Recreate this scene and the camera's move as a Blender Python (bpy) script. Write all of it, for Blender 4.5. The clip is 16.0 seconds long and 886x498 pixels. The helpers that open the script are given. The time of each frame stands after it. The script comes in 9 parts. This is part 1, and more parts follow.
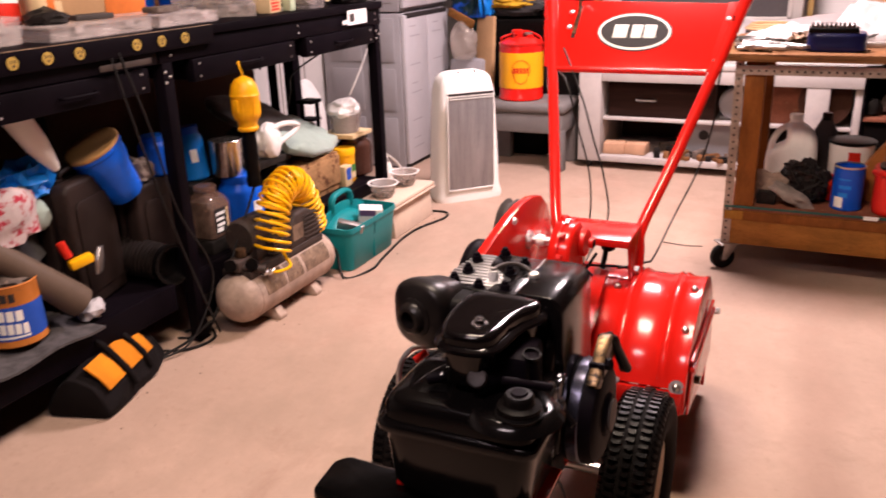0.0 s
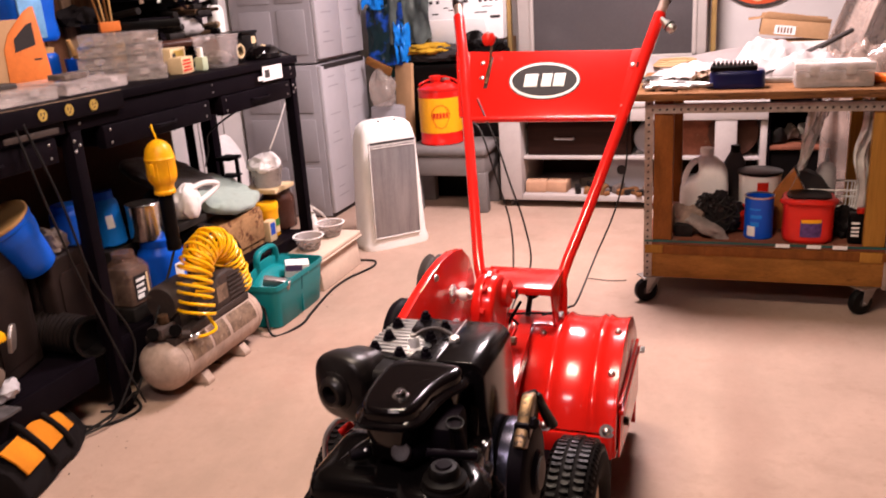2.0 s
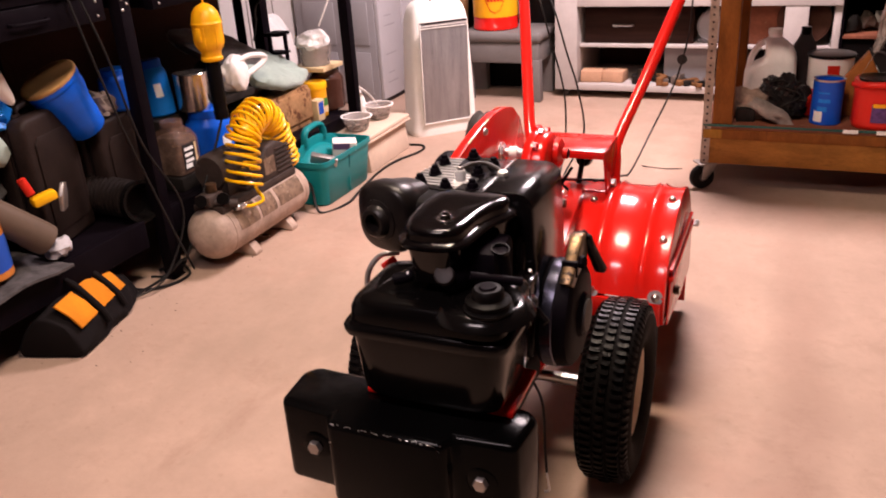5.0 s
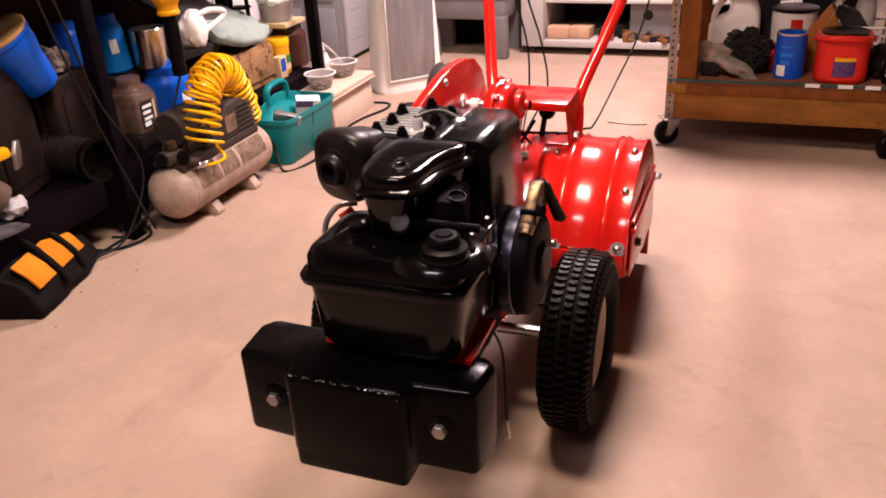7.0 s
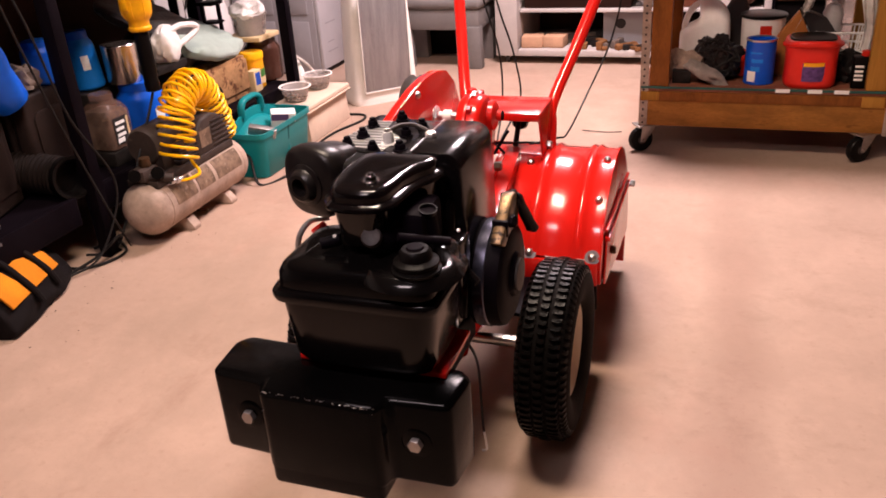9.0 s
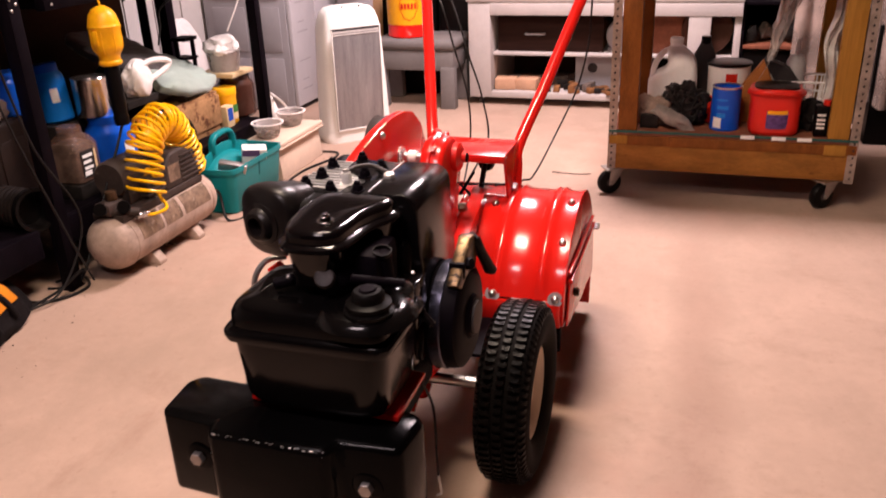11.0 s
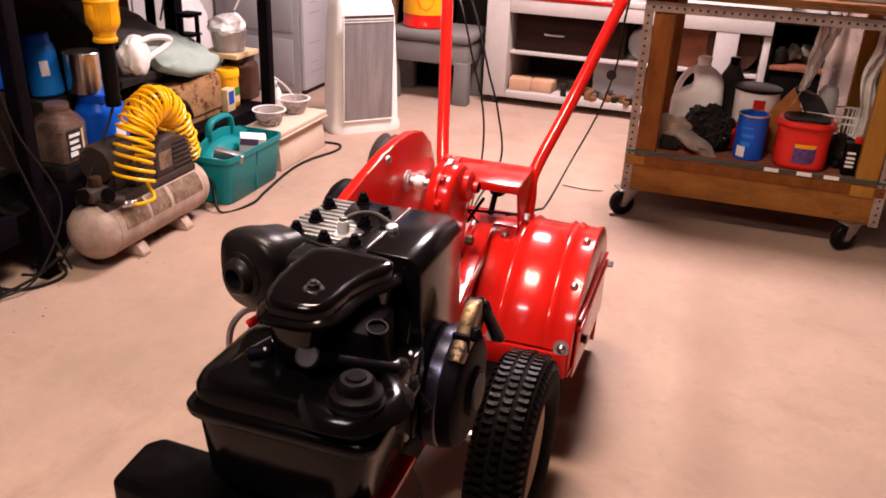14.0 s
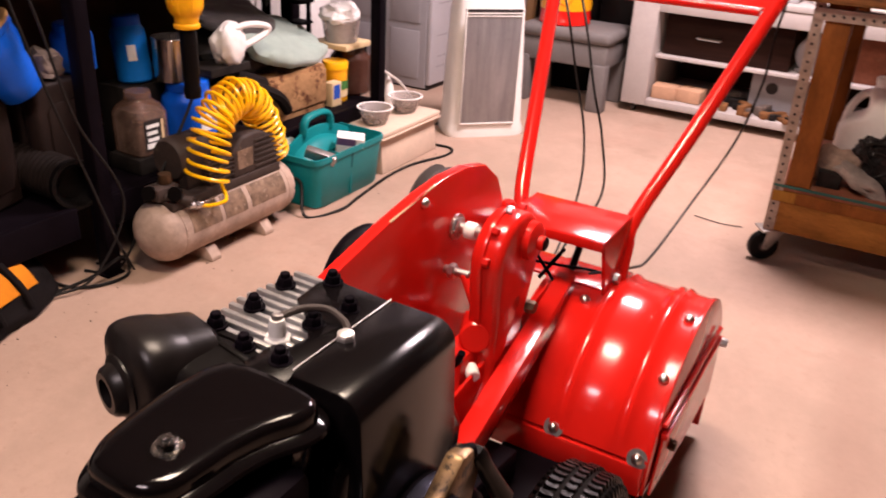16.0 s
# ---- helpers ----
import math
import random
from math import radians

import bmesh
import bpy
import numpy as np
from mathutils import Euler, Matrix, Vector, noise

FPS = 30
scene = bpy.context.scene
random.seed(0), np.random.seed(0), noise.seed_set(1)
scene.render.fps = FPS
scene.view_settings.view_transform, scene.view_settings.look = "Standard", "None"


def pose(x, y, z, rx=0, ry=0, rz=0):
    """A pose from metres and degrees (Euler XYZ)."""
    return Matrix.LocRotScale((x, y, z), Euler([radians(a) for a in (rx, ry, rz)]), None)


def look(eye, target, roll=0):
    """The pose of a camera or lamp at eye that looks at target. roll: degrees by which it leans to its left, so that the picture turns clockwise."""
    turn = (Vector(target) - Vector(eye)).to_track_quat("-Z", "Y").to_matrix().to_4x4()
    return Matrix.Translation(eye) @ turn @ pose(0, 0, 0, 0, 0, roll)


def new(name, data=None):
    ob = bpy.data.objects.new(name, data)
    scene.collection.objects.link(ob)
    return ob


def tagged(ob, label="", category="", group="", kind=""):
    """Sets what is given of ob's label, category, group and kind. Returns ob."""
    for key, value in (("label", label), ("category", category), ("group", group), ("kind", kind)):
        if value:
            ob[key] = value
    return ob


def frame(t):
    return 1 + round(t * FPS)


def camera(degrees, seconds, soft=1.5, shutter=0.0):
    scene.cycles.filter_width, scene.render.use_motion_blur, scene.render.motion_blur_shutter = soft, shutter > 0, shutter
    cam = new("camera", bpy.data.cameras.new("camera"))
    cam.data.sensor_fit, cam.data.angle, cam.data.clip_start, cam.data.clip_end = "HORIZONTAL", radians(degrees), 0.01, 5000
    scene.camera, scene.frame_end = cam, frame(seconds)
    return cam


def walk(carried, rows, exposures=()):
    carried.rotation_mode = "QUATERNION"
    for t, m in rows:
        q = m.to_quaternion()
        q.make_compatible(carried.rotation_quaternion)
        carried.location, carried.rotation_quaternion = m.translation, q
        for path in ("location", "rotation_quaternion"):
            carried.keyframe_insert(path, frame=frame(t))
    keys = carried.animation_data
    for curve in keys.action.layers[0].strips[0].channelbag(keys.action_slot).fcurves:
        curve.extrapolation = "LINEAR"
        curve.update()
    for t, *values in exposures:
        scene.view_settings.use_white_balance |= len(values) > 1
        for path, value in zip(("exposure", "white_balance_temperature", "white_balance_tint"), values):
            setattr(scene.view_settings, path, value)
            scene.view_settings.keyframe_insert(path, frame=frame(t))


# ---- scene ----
cam = camera(56.6, 16.0, soft=1.75, shutter=0.6)
PATH = [
    (0, (0.221, 0.084, 1.241), (-0.571, 1.79, 0.562), -1.9),
    (0.5, (0.235, 0.119, 1.258), (-0.475, 1.864, 0.588), -3.9),
    (1, (0.246, 0.116, 1.29), (-0.408, 1.912, 0.7), -4.7),
    (1.5, (0.247, 0.109, 1.298), (-0.39, 1.92, 0.734), -4.1),
    (2, (0.242, 0.109, 1.283), (-0.409, 1.903, 0.682), -3.8),
    (2.5, (0.23, 0.112, 1.261), (-0.452, 1.88, 0.622), -2.0),
    (3, (0.224, 0.117, 1.24), (-0.48, 1.868, 0.577), -1.0),
    (3.5, (0.217, 0.121, 1.204), (-0.529, 1.836, 0.495), 0.6),
    (4, (0.217, 0.112, 1.192), (-0.566, 1.803, 0.468), -1.7),
    (4.5, (0.221, 0.111, 1.176), (-0.565, 1.786, 0.416), -3.2),
    (5, (0.235, 0.111, 1.157), (-0.509, 1.787, 0.359), -3.6),
    (7.5, (0.254, 0.12, 1.134), (-0.404, 1.787, 0.247), -3.5),
    (8, (0.259, 0.121, 1.135), (-0.384, 1.799, 0.257), -3.7),
    (10.5, (0.269, 0.13, 1.143), (-0.342, 1.842, 0.31), -3.4),
    (11, (0.289, 0.135, 1.143), (-0.292, 1.879, 0.356), -2.2),
    (11.5, (0.319, 0.146, 1.151), (-0.296, 1.913, 0.446), -1.5),
    (12, (0.336, 0.168, 1.154), (-0.268, 1.948, 0.472), -0.7),
    (12.5, (0.329, 0.176, 1.16), (-0.295, 1.95, 0.478), 0.4),
    (13, (0.273, 0.229, 1.166), (-0.341, 1.974, 0.406), 3.4),
    (13.5, (0.246, 0.29, 1.177), (-0.376, 2.03, 0.411), 2.6),
    (14, (0.218, 0.306, 1.185), (-0.349, 2.036, 0.356), 2.5),
    (14.5, (0.215, 0.355, 1.193), (-0.389, 2.09, 0.401), 4.8),
    (15, (0.211, 0.544, 1.157), (-0.446, 2.247, 0.339), 3.7),
    (15.5, (0.215, 0.642, 1.152), (-0.544, 2.279, 0.289), 3.1),
    (16, (0.226, 0.71, 1.157), (-0.654, 2.283, 0.291), 3.1),
]
walk(cam, [(t, look(eye, target, roll)) for t, eye, target, roll in PATH],
     [(0.0, -0.02), (1.5, -0.07), (4.0, -0.05), (7.5, 0.03), (10.5, 0.0), (12.5, -0.02), (16.0, -0.10)])


# ---- light ----
world = bpy.data.worlds.new("world")
scene.world = world
world.use_nodes = True
world.node_tree.nodes["Background"].inputs[0].default_value = (1.0, 0.85, 0.75, 1)
world.node_tree.nodes["Background"].inputs[1].default_value = 0.005
scene.view_settings.exposure = 0.0
LAMP = (1.0, 0.795, 0.825)
LAMP_WARM = (1.0, 0.77, 0.62)
LAMPS = ((-0.31, 3.72, 0.66, 166, LAMP), (-0.40, 1.54, 0.36, 64, LAMP_WARM), (-0.35, -0.04, 0.36, 36, LAMP))


def ceiling_lamp(x, y, width, watts, colour, length=0.74):
    data = bpy.data.lights.new("fluorescent_light", "AREA")
    data.shape, data.size, data.size_y = "RECTANGLE", length, width
    data.energy, data.color = watts, colour
    ob = new("fluorescent_light", data)
    ob.matrix_world = pose(x, y, 2.435)
    return ob


for lx, ly, wide, watts, colour in LAMPS:
    ceiling_lamp(lx, ly, wide, watts, colour)


# ---- mesh tools ----
def merged(*bms):
    out = bmesh.new()
    for b in bms:
        me = bpy.data.meshes.new("tmp")
        b.to_mesh(me)
        b.free()
        out.from_mesh(me)
        bpy.data.meshes.remove(me)
    return out


def moved(bm, m):
    bmesh.ops.transform(bm, matrix=m, verts=bm.verts)
    return bm


def rounded(bm, width, seg=2, angle=30):
    if width > 0:
        edges = [e for e in bm.edges if len(e.link_faces) == 2 and e.calc_face_angle(0) > radians(angle)]
        bmesh.ops.bevel(bm, geom=edges, offset=width, segments=seg, profile=0.5, affect="EDGES", clamp_overlap=True)
    return bm


def box(x0, x1, y0, y1, z0, z1, bev=0.003, seg=2):
    bm = bmesh.new()
    bmesh.ops.create_cube(bm, size=1)
    moved(bm, Matrix.Translation(((x0 + x1) / 2, (y0 + y1) / 2, (z0 + z1) / 2)) @ Matrix.Diagonal((x1 - x0, y1 - y0, z1 - z0, 1)))
    return rounded(bm, bev, seg)


AXES = {"x": Matrix(((0, 0, 1, 0), (1, 0, 0, 0), (0, 1, 0, 0), (0, 0, 0, 1))),
        "y": Matrix(((1, 0, 0, 0), (0, 0, 1, 0), (0, 1, 0, 0), (0, 0, 0, 1))),
        "z": Matrix.Identity(4)}


def prism(poly, axis, a, b, bev=0.003, seg=2):
    """A polygon extruded along an axis. poly is (y, z) for x, (x, z) for y, (x, y) for z."""
    bm = bmesh.new()
    lo = [bm.verts.new((p[0], p[1], a)) for p in poly]
    hi = [bm.verts.new((p[0], p[1], b)) for p in poly]
    n = len(poly)
    bm.faces.new(lo[::-1])
    bm.faces.new(hi)
    for i in range(n):
        bm.faces.new((lo[i], lo[(i + 1) % n], hi[(i + 1) % n], hi[i]))
    moved(bm, AXES[axis])
    bmesh.ops.recalc_face_normals(bm, faces=bm.faces)
    return rounded(bm, bev, seg)


def lathe(profile, centre=(0, 0, 0), axis="z", segs=28, m=None):
    """Turns (radius, height) pairs round an axis; ends at radius 0 are closed."""
    bm = bmesh.new()
    rings = []
    for r, h in profile:
        if r < 1e-5:
            rings.append([bm.verts.new((0, 0, h))])
        else:
            rings.append([bm.verts.new((r * math.cos(2 * math.pi * i / segs), r * math.sin(2 * math.pi * i / segs), h)) for i in range(segs)])
    for a, b in zip(rings, rings[1:]):
        for i in range(segs):
            j = (i + 1) % segs
            if len(a) == 1 and len(b) == 1:
                continue
            if len(a) == 1:
                bm.faces.new((a[0], b[j], b[i]))
            elif len(b) == 1:
                bm.faces.new((a[i], a[j], b[0]))
            else:
                bm.faces.new((a[i], a[j], b[j], b[i]))
    moved(bm, Matrix.Translation(centre) @ (m or AXES[axis]))
    bmesh.ops.recalc_face_normals(bm, faces=bm.faces)
    return bm


def rod(p, q, r, segs=14, cap=0.15):
    """A solid round bar from p to q with eased ends."""
    p, q = Vector(p), Vector(q)
    d = q - p
    e = min(r * cap, d.length / 3)
    m = d.to_track_quat("Z", "Y").to_matrix().to_4x4()
    return lathe([(0, 0), (r - e, 0), (r, e), (r, d.length - e), (r - e, d.length), (0, d.length)], p, segs=segs, m=m)


def spline(points, steps=8):
    pts = [Vector(p) for p in points]
    out = []
    for i in range(len(pts) - 1):
        a, b, c, d = pts[max(i - 1, 0)], pts[i], pts[i + 1], pts[min(i + 2, len(pts) - 1)]
        for k in range(steps):
            t = k / steps
            out.append(0.5 * (2 * b + (c - a) * t + (2 * a - 5 * b + 4 * c - d) * t * t + (3 * b - a - 3 * c + d) * t ** 3))
    return out + [pts[-1]]


def tube(points, r, segs=8, smooth=8):
    """A round tube through points; r is one radius or one for each point."""
    pts = spline(points, smooth) if smooth else [Vector(p) for p in points]
    bm = bmesh.new()
    side = None
    rings = []
    for i, p in enumerate(pts):
        d = (pts[min(i + 1, len(pts) - 1)] - pts[max(i - 1, 0)]).normalized()
        if side is None:
            side = d.orthogonal().normalized()
        side = (side - d * side.dot(d)).normalized()
        up = d.cross(side)
        rr = r if not isinstance(r, (list, tuple)) else r[min(int(i / max(smooth, 1)), len(r) - 1)]
        rings.append([bm.verts.new(p + rr * (math.cos(2 * math.pi * k / segs) * side + math.sin(2 * math.pi * k / segs) * up)) for k in range(segs)])
    for a, b in zip(rings, rings[1:]):
        for k in range(segs):
            bm.faces.new((a[k], a[(k + 1) % segs], b[(k + 1) % segs], b[k]))
    bm.faces.new(rings[0][::-1])
    bm.faces.new(rings[-1])
    return bm


def loft(rings):
    """Joins closed rings of equal length into a skin, closed at both ends."""
    bm = bmesh.new()
    vs = [[bm.verts.new(p) for p in r] for r in rings]
    n = len(rings[0])
    for a, b in zip(vs, vs[1:]):
        for i in range(n):
            bm.faces.new((a[i], a[(i + 1) % n], b[(i + 1) % n], b[i]))
    bm.faces.new(vs[0][::-1])
    bm.faces.new(vs[-1])
    bmesh.ops.recalc_face_normals(bm, faces=bm.faces)
    return bm


def oval(cx, cy, z, ax, ay, power=4.0, n=32):
    """A level ring, between an ellipse (2) and a rectangle (high power)."""
    out = []
    for i in range(n):
        a = 2 * math.pi * i / n
        c, s = math.cos(a), math.sin(a)
        out.append((cx + ax * math.copysign(abs(c) ** (2 / power), c), cy + ay * math.copysign(abs(s) ** (2 / power), s), z))
    return out


def crumpled(centre, size, seed, lumps=0.35, scale=3.0, sub=3, flat=True):
    """A lumpy closed body: cloth, a bag, a heap."""
    bm = bmesh.new()
    bmesh.ops.create_icosphere(bm, subdivisions=sub, radius=1)
    off = Vector((seed * 7.3, seed * 3.1, seed * 1.7))
    for v in bm.verts:
        k = 1 + lumps * noise.noise(v.co * scale * 0.5 + off) + lumps * 0.5 * noise.noise(v.co * scale * 1.7 + off)
        v.co *= k
        if flat and v.co.z < -0.75:
            v.co.z = -0.75
    return moved(bm, Matrix.Translation(centre) @ Matrix.Diagonal((*size, 1)))


def sheet(nx, ny, fn, thick=0.002):
    """A surface fn(u, v) given a thickness."""
    bm = bmesh.new()
    g = [[bm.verts.new(fn(i / nx, j / ny)) for j in range(ny + 1)] for i in range(nx + 1)]
    for i in range(nx):
        for j in range(ny):
            bm.faces.new((g[i][j], g[i + 1][j], g[i + 1][j + 1], g[i][j + 1]))
    bmesh.ops.recalc_face_normals(bm, faces=bm.faces)
    bmesh.ops.solidify(bm, geom=bm.faces[:], thickness=thick)
    return bm


def hexnut(p, direction, r, h):
    d = Vector(direction).normalized()
    return lathe([(0, 0), (r, 0), (r, h * 0.8), (r * 0.85, h), (0, h)], p, segs=6, m=d.to_track_quat("Z", "Y").to_matrix().to_4x4())


def domed(p, direction, r, h, segs=14):
    d = Vector(direction).normalized()
    return lathe([(0, 0), (r, 0), (r, h * 0.3), (r * 0.75, h * 0.75), (r * 0.3, h), (0, h)], p, segs=segs, m=d.to_track_quat("Z", "Y").to_matrix().to_4x4())


def mesh_of(name, bm, mat, smooth=True):
    me = bpy.data.meshes.new(name)
    bm.to_mesh(me)
    bm.free()
    if mat is not None:
        me.materials.append(mat)
    if smooth:
        me.shade_smooth()
        me.set_sharp_from_angle(angle=radians(38))
    return me


def part(name, bm, mat, parent, label=""):
    ob = new(name, mesh_of(name, bm, mat))
    ob.parent = parent
    if isinstance(parent.data, bpy.types.Mesh) or True:
        ob.matrix_parent_inverse = parent.matrix_world.inverted()
    return tagged(ob, label)


def thing(name, at, label, category, group="", kind=""):
    """An Empty at a thing's base, which carries its parts (built in world coordinates)."""
    ob = new(name)
    ob.empty_display_size = 0.05
    ob.location = at
    ob.matrix_world = Matrix.Translation(at)
    return tagged(ob, label, category, group, kind)


def solid(name, bm, mat, label, category, group="", kind=""):
    """A thing of one piece."""
    return tagged(new(name, mesh_of(name, bm, mat)), label, category, group, kind)


def lettering(text, size, depth, m, bold=0.0):
    """Raised letters in the built-in font, centred on m's origin, facing m's z."""
    cu = bpy.data.curves.new("lettering", "FONT")
    cu.body, cu.size, cu.extrude, cu.align_x, cu.align_y = text, size, depth, "CENTER", "CENTER"
    cu.offset = bold
    ob = bpy.data.objects.new("lettering", cu)
    scene.collection.objects.link(ob)
    me = bpy.data.meshes.new_from_object(ob.evaluated_get(bpy.context.evaluated_depsgraph_get()))
    bpy.data.objects.remove(ob)
    bm = bmesh.new()
    bm.from_mesh(me)
    bpy.data.meshes.remove(me)
    return moved(bm, m)


# ---- materials ----
def mat(name, color, rough=0.5, metal=0.0, vary=0.12, scale=6.0, bump=0.0, bump_scale=60.0, coat=0.0, alt=None, alt_at=0.6, transmission=0.0, ior=1.45,
        alpha=1.0, rough_vary=0.12, random_vary=0.0, stretch=(1, 1, 1), emit=0.0, sheen=0.0, spec=None):
    m = bpy.data.materials.new(name)
    m.use_nodes = True
    nt = m.node_tree
    p = nt.nodes["Principled BSDF"]
    link = nt.links.new

    def node(kind, **values):
        n = nt.nodes.new(kind)
        for k, v in values.items():
            n.inputs[k].default_value = v
        return n

    co = nt.nodes.new("ShaderNodeTexCoord")
    mp = node("ShaderNodeMapping")
    mp.inputs["Scale"].default_value = stretch
    link(co.outputs["Object"], mp.inputs["Vector"])
    big = node("ShaderNodeTexNoise", Scale=scale, Detail=5.0, Roughness=0.6)
    fine = node("ShaderNodeTexNoise", Scale=bump_scale, Detail=4.0, Roughness=0.6)
    link(mp.outputs[0], big.inputs["Vector"])
    link(mp.outputs[0], fine.inputs["Vector"])
    dark = [c * (1 - vary) for c in color[:3]] + [1]
    light = [min(1, c * (1 + vary)) for c in color[:3]] + [1]
    mix = nt.nodes.new("ShaderNodeMix")
    mix.data_type = "RGBA"
    mix.inputs[6].default_value, mix.inputs[7].default_value = dark, light
    spread = node("ShaderNodeMapRange")
    spread.inputs[1].default_value, spread.inputs[2].default_value = 0.3, 0.7
    link(big.outputs[0], spread.inputs[0])
    link(spread.outputs[0], mix.inputs[0])
    col = mix.outputs[2]
    grain = nt.nodes.new("ShaderNodeMix")
    grain.data_type, grain.blend_type = "RGBA", "MULTIPLY"
    grain.inputs[0].default_value = min(1.0, vary * 2)
    gr = node("ShaderNodeMapRange")
    gr.inputs[1].default_value, gr.inputs[2].default_value, gr.inputs[3].default_value, gr.inputs[4].default_value = 0.3, 0.7, 0.75, 1.15
    link(fine.outputs[0], gr.inputs[0])
    link(col, grain.inputs[6])
    link(gr.outputs[0], grain.inputs[7])
    col = grain.outputs[2]
    if alt:
        spots = node("ShaderNodeTexNoise", Scale=scale * 2.3, Detail=6.0, Roughness=0.7)
        link(mp.outputs[0], spots.inputs["Vector"])
        edge = node("ShaderNodeMapRange")
        edge.inputs[1].default_value, edge.inputs[2].default_value = alt_at, alt_at + 0.08
        link(spots.outputs[0], edge.inputs[0])
        worn = nt.nodes.new("ShaderNodeMix")
        worn.data_type = "RGBA"
        worn.inputs[7].default_value = (*alt[:3], 1)
        link(edge.outputs[0], worn.inputs[0])
        link(col, worn.inputs[6])
        col = worn.outputs[2]
    if random_vary:
        info = nt.nodes.new("ShaderNodeObjectInfo")
        hsv = nt.nodes.new("ShaderNodeHueSaturation")
        rr = node("ShaderNodeMapRange")
        rr.inputs[3].default_value, rr.inputs[4].default_value = 1 - random_vary, 1 + random_vary
        link(info.outputs["Random"], rr.inputs[0])
        link(rr.outputs[0], hsv.inputs["Value"])
        link(col, hsv.inputs["Color"])
        col = hsv.outputs[0]
    link(col, p.inputs["Base Color"])
    rg = node("ShaderNodeMapRange")
    rg.inputs[3].default_value, rg.inputs[4].default_value = max(0.02, rough * (1 - rough_vary)), min(1.0, rough * (1 + rough_vary))
    link(big.outputs[0], rg.inputs[0])
    link(rg.outputs[0], p.inputs["Roughness"])
    p.inputs["Metallic"].default_value = metal
    p.inputs["Coat Weight"].default_value = coat
    p.inputs["Coat Roughness"].default_value = 0.08
    p.inputs["Transmission Weight"].default_value = transmission
    p.inputs["IOR"].default_value = ior
    p.inputs["Alpha"].default_value = alpha
    p.inputs["Sheen Weight"].default_value = sheen
    p.inputs["Specular IOR Level"].default_value = (0.3 if rough < 0.45 else 0.14) if spec is None else spec
    if emit:
        p.inputs["Emission Color"].default_value = (*color[:3], 1)
        p.inputs["Emission Strength"].default_value = emit
    if bump:
        bp = node("ShaderNodeBump", Strength=bump, Distance=0.004)
        link(fine.outputs[0], bp.inputs["Height"])
        link(bp.outputs[0], p.inputs["Normal"])
    return m


RED = mat("red_enamel", (0.60, 0.012, 0.008), 0.20, vary=0.08, scale=4, bump=0.018, bump_scale=22, coat=0.32, spec=0.32)
RED_PLASTIC = mat("red_plastic", (0.62, 0.02, 0.012), 0.35, vary=0.08)
BLACK_GLOSS = mat("black_gloss_enamel", (0.0030, 0.0022, 0.0024), 0.11, vary=0.2, bump=0.010, bump_scale=30, coat=0.06, spec=0.34)
SHROUD_BLACK = mat("satin_black_enamel", (0.0030, 0.0022, 0.0024), 0.20, vary=0.2, bump=0.004, bump_scale=30, spec=0.42, rough_vary=0.04)
BLACK_PLASTIC = mat("black_plastic", (0.0032, 0.0025, 0.0024), 0.36, vary=0.25, bump=0.06, bump_scale=120, spec=0.12)
TANK_BLACK = mat("black_tank_enamel", (0.0030, 0.0024, 0.0024), 0.16, vary=0.2, bump=0.030, bump_scale=26, coat=0.04, spec=0.20)
BLACK_STEEL = mat("black_painted_steel", (0.0042, 0.0028, 0.0044), 0.50, vary=0.3, alt=(0.012, 0.008, 0.010), alt_at=0.70, spec=0.035)
BLACK_TAR = mat("lumpy_black_paint", (0.002, 0.0018, 0.0018), 0.17, vary=0.3, bump=0.13, bump_scale=55, coat=0.03, spec=0.08, alt=(0.02, 0.018, 0.016), alt_at=0.74)
RUBBER = mat("tyre_rubber", (0.0045, 0.0038, 0.0038), 0.36, vary=0.4, bump=0.3, bump_scale=140, spec=0.14)
RUBBER_SIDE = mat("tyre_sidewall", (0.0052, 0.0040, 0.0038), 0.75, vary=0.3, bump=0.15, bump_scale=90, spec=0.08)
RUBBER_WORN = mat("dusty_rubber", (0.0105, 0.0072, 0.0064), 0.6, vary=0.25, bump=0.1, bump_scale=120)
CREAM_RIM = mat("cream_rim_paint", (0.62, 0.52, 0.40), 0.4, vary=0.1)
STEEL = mat("bright_steel", (0.62, 0.60, 0.58), 0.28, 1.0, vary=0.12)
ZINC = mat("galvanised_steel", (0.42, 0.39, 0.37), 0.45, 1.0, vary=0.25, alt=(0.25, 0.2, 0.17), alt_at=0.62)
OILY_STEEL = mat("oily_steel", (0.20, 0.18, 0.17), 0.22, 1.0, vary=0.6, scale=60, bump=0.3, bump_scale=200, alt=(0.6, 0.55, 0.5), alt_at=0.6)
CAN_STEEL = mat("brushed_can_steel", (0.62, 0.58, 0.55), 0.22, 1.0, vary=0.1)
CASE_STEEL = mat("bright_nickel", (0.75, 0.70, 0.66), 0.42, 0.75, vary=0.1)
ALU = mat("cast_aluminium", (0.55, 0.54, 0.54), 0.38, 0.9, vary=0.2, bump=0.15, bump_scale=120)
OILY_METAL = mat("oily_bare_metal", (0.17, 0.105, 0.052), 0.34, 0.6, vary=0.6, scale=26, bump=0.15, alt=(0.022, 0.016, 0.012), alt_at=0.50)
RUSTY = mat("heat_stained_metal", (0.075, 0.042, 0.022), 0.42, 0.6, vary=0.4, alt=(0.1, 0.05, 0.03), alt_at=0.55)


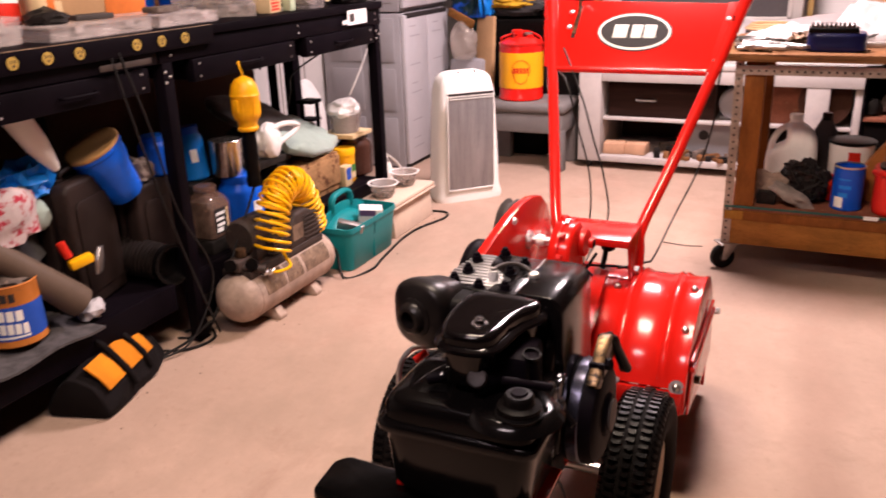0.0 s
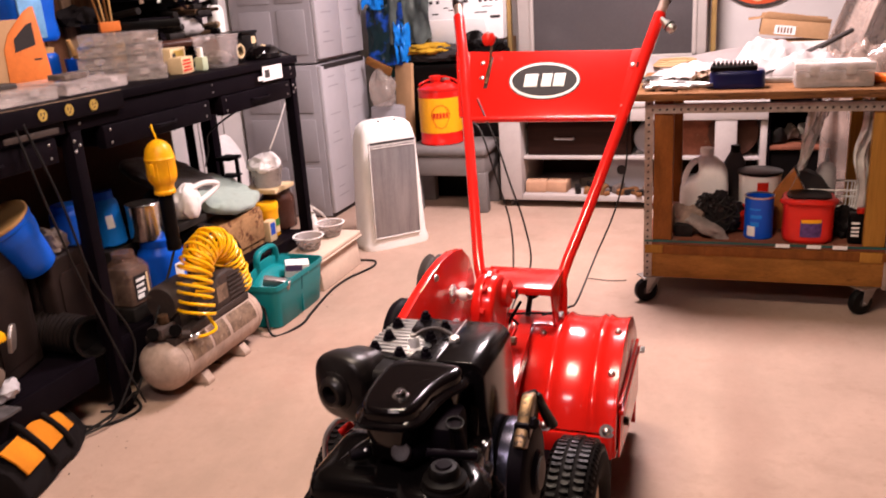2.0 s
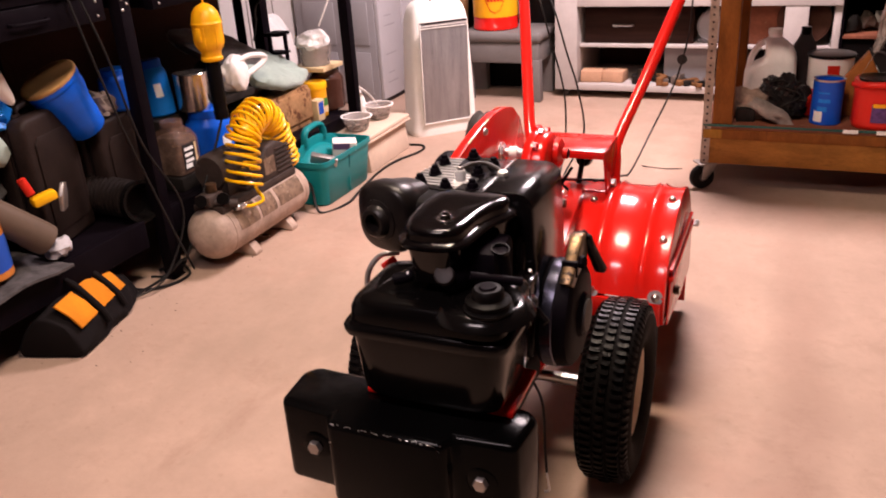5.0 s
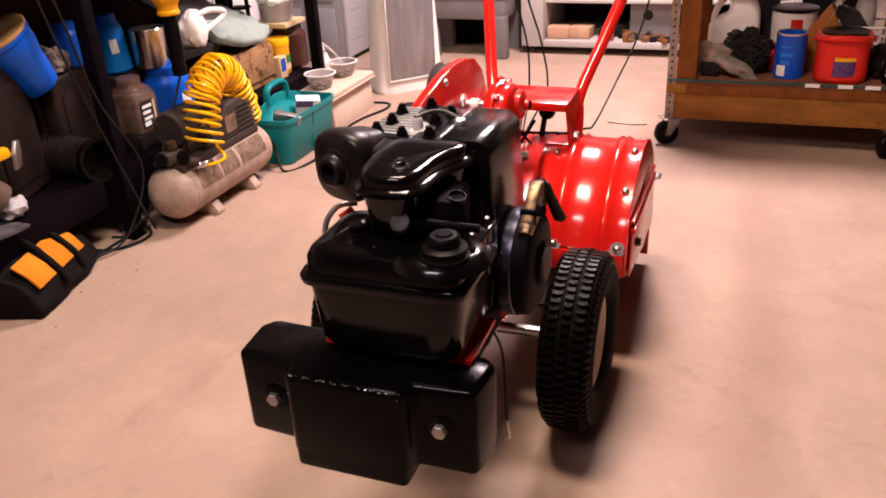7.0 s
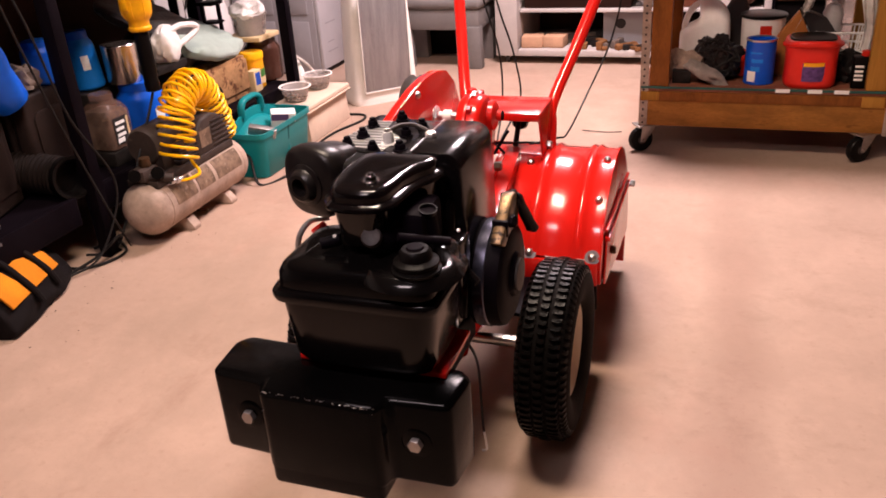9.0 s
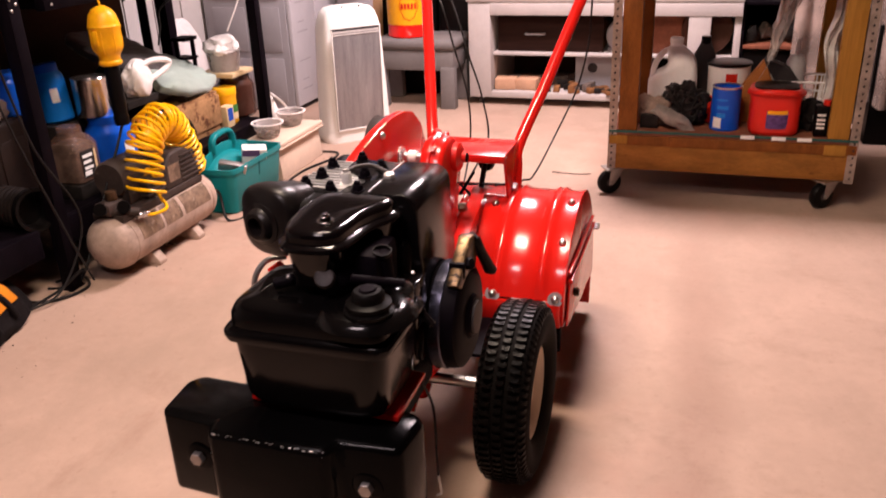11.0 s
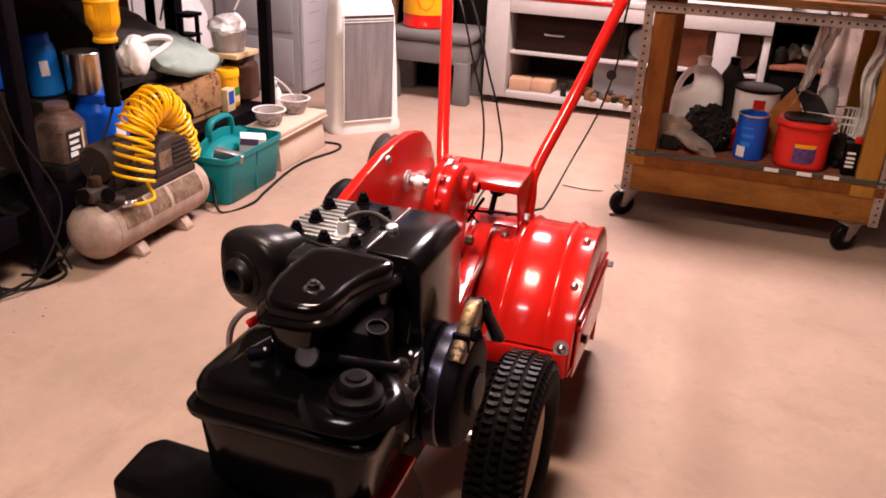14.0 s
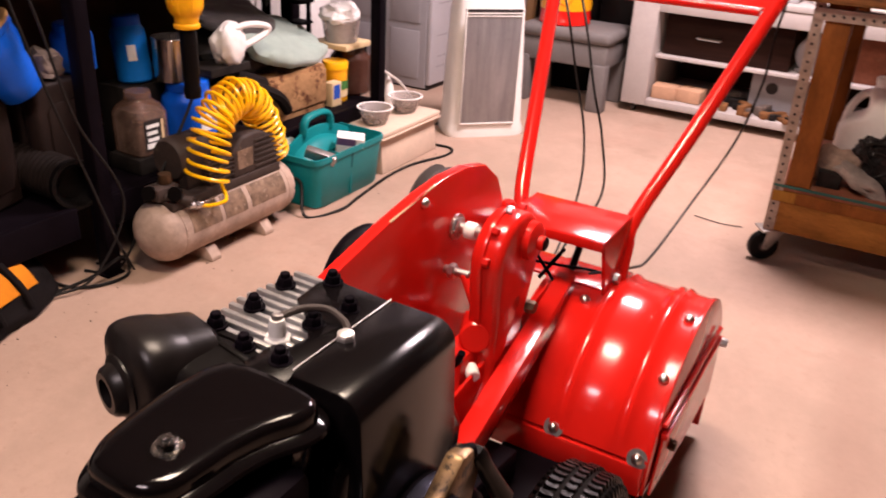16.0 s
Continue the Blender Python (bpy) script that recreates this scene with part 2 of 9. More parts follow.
def concrete():
    """Pinkish concrete: cloudy trowel marks, mottling, specks, scuffs, a few old stains and a painted shadow."""
    m = mat("concrete_floor", (0.385, 0.268, 0.205), 0.60, vary=0.06, scale=1.3, bump=0.14, bump_scale=40, spec=0.25)
    nt = m.node_tree
    p = nt.nodes["Principled BSDF"]
    src = p.inputs["Base Color"].links[0].from_socket
    co = nt.nodes.new("ShaderNodeTexCoord").outputs["Object"]

    def layer(src, scale, lo, hi, colour, amount, detail=5.0, rough=0.6, stretch=None, turn=0.0):
        vec = co
        if stretch:
            mp = nt.nodes.new("ShaderNodeMapping")
            mp.inputs["Scale"].default_value = stretch
            mp.inputs["Rotation"].default_value = (0, 0, radians(turn))
            nt.links.new(co, mp.inputs["Vector"])
            vec = mp.outputs[0]
        n = nt.nodes.new("ShaderNodeTexNoise")
        n.inputs["Scale"].default_value, n.inputs["Detail"].default_value, n.inputs["Roughness"].default_value = scale, detail, rough
        nt.links.new(vec, n.inputs["Vector"])
        r = nt.nodes.new("ShaderNodeMapRange")
        r.inputs[1].default_value, r.inputs[2].default_value, r.inputs[4].default_value = lo, hi, amount
        nt.links.new(n.outputs[0], r.inputs[0])
        x = nt.nodes.new("ShaderNodeMix")
        x.data_type = "RGBA"
        x.inputs[7].default_value = (*colour, 1)
        nt.links.new(r.outputs[0], x.inputs[0])
        nt.links.new(src, x.inputs[6])
        return x.outputs[2]

    src = layer(src, 5.0, 0.45, 0.75, (0.47, 0.325, 0.250), 0.55)
    src = layer(src, 0.9, 0.52, 0.66, (0.33, 0.175, 0.13), 0.40, 7.0, 0.65)
    src = layer(src, 2.2, 0.59, 0.70, (0.23, 0.13, 0.095), 0.50, 8.0, 0.7, (1.0, 0.35, 1.0), 25)
    src = layer(src, 1.6, 0.62, 0.72, (0.27, 0.14, 0.10), 0.35, 8.0, 0.7, (0.3, 1.2, 1.0), -12)
    src = layer(src, 0.75, 0.47, 0.62, (0.275, 0.200, 0.150), 0.60, 8.0, 0.72, (1.0, 0.6, 1.0), 40)
    src = layer(src, 3.2, 0.56, 0.68, (0.25, 0.165, 0.12), 0.45, 9.0, 0.75, (0.7, 1.0, 1.0), -30)
    src = layer(src, 13.0, 0.60, 0.70, (0.30, 0.19, 0.14), 0.35, 5.0, 0.7)
    src = layer(src, 42.0, 0.66, 0.72, (0.20, 0.11, 0.08), 0.15, 2.0, 0.5)
    src = layer(src, 150.0, 0.64, 0.74, (0.24, 0.14, 0.10), 0.25, 2.0, 0.5)
    # a soft handlebar shadow, painted into the floor colour beside the tiller
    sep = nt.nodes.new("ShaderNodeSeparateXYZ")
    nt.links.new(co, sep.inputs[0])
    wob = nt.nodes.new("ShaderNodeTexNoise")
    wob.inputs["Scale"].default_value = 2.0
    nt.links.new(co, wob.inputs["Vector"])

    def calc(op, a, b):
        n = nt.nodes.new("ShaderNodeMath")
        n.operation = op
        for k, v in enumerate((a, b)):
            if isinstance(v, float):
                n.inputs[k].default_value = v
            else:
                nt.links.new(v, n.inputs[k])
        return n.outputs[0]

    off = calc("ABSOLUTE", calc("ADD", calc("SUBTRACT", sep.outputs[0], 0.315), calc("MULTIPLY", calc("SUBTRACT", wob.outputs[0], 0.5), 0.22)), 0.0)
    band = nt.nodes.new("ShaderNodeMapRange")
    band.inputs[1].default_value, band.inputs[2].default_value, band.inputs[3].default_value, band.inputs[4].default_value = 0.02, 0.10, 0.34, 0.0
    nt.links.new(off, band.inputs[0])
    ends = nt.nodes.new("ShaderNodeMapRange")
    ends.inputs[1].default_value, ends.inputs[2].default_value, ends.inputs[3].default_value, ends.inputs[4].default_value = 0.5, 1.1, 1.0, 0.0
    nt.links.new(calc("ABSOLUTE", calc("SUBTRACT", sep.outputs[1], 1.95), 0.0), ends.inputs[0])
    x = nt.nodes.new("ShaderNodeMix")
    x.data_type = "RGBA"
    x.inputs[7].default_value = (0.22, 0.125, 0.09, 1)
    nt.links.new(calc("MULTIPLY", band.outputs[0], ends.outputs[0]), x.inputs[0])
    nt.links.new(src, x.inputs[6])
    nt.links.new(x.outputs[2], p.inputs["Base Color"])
    return m


CONCRETE = concrete()
WALL = mat("white_wall_paint", (0.60, 0.565, 0.545), 0.7, vary=0.05, scale=2, bump=0.1, bump_scale=90)
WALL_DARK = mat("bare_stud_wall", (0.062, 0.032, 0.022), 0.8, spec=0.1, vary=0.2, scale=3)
CEILING = mat("ceiling_board", (0.11, 0.085, 0.065), 0.8, vary=0.06, scale=2)
WHITE_PLASTIC = mat("white_plastic", (0.78, 0.75, 0.71), 0.32, vary=0.04, bump=0.02)
WHITE_PAINT = mat("scuffed_white_paint", (0.43, 0.385, 0.365), 0.5, vary=0.08, alt=(0.42, 0.35, 0.3), alt_at=0.7)
GREY_PLASTIC = mat("grey_resin", (0.43, 0.41, 0.43), 0.48, vary=0.05, bump=0.08, bump_scale=160)
GREY_DARK_PLASTIC = mat("dark_grey_resin", (0.30, 0.285, 0.30), 0.5, vary=0.06, bump=0.08, bump_scale=160)
CHARCOAL = mat("charcoal_plastic", (0.055, 0.047, 0.045), 0.5, vary=0.12, bump=0.08)
GRILLE = mat("heater_grille_wire", (0.40, 0.385, 0.395), 0.4, 0.5, vary=0.1)
REFLECTOR = mat("heater_reflector", (0.36, 0.345, 0.350), 0.30, 0.5, vary=0.35, scale=4, stretch=(6, 6, 0.6))
YELLOW = mat("yellow_plastic", (0.80, 0.40, 0.006), 0.35, vary=0.08)
YELLOW_WORN = mat("scuffed_yellow_plastic", (0.78, 0.36, 0.006), 0.38, vary=0.15, scale=14, alt=(0.42, 0.17, 0.01), alt_at=0.68)
YELLOW_PAINT = mat("yellow_can_paint", (0.80, 0.36, 0.01), 0.3, vary=0.06, alt=(0.5, 0.2, 0.02), alt_at=0.72)
COIL = mat("yellow_nylon_hose", (0.86, 0.46, 0.004), 0.3, vary=0.08, coat=0.3)
# darker copy of the caddy's teal, for the shade in its front groove
SHADED_TEAL = mat("shaded_teal_plastic", (0.003, 0.07, 0.078), 0.6, vary=0.2)
TEAL = mat("teal_plastic", (0.004, 0.185, 0.20), 0.38, vary=0.08, bump=0.05)
BLUE = mat("blue_plastic", (0.004, 0.095, 0.58), 0.3, vary=0.12)
BLUE_PALE = mat("light_blue_plastic", (0.008, 0.19, 0.66), 0.33, vary=0.12)
BLUE_PAINT = mat("blue_can_label", (0.006, 0.075, 0.50), 0.3, vary=0.1)
NAVY = mat("navy_plastic", (0.007, 0.008, 0.050), 0.3, vary=0.15)
TAN_LID = mat("tan_lid", (0.52, 0.29, 0.11), 0.5, vary=0.1, scale=8)
TANK_PAINT = mat("dusty_tank_paint", (0.38, 0.285, 0.23), 0.5, vary=0.28, scale=9, alt=(0.30, 0.22, 0.16), alt_at=0.62)
LABEL_DIRTY = mat("dirty_printed_label", (0.17, 0.115, 0.08), 0.6, vary=0.5, scale=22, alt=(0.34, 0.26, 0.2), alt_at=0.6)
DUSTY_BLACK = mat("dusty_brown_black", (0.035, 0.024, 0.020), 0.6, vary=0.4, scale=12, bump=0.2, alt=(0.09, 0.065, 0.05), alt_at=0.62, spec=0.3)
WOOD = mat("pine_timber", (0.21, 0.090, 0.026), 0.65, spec=0.12, vary=0.35, scale=5, bump=0.15, bump_scale=50, stretch=(0.6, 6, 8))
WOOD_X = mat("pine_board", (0.27, 0.112, 0.024), 0.5, spec=0.14, vary=0.28, scale=4, bump=0.1, bump_scale=40, stretch=(1.6, 6, 6), alt=(0.17, 0.066, 0.016), alt_at=0.60)
WOOD_Z = mat("timber_post", (0.185, 0.062, 0.014), 0.55, spec=0.12, vary=0.3, scale=4, bump=0.12, bump_scale=40, stretch=(5, 5, 1.4), alt=(0.12, 0.04, 0.014), alt_at=0.60)
PLY = mat("worn_plywood", (0.17, 0.075, 0.03), 0.8, vary=0.3, scale=4, bump=0.1, alt=(0.09, 0.04, 0.018), alt_at=0.58, spec=0.15)
SHELF_PAINT = mat("worn_red_brown_shelf", (0.20, 0.07, 0.04), 0.6, vary=0.3, scale=6, alt=(0.3, 0.17, 0.1), alt_at=0.6)
GREEN_EDGE = mat("green_edge_trim", (0.03, 0.09, 0.08), 0.5, vary=0.2)
CARDBOARD = mat("cardboard", (0.42, 0.25, 0.13), 0.75, vary=0.12, scale=5, bump=0.05)
BOARD_BROWN = mat("aged_brown_board", (0.115, 0.050, 0.026), 0.7, spec=0.12, vary=0.45, scale=5, bump=0.15, alt=(0.19, 0.10, 0.055), alt_at=0.58, stretch=(6, 6, 0.6))
BOARD_PALE = mat("pale_dusty_board", (0.30, 0.19, 0.12), 0.7, spec=0.12, vary=0.4, scale=6, stretch=(6, 6, 0.6))
COLLAR = mat("worn_brown_steel", (0.34, 0.24, 0.20), 0.35, 0.4, vary=0.35, scale=20)
GRIP_BROWN = mat("dark_brown_rubber", (0.018, 0.009, 0.008), 0.38, vary=0.3, scale=20, bump=0.1, spec=0.3)
CREAM = mat("cream_step_plastic", (0.60, 0.46, 0.36), 0.5, vary=0.08, alt=(0.45, 0.32, 0.23), alt_at=0.66)
TOWEL = mat("grey_green_cloth", (0.29, 0.36, 0.32), 0.9, vary=0.1, scale=14, bump=0.3, bump_scale=260, sheen=0.3)
DARK_CLOTH = mat("dark_grey_cloth", (0.022, 0.019, 0.019), 0.85, vary=0.2, bump=0.25, bump_scale=240, sheen=0.2)
STRIPED_CLOTH = mat("striped_dark_cloth", (0.040, 0.034, 0.033), 0.85, vary=0.6, scale=5, stretch=(9, 0.6, 9), bump=0.25, bump_scale=200, sheen=0.3)
BAG_CLOTH = mat("tool_bag_canvas", (0.0055, 0.0038, 0.0040), 0.85, vary=0.25, bump=0.3, bump_scale=300)
BAG_ORANGE = mat("orange_canvas", (0.60, 0.20, 0.012), 0.8, vary=0.25, bump=0.25, bump_scale=300)
CARRIER = mat("white_carrier_bag", (0.74, 0.70, 0.68), 0.4, vary=0.06, bump=0.1, bump_scale=40)
AMBER_JAR = mat("brownish_clear_plastic", (0.17, 0.095, 0.07), 0.12, vary=0.4, scale=16, alpha=0.45, coat=0.6)
CLEAR_DIRTY = mat("cloudy_clear_plastic", (0.56, 0.50, 0.48), 0.18, vary=0.2, alpha=0.42)
CASE_CLEAR = mat("hazy_clear_case", (0.74, 0.64, 0.62), 0.14, vary=0.35, scale=14, alpha=0.27)
FILM_HANG = mat("dusty_hanging_film", (0.40, 0.30, 0.25), 0.12, vary=0.4, scale=5, alpha=0.62, bump=0.6, bump_scale=14, spec=1.0, coat=0.7)
CASE_WHITE = mat("whitish_parts_case", (0.56, 0.50, 0.46), 0.25, vary=0.25, scale=9, alt=(0.44, 0.37, 0.34), alt_at=0.6, alpha=0.62)
FILM = mat("polythene_film", (0.50, 0.42, 0.37), 0.10, vary=0.3, alpha=0.40, bump=0.5, bump_scale=16, spec=1.0, coat=0.6)
FILM_WHITE = mat("white_poly_film", (0.40, 0.35, 0.34), 0.30, vary=0.10, bump=0.3, bump_scale=16)
PAPER = mat("white_paper", (0.78, 0.76, 0.74), 0.7, vary=0.04)
INK = mat("dark_print", (0.03, 0.025, 0.025), 0.6, vary=0.1)
INK_RED = mat("red_print", (0.50, 0.02, 0.01), 0.45, vary=0.1)
INK_WHITE = mat("white_print", (0.80, 0.78, 0.74), 0.4, vary=0.04)
INK_BLUE = mat("blue_print", (0.02, 0.07, 0.36), 0.5, vary=0.1)
OUTLET = mat("yellow_outlet", (0.38, 0.25, 0.06), 0.45, vary=0.1)
SCREEN = mat("dark_screen_glass", (0.070, 0.063, 0.064), 0.14, vary=0.12, scale=1.5)
SILVER = mat("silver_plastic", (0.44, 0.40, 0.37), 0.4, 0.2, vary=0.06)
ORANGE = mat("orange_plastic", (0.85, 0.16, 0.01), 0.4, vary=0.08)
ORANGE_PAPER = mat("orange_print", (0.62, 0.17, 0.04), 0.5, vary=0.15, scale=6)
SIGN_RED = mat("sign_orange_red", (0.58, 0.09, 0.03), 0.4, vary=0.12, alt=(0.4, 0.1, 0.04), alt_at=0.68)
SIGN_CREAM = mat("sign_cream", (0.60, 0.45, 0.26), 0.45, vary=0.12)
JAR_BROWN = mat("brown_jar", (0.055, 0.022, 0.015), 0.25, vary=0.25, coat=0.3)
GREEN = mat("green_band", (0.05, 0.16, 0.04), 0.45, vary=0.1)
SCRAP = mat("mixed_scrap", (0.13, 0.10, 0.085), 0.6, vary=0.6, scale=16, bump=0.4, bump_scale=60, alt=(0.36, 0.26, 0.2), alt_at=0.6)
DARK_SCRAP = mat("dark_tools", (0.02, 0.017, 0.016), 0.45, 0.3, vary=0.5, scale=14)
BRICK = mat("tan_fire_brick", (0.46, 0.27, 0.17), 0.8, vary=0.15, bump=0.3, bump_scale=90)
CARPET = mat("grey_carpet_offcut", (0.075, 0.068, 0.070), 0.95, vary=0.35, scale=30, bump=0.6, bump_scale=220)
CASE_PLASTIC = mat("brown_black_plastic", (0.0180, 0.0115, 0.0100), 0.5, vary=0.4, bump=0.1, bump_scale=120, spec=0.12)
LEAD_GREY = mat("grey_brown_lead", (0.050, 0.038, 0.034), 0.45, vary=0.2)
DRUM_BLACK = mat("scuffed_drum_plastic", (0.0075, 0.0055, 0.0052), 0.34, vary=0.4, scale=10, bump=0.08, bump_scale=70, spec=0.28)
CABLE = mat("cable_rubber", (0.009, 0.008, 0.008), 0.5, vary=0.1, spec=0.25)
TUBE_LIGHT = mat("fluorescent_tube", (1.0, 0.92, 0.85), 0.4, emit=4.0)
FOAM_PINK = mat("patterned_cloth", (0.46, 0.38, 0.38), 0.85, vary=0.15, scale=16, alt=(0.32, 0.025, 0.045), alt_at=0.50)
OLD_BOX = mat("scorched_old_wood", (0.34, 0.19, 0.09), 0.65, vary=0.3, scale=9, bump=0.15, alt=(0.10, 0.04, 0.02), alt_at=0.52)
CHARCOAL_MID = mat("dull_grey_plastic", (0.060, 0.052, 0.052), 0.5, vary=0.35, scale=60, bump=0.15)
NAVY_STEEL = mat("blued_steel", (0.07, 0.07, 0.10), 0.25, 0.8, vary=0.3)
GREEN_PALE = mat("pale_green_card", (0.42, 0.48, 0.33), 0.6)
PLY_EDGE = mat("dark_plywood_edge", (0.17, 0.075, 0.028), 0.6, spec=0.12, vary=0.5, scale=9, alt=(0.06, 0.026, 0.014), alt_at=0.55, stretch=(0.6, 1, 9))
CRUMPLED_BLACK = mat("crumpled_black_plastic", (0.012, 0.009, 0.009), 0.35, vary=0.4, scale=18, bump=0.5, bump_scale=60, spec=0.3)
CHARCOAL_LIGHT = mat("mid_grey_plastic", (0.16, 0.145, 0.14), 0.5, vary=0.1, bump=0.06)
WOOD_YELLOW = mat("yellow_pine_post", (0.31, 0.145, 0.026), 0.55, spec=0.12, vary=0.25, scale=4, bump=0.12, bump_scale=40, stretch=(8, 8, 0.5))
WOOD_ORANGE = mat("orange_brown_wood", (0.35, 0.12, 0.03), 0.5, vary=0.2, stretch=(1, 6, 6))
MILKY = mat("milky_plastic", (0.90, 0.86, 0.84), 0.36, vary=0.08, scale=9)
CLOUDY = mat("cloudy_plastic", (0.42, 0.39, 0.38), 0.3, vary=0.15, alpha=0.75)
FILM_BRIGHT = mat("glossy_clear_film", (0.84, 0.76, 0.71), 0.10, vary=0.3, alpha=0.60, bump=0.5, bump_scale=22, spec=1.0, coat=0.8)
ANGLE_STEEL = mat("dusty_slotted_steel", (0.34, 0.275, 0.235), 0.5, 0.45, vary=0.3, scale=14, alt=(0.2, 0.13, 0.09), alt_at=0.64)


# ---- the room ----
def room():
    x0, x1, y0, y1, h = -2.6, 2.9, -3.2, 5.5, 2.50
    t = 0.15
    solid("floor", box(x0 - t, x1 + t, y0 - t, y1 + t, -0.12, 0.0, 0), CONCRETE, "pinkish tan concrete garage floor with faint stains and a painted shadow", "floor", kind="structure")
    solid("wall_west", box(x0 - t, x0, y0, y1, 0, h, 0), WALL, "white painted garage wall behind the workbench", "wall", kind="structure")
    solid("wall_east", box(x1, x1 + t, y0, y1, 0, h, 0), WALL_DARK, "plain bare board garage wall", "wall", kind="structure")
    solid("wall_north", box(x0 - t, x1 + t, y1, y1 + t, 0, h, 0), WALL, "white painted garage back wall", "wall", kind="structure")
    solid("wall_south", box(x0 - t, x1 + t, y0 - t, y0, 0, h, 0), WALL_DARK, "plain garage wall with bare boards", "wall", kind="structure")
    solid("ceiling", box(x0 - t, x1 + t, y0 - t, y1 + t, h, h + 0.1, 0), CEILING, "plain board ceiling", "ceiling", kind="structure")
    west = bpy.data.objects["wall_west"]
    rnd = random.Random(21)
    for k in range(9):
        y = 2.30 + 0.245 * k
        part("wall_panel", box(-2.597, -2.585 + 0.006 * rnd.random(), y, y + 0.232, 0.02, 2.48, 0.003), WALL, west)
    for x, y, wide, _, _ in LAMPS:
        h = wide / 2 + 0.03
        f = thing("ceiling_light", (x, y, 2.50), "wide white fluorescent ceiling light with lit tubes", "ceiling light", "ceiling lights")
        part("housing", prism([(y - h, 2.50), (y + h, 2.50), (y + h - 0.02, 2.462), (y - h + 0.02, 2.462)], "x", x - 0.41, x + 0.41), WHITE_PLASTIC, f)
        for k in range(6):
            xx = x + 0.62 * (k / 5 - 0.5)
            part("tube", rod((xx, y - wide / 2, 2.448), (xx, y + wide / 2, 2.448), 0.011), TUBE_LIGHT, f)


room()


# ---- the garden tiller ----
def tyre_mesh(cx, cy, cz, R, w):
    """A garden tyre on an axle along x, with staggered blocks on its tread."""
    h = w / 2
    body = lathe([(R * 0.50, -h * 0.62), (R * 0.56, -h * 0.86), (R * 0.72, -h), (R * 0.84, -h * 0.97), (R * 0.920, -h * 0.72), (R * 0.957, -h * 0.36), (R * 0.968, 0),
                  (R * 0.957, h * 0.36), (R * 0.920, h * 0.72), (R * 0.84, h * 0.97), (R * 0.72, h), (R * 0.56, h * 0.86), (R * 0.50, h * 0.62), (R * 0.50, -h * 0.62)], (cx, cy, cz), "x", 56)
    blocks = bmesh.new()
    rows = 70
    for i in range(rows):
        for k, (u, lw, ln) in enumerate(((-0.86, 0.22, 0.60), (-0.48, 0.42, 0.52), (0.0, 0.34, 0.60), (0.48, 0.42, 0.52), (0.86, 0.22, 0.60))):
            a = 2 * math.pi * (i + (0.5 if k % 2 else 0.0)) / rows
            base = R * (0.972 - 0.092 * abs(u) ** 2.2)
            top = base + R * 0.024
            dx, da = lw * h / 2, ln * math.pi / rows
            vs = []
            for rr, s in ((base - 0.006, 1.0), (top, 0.84)):
                for sx, sa in ((-1, -1), (0, -0.55), (1, -1), (1, 1), (0, 1.5), (-1, 1)):
                    x = u * h * 0.98 + sx * dx * s
                    r = rr - (0.012 * R / 0.19 if abs(x) > h * 0.9 else 0)
                    aa = a + (sa - 0.08) * da * s
                    vs.append(blocks.verts.new((cx + x, cy + r * math.cos(aa), cz + r * math.sin(aa))))
            lo, hi = vs[:6], vs[6:]
            blocks.faces.new(hi)
            for j in range(6):
                blocks.faces.new((lo[j], lo[(j + 1) % 6], hi[(j + 1) % 6], hi[j]))
    bmesh.ops.recalc_face_normals(blocks, faces=blocks.faces)
    return body, blocks


def wheel(parent, cx, cy, cz, R, w):
    h = w / 2
    rim = part("wheel", lathe([(0, -0.02), (0.03, -0.02), (0.032, 0.0), (R * 0.40, 0.0), (R * 0.46, h * 0.40), (R * 0.60, h * 0.56), (R * 0.60, h * 0.64), (R * 0.53, h * 0.70),
                               (R * 0.42, h * 0.48), (R * 0.36, h * 0.10), (0.036, h * 0.10), (0.034, h * 0.5), (0.012, h * 0.5), (0, h * 0.5)], (cx, cy, cz), "x", 40), CREAM_RIM, parent, "cream painted wheel rim")
    body, blocks = tyre_mesh(cx, cy, cz, R, w)
    part("tyre", body, RUBBER_SIDE, rim, "black rubber tyre")
    tagged(part("tread", blocks, RUBBER, rim, "interlocking turf tread blocks"), "interlocking turf tread blocks", kind="stuff")
    return rim


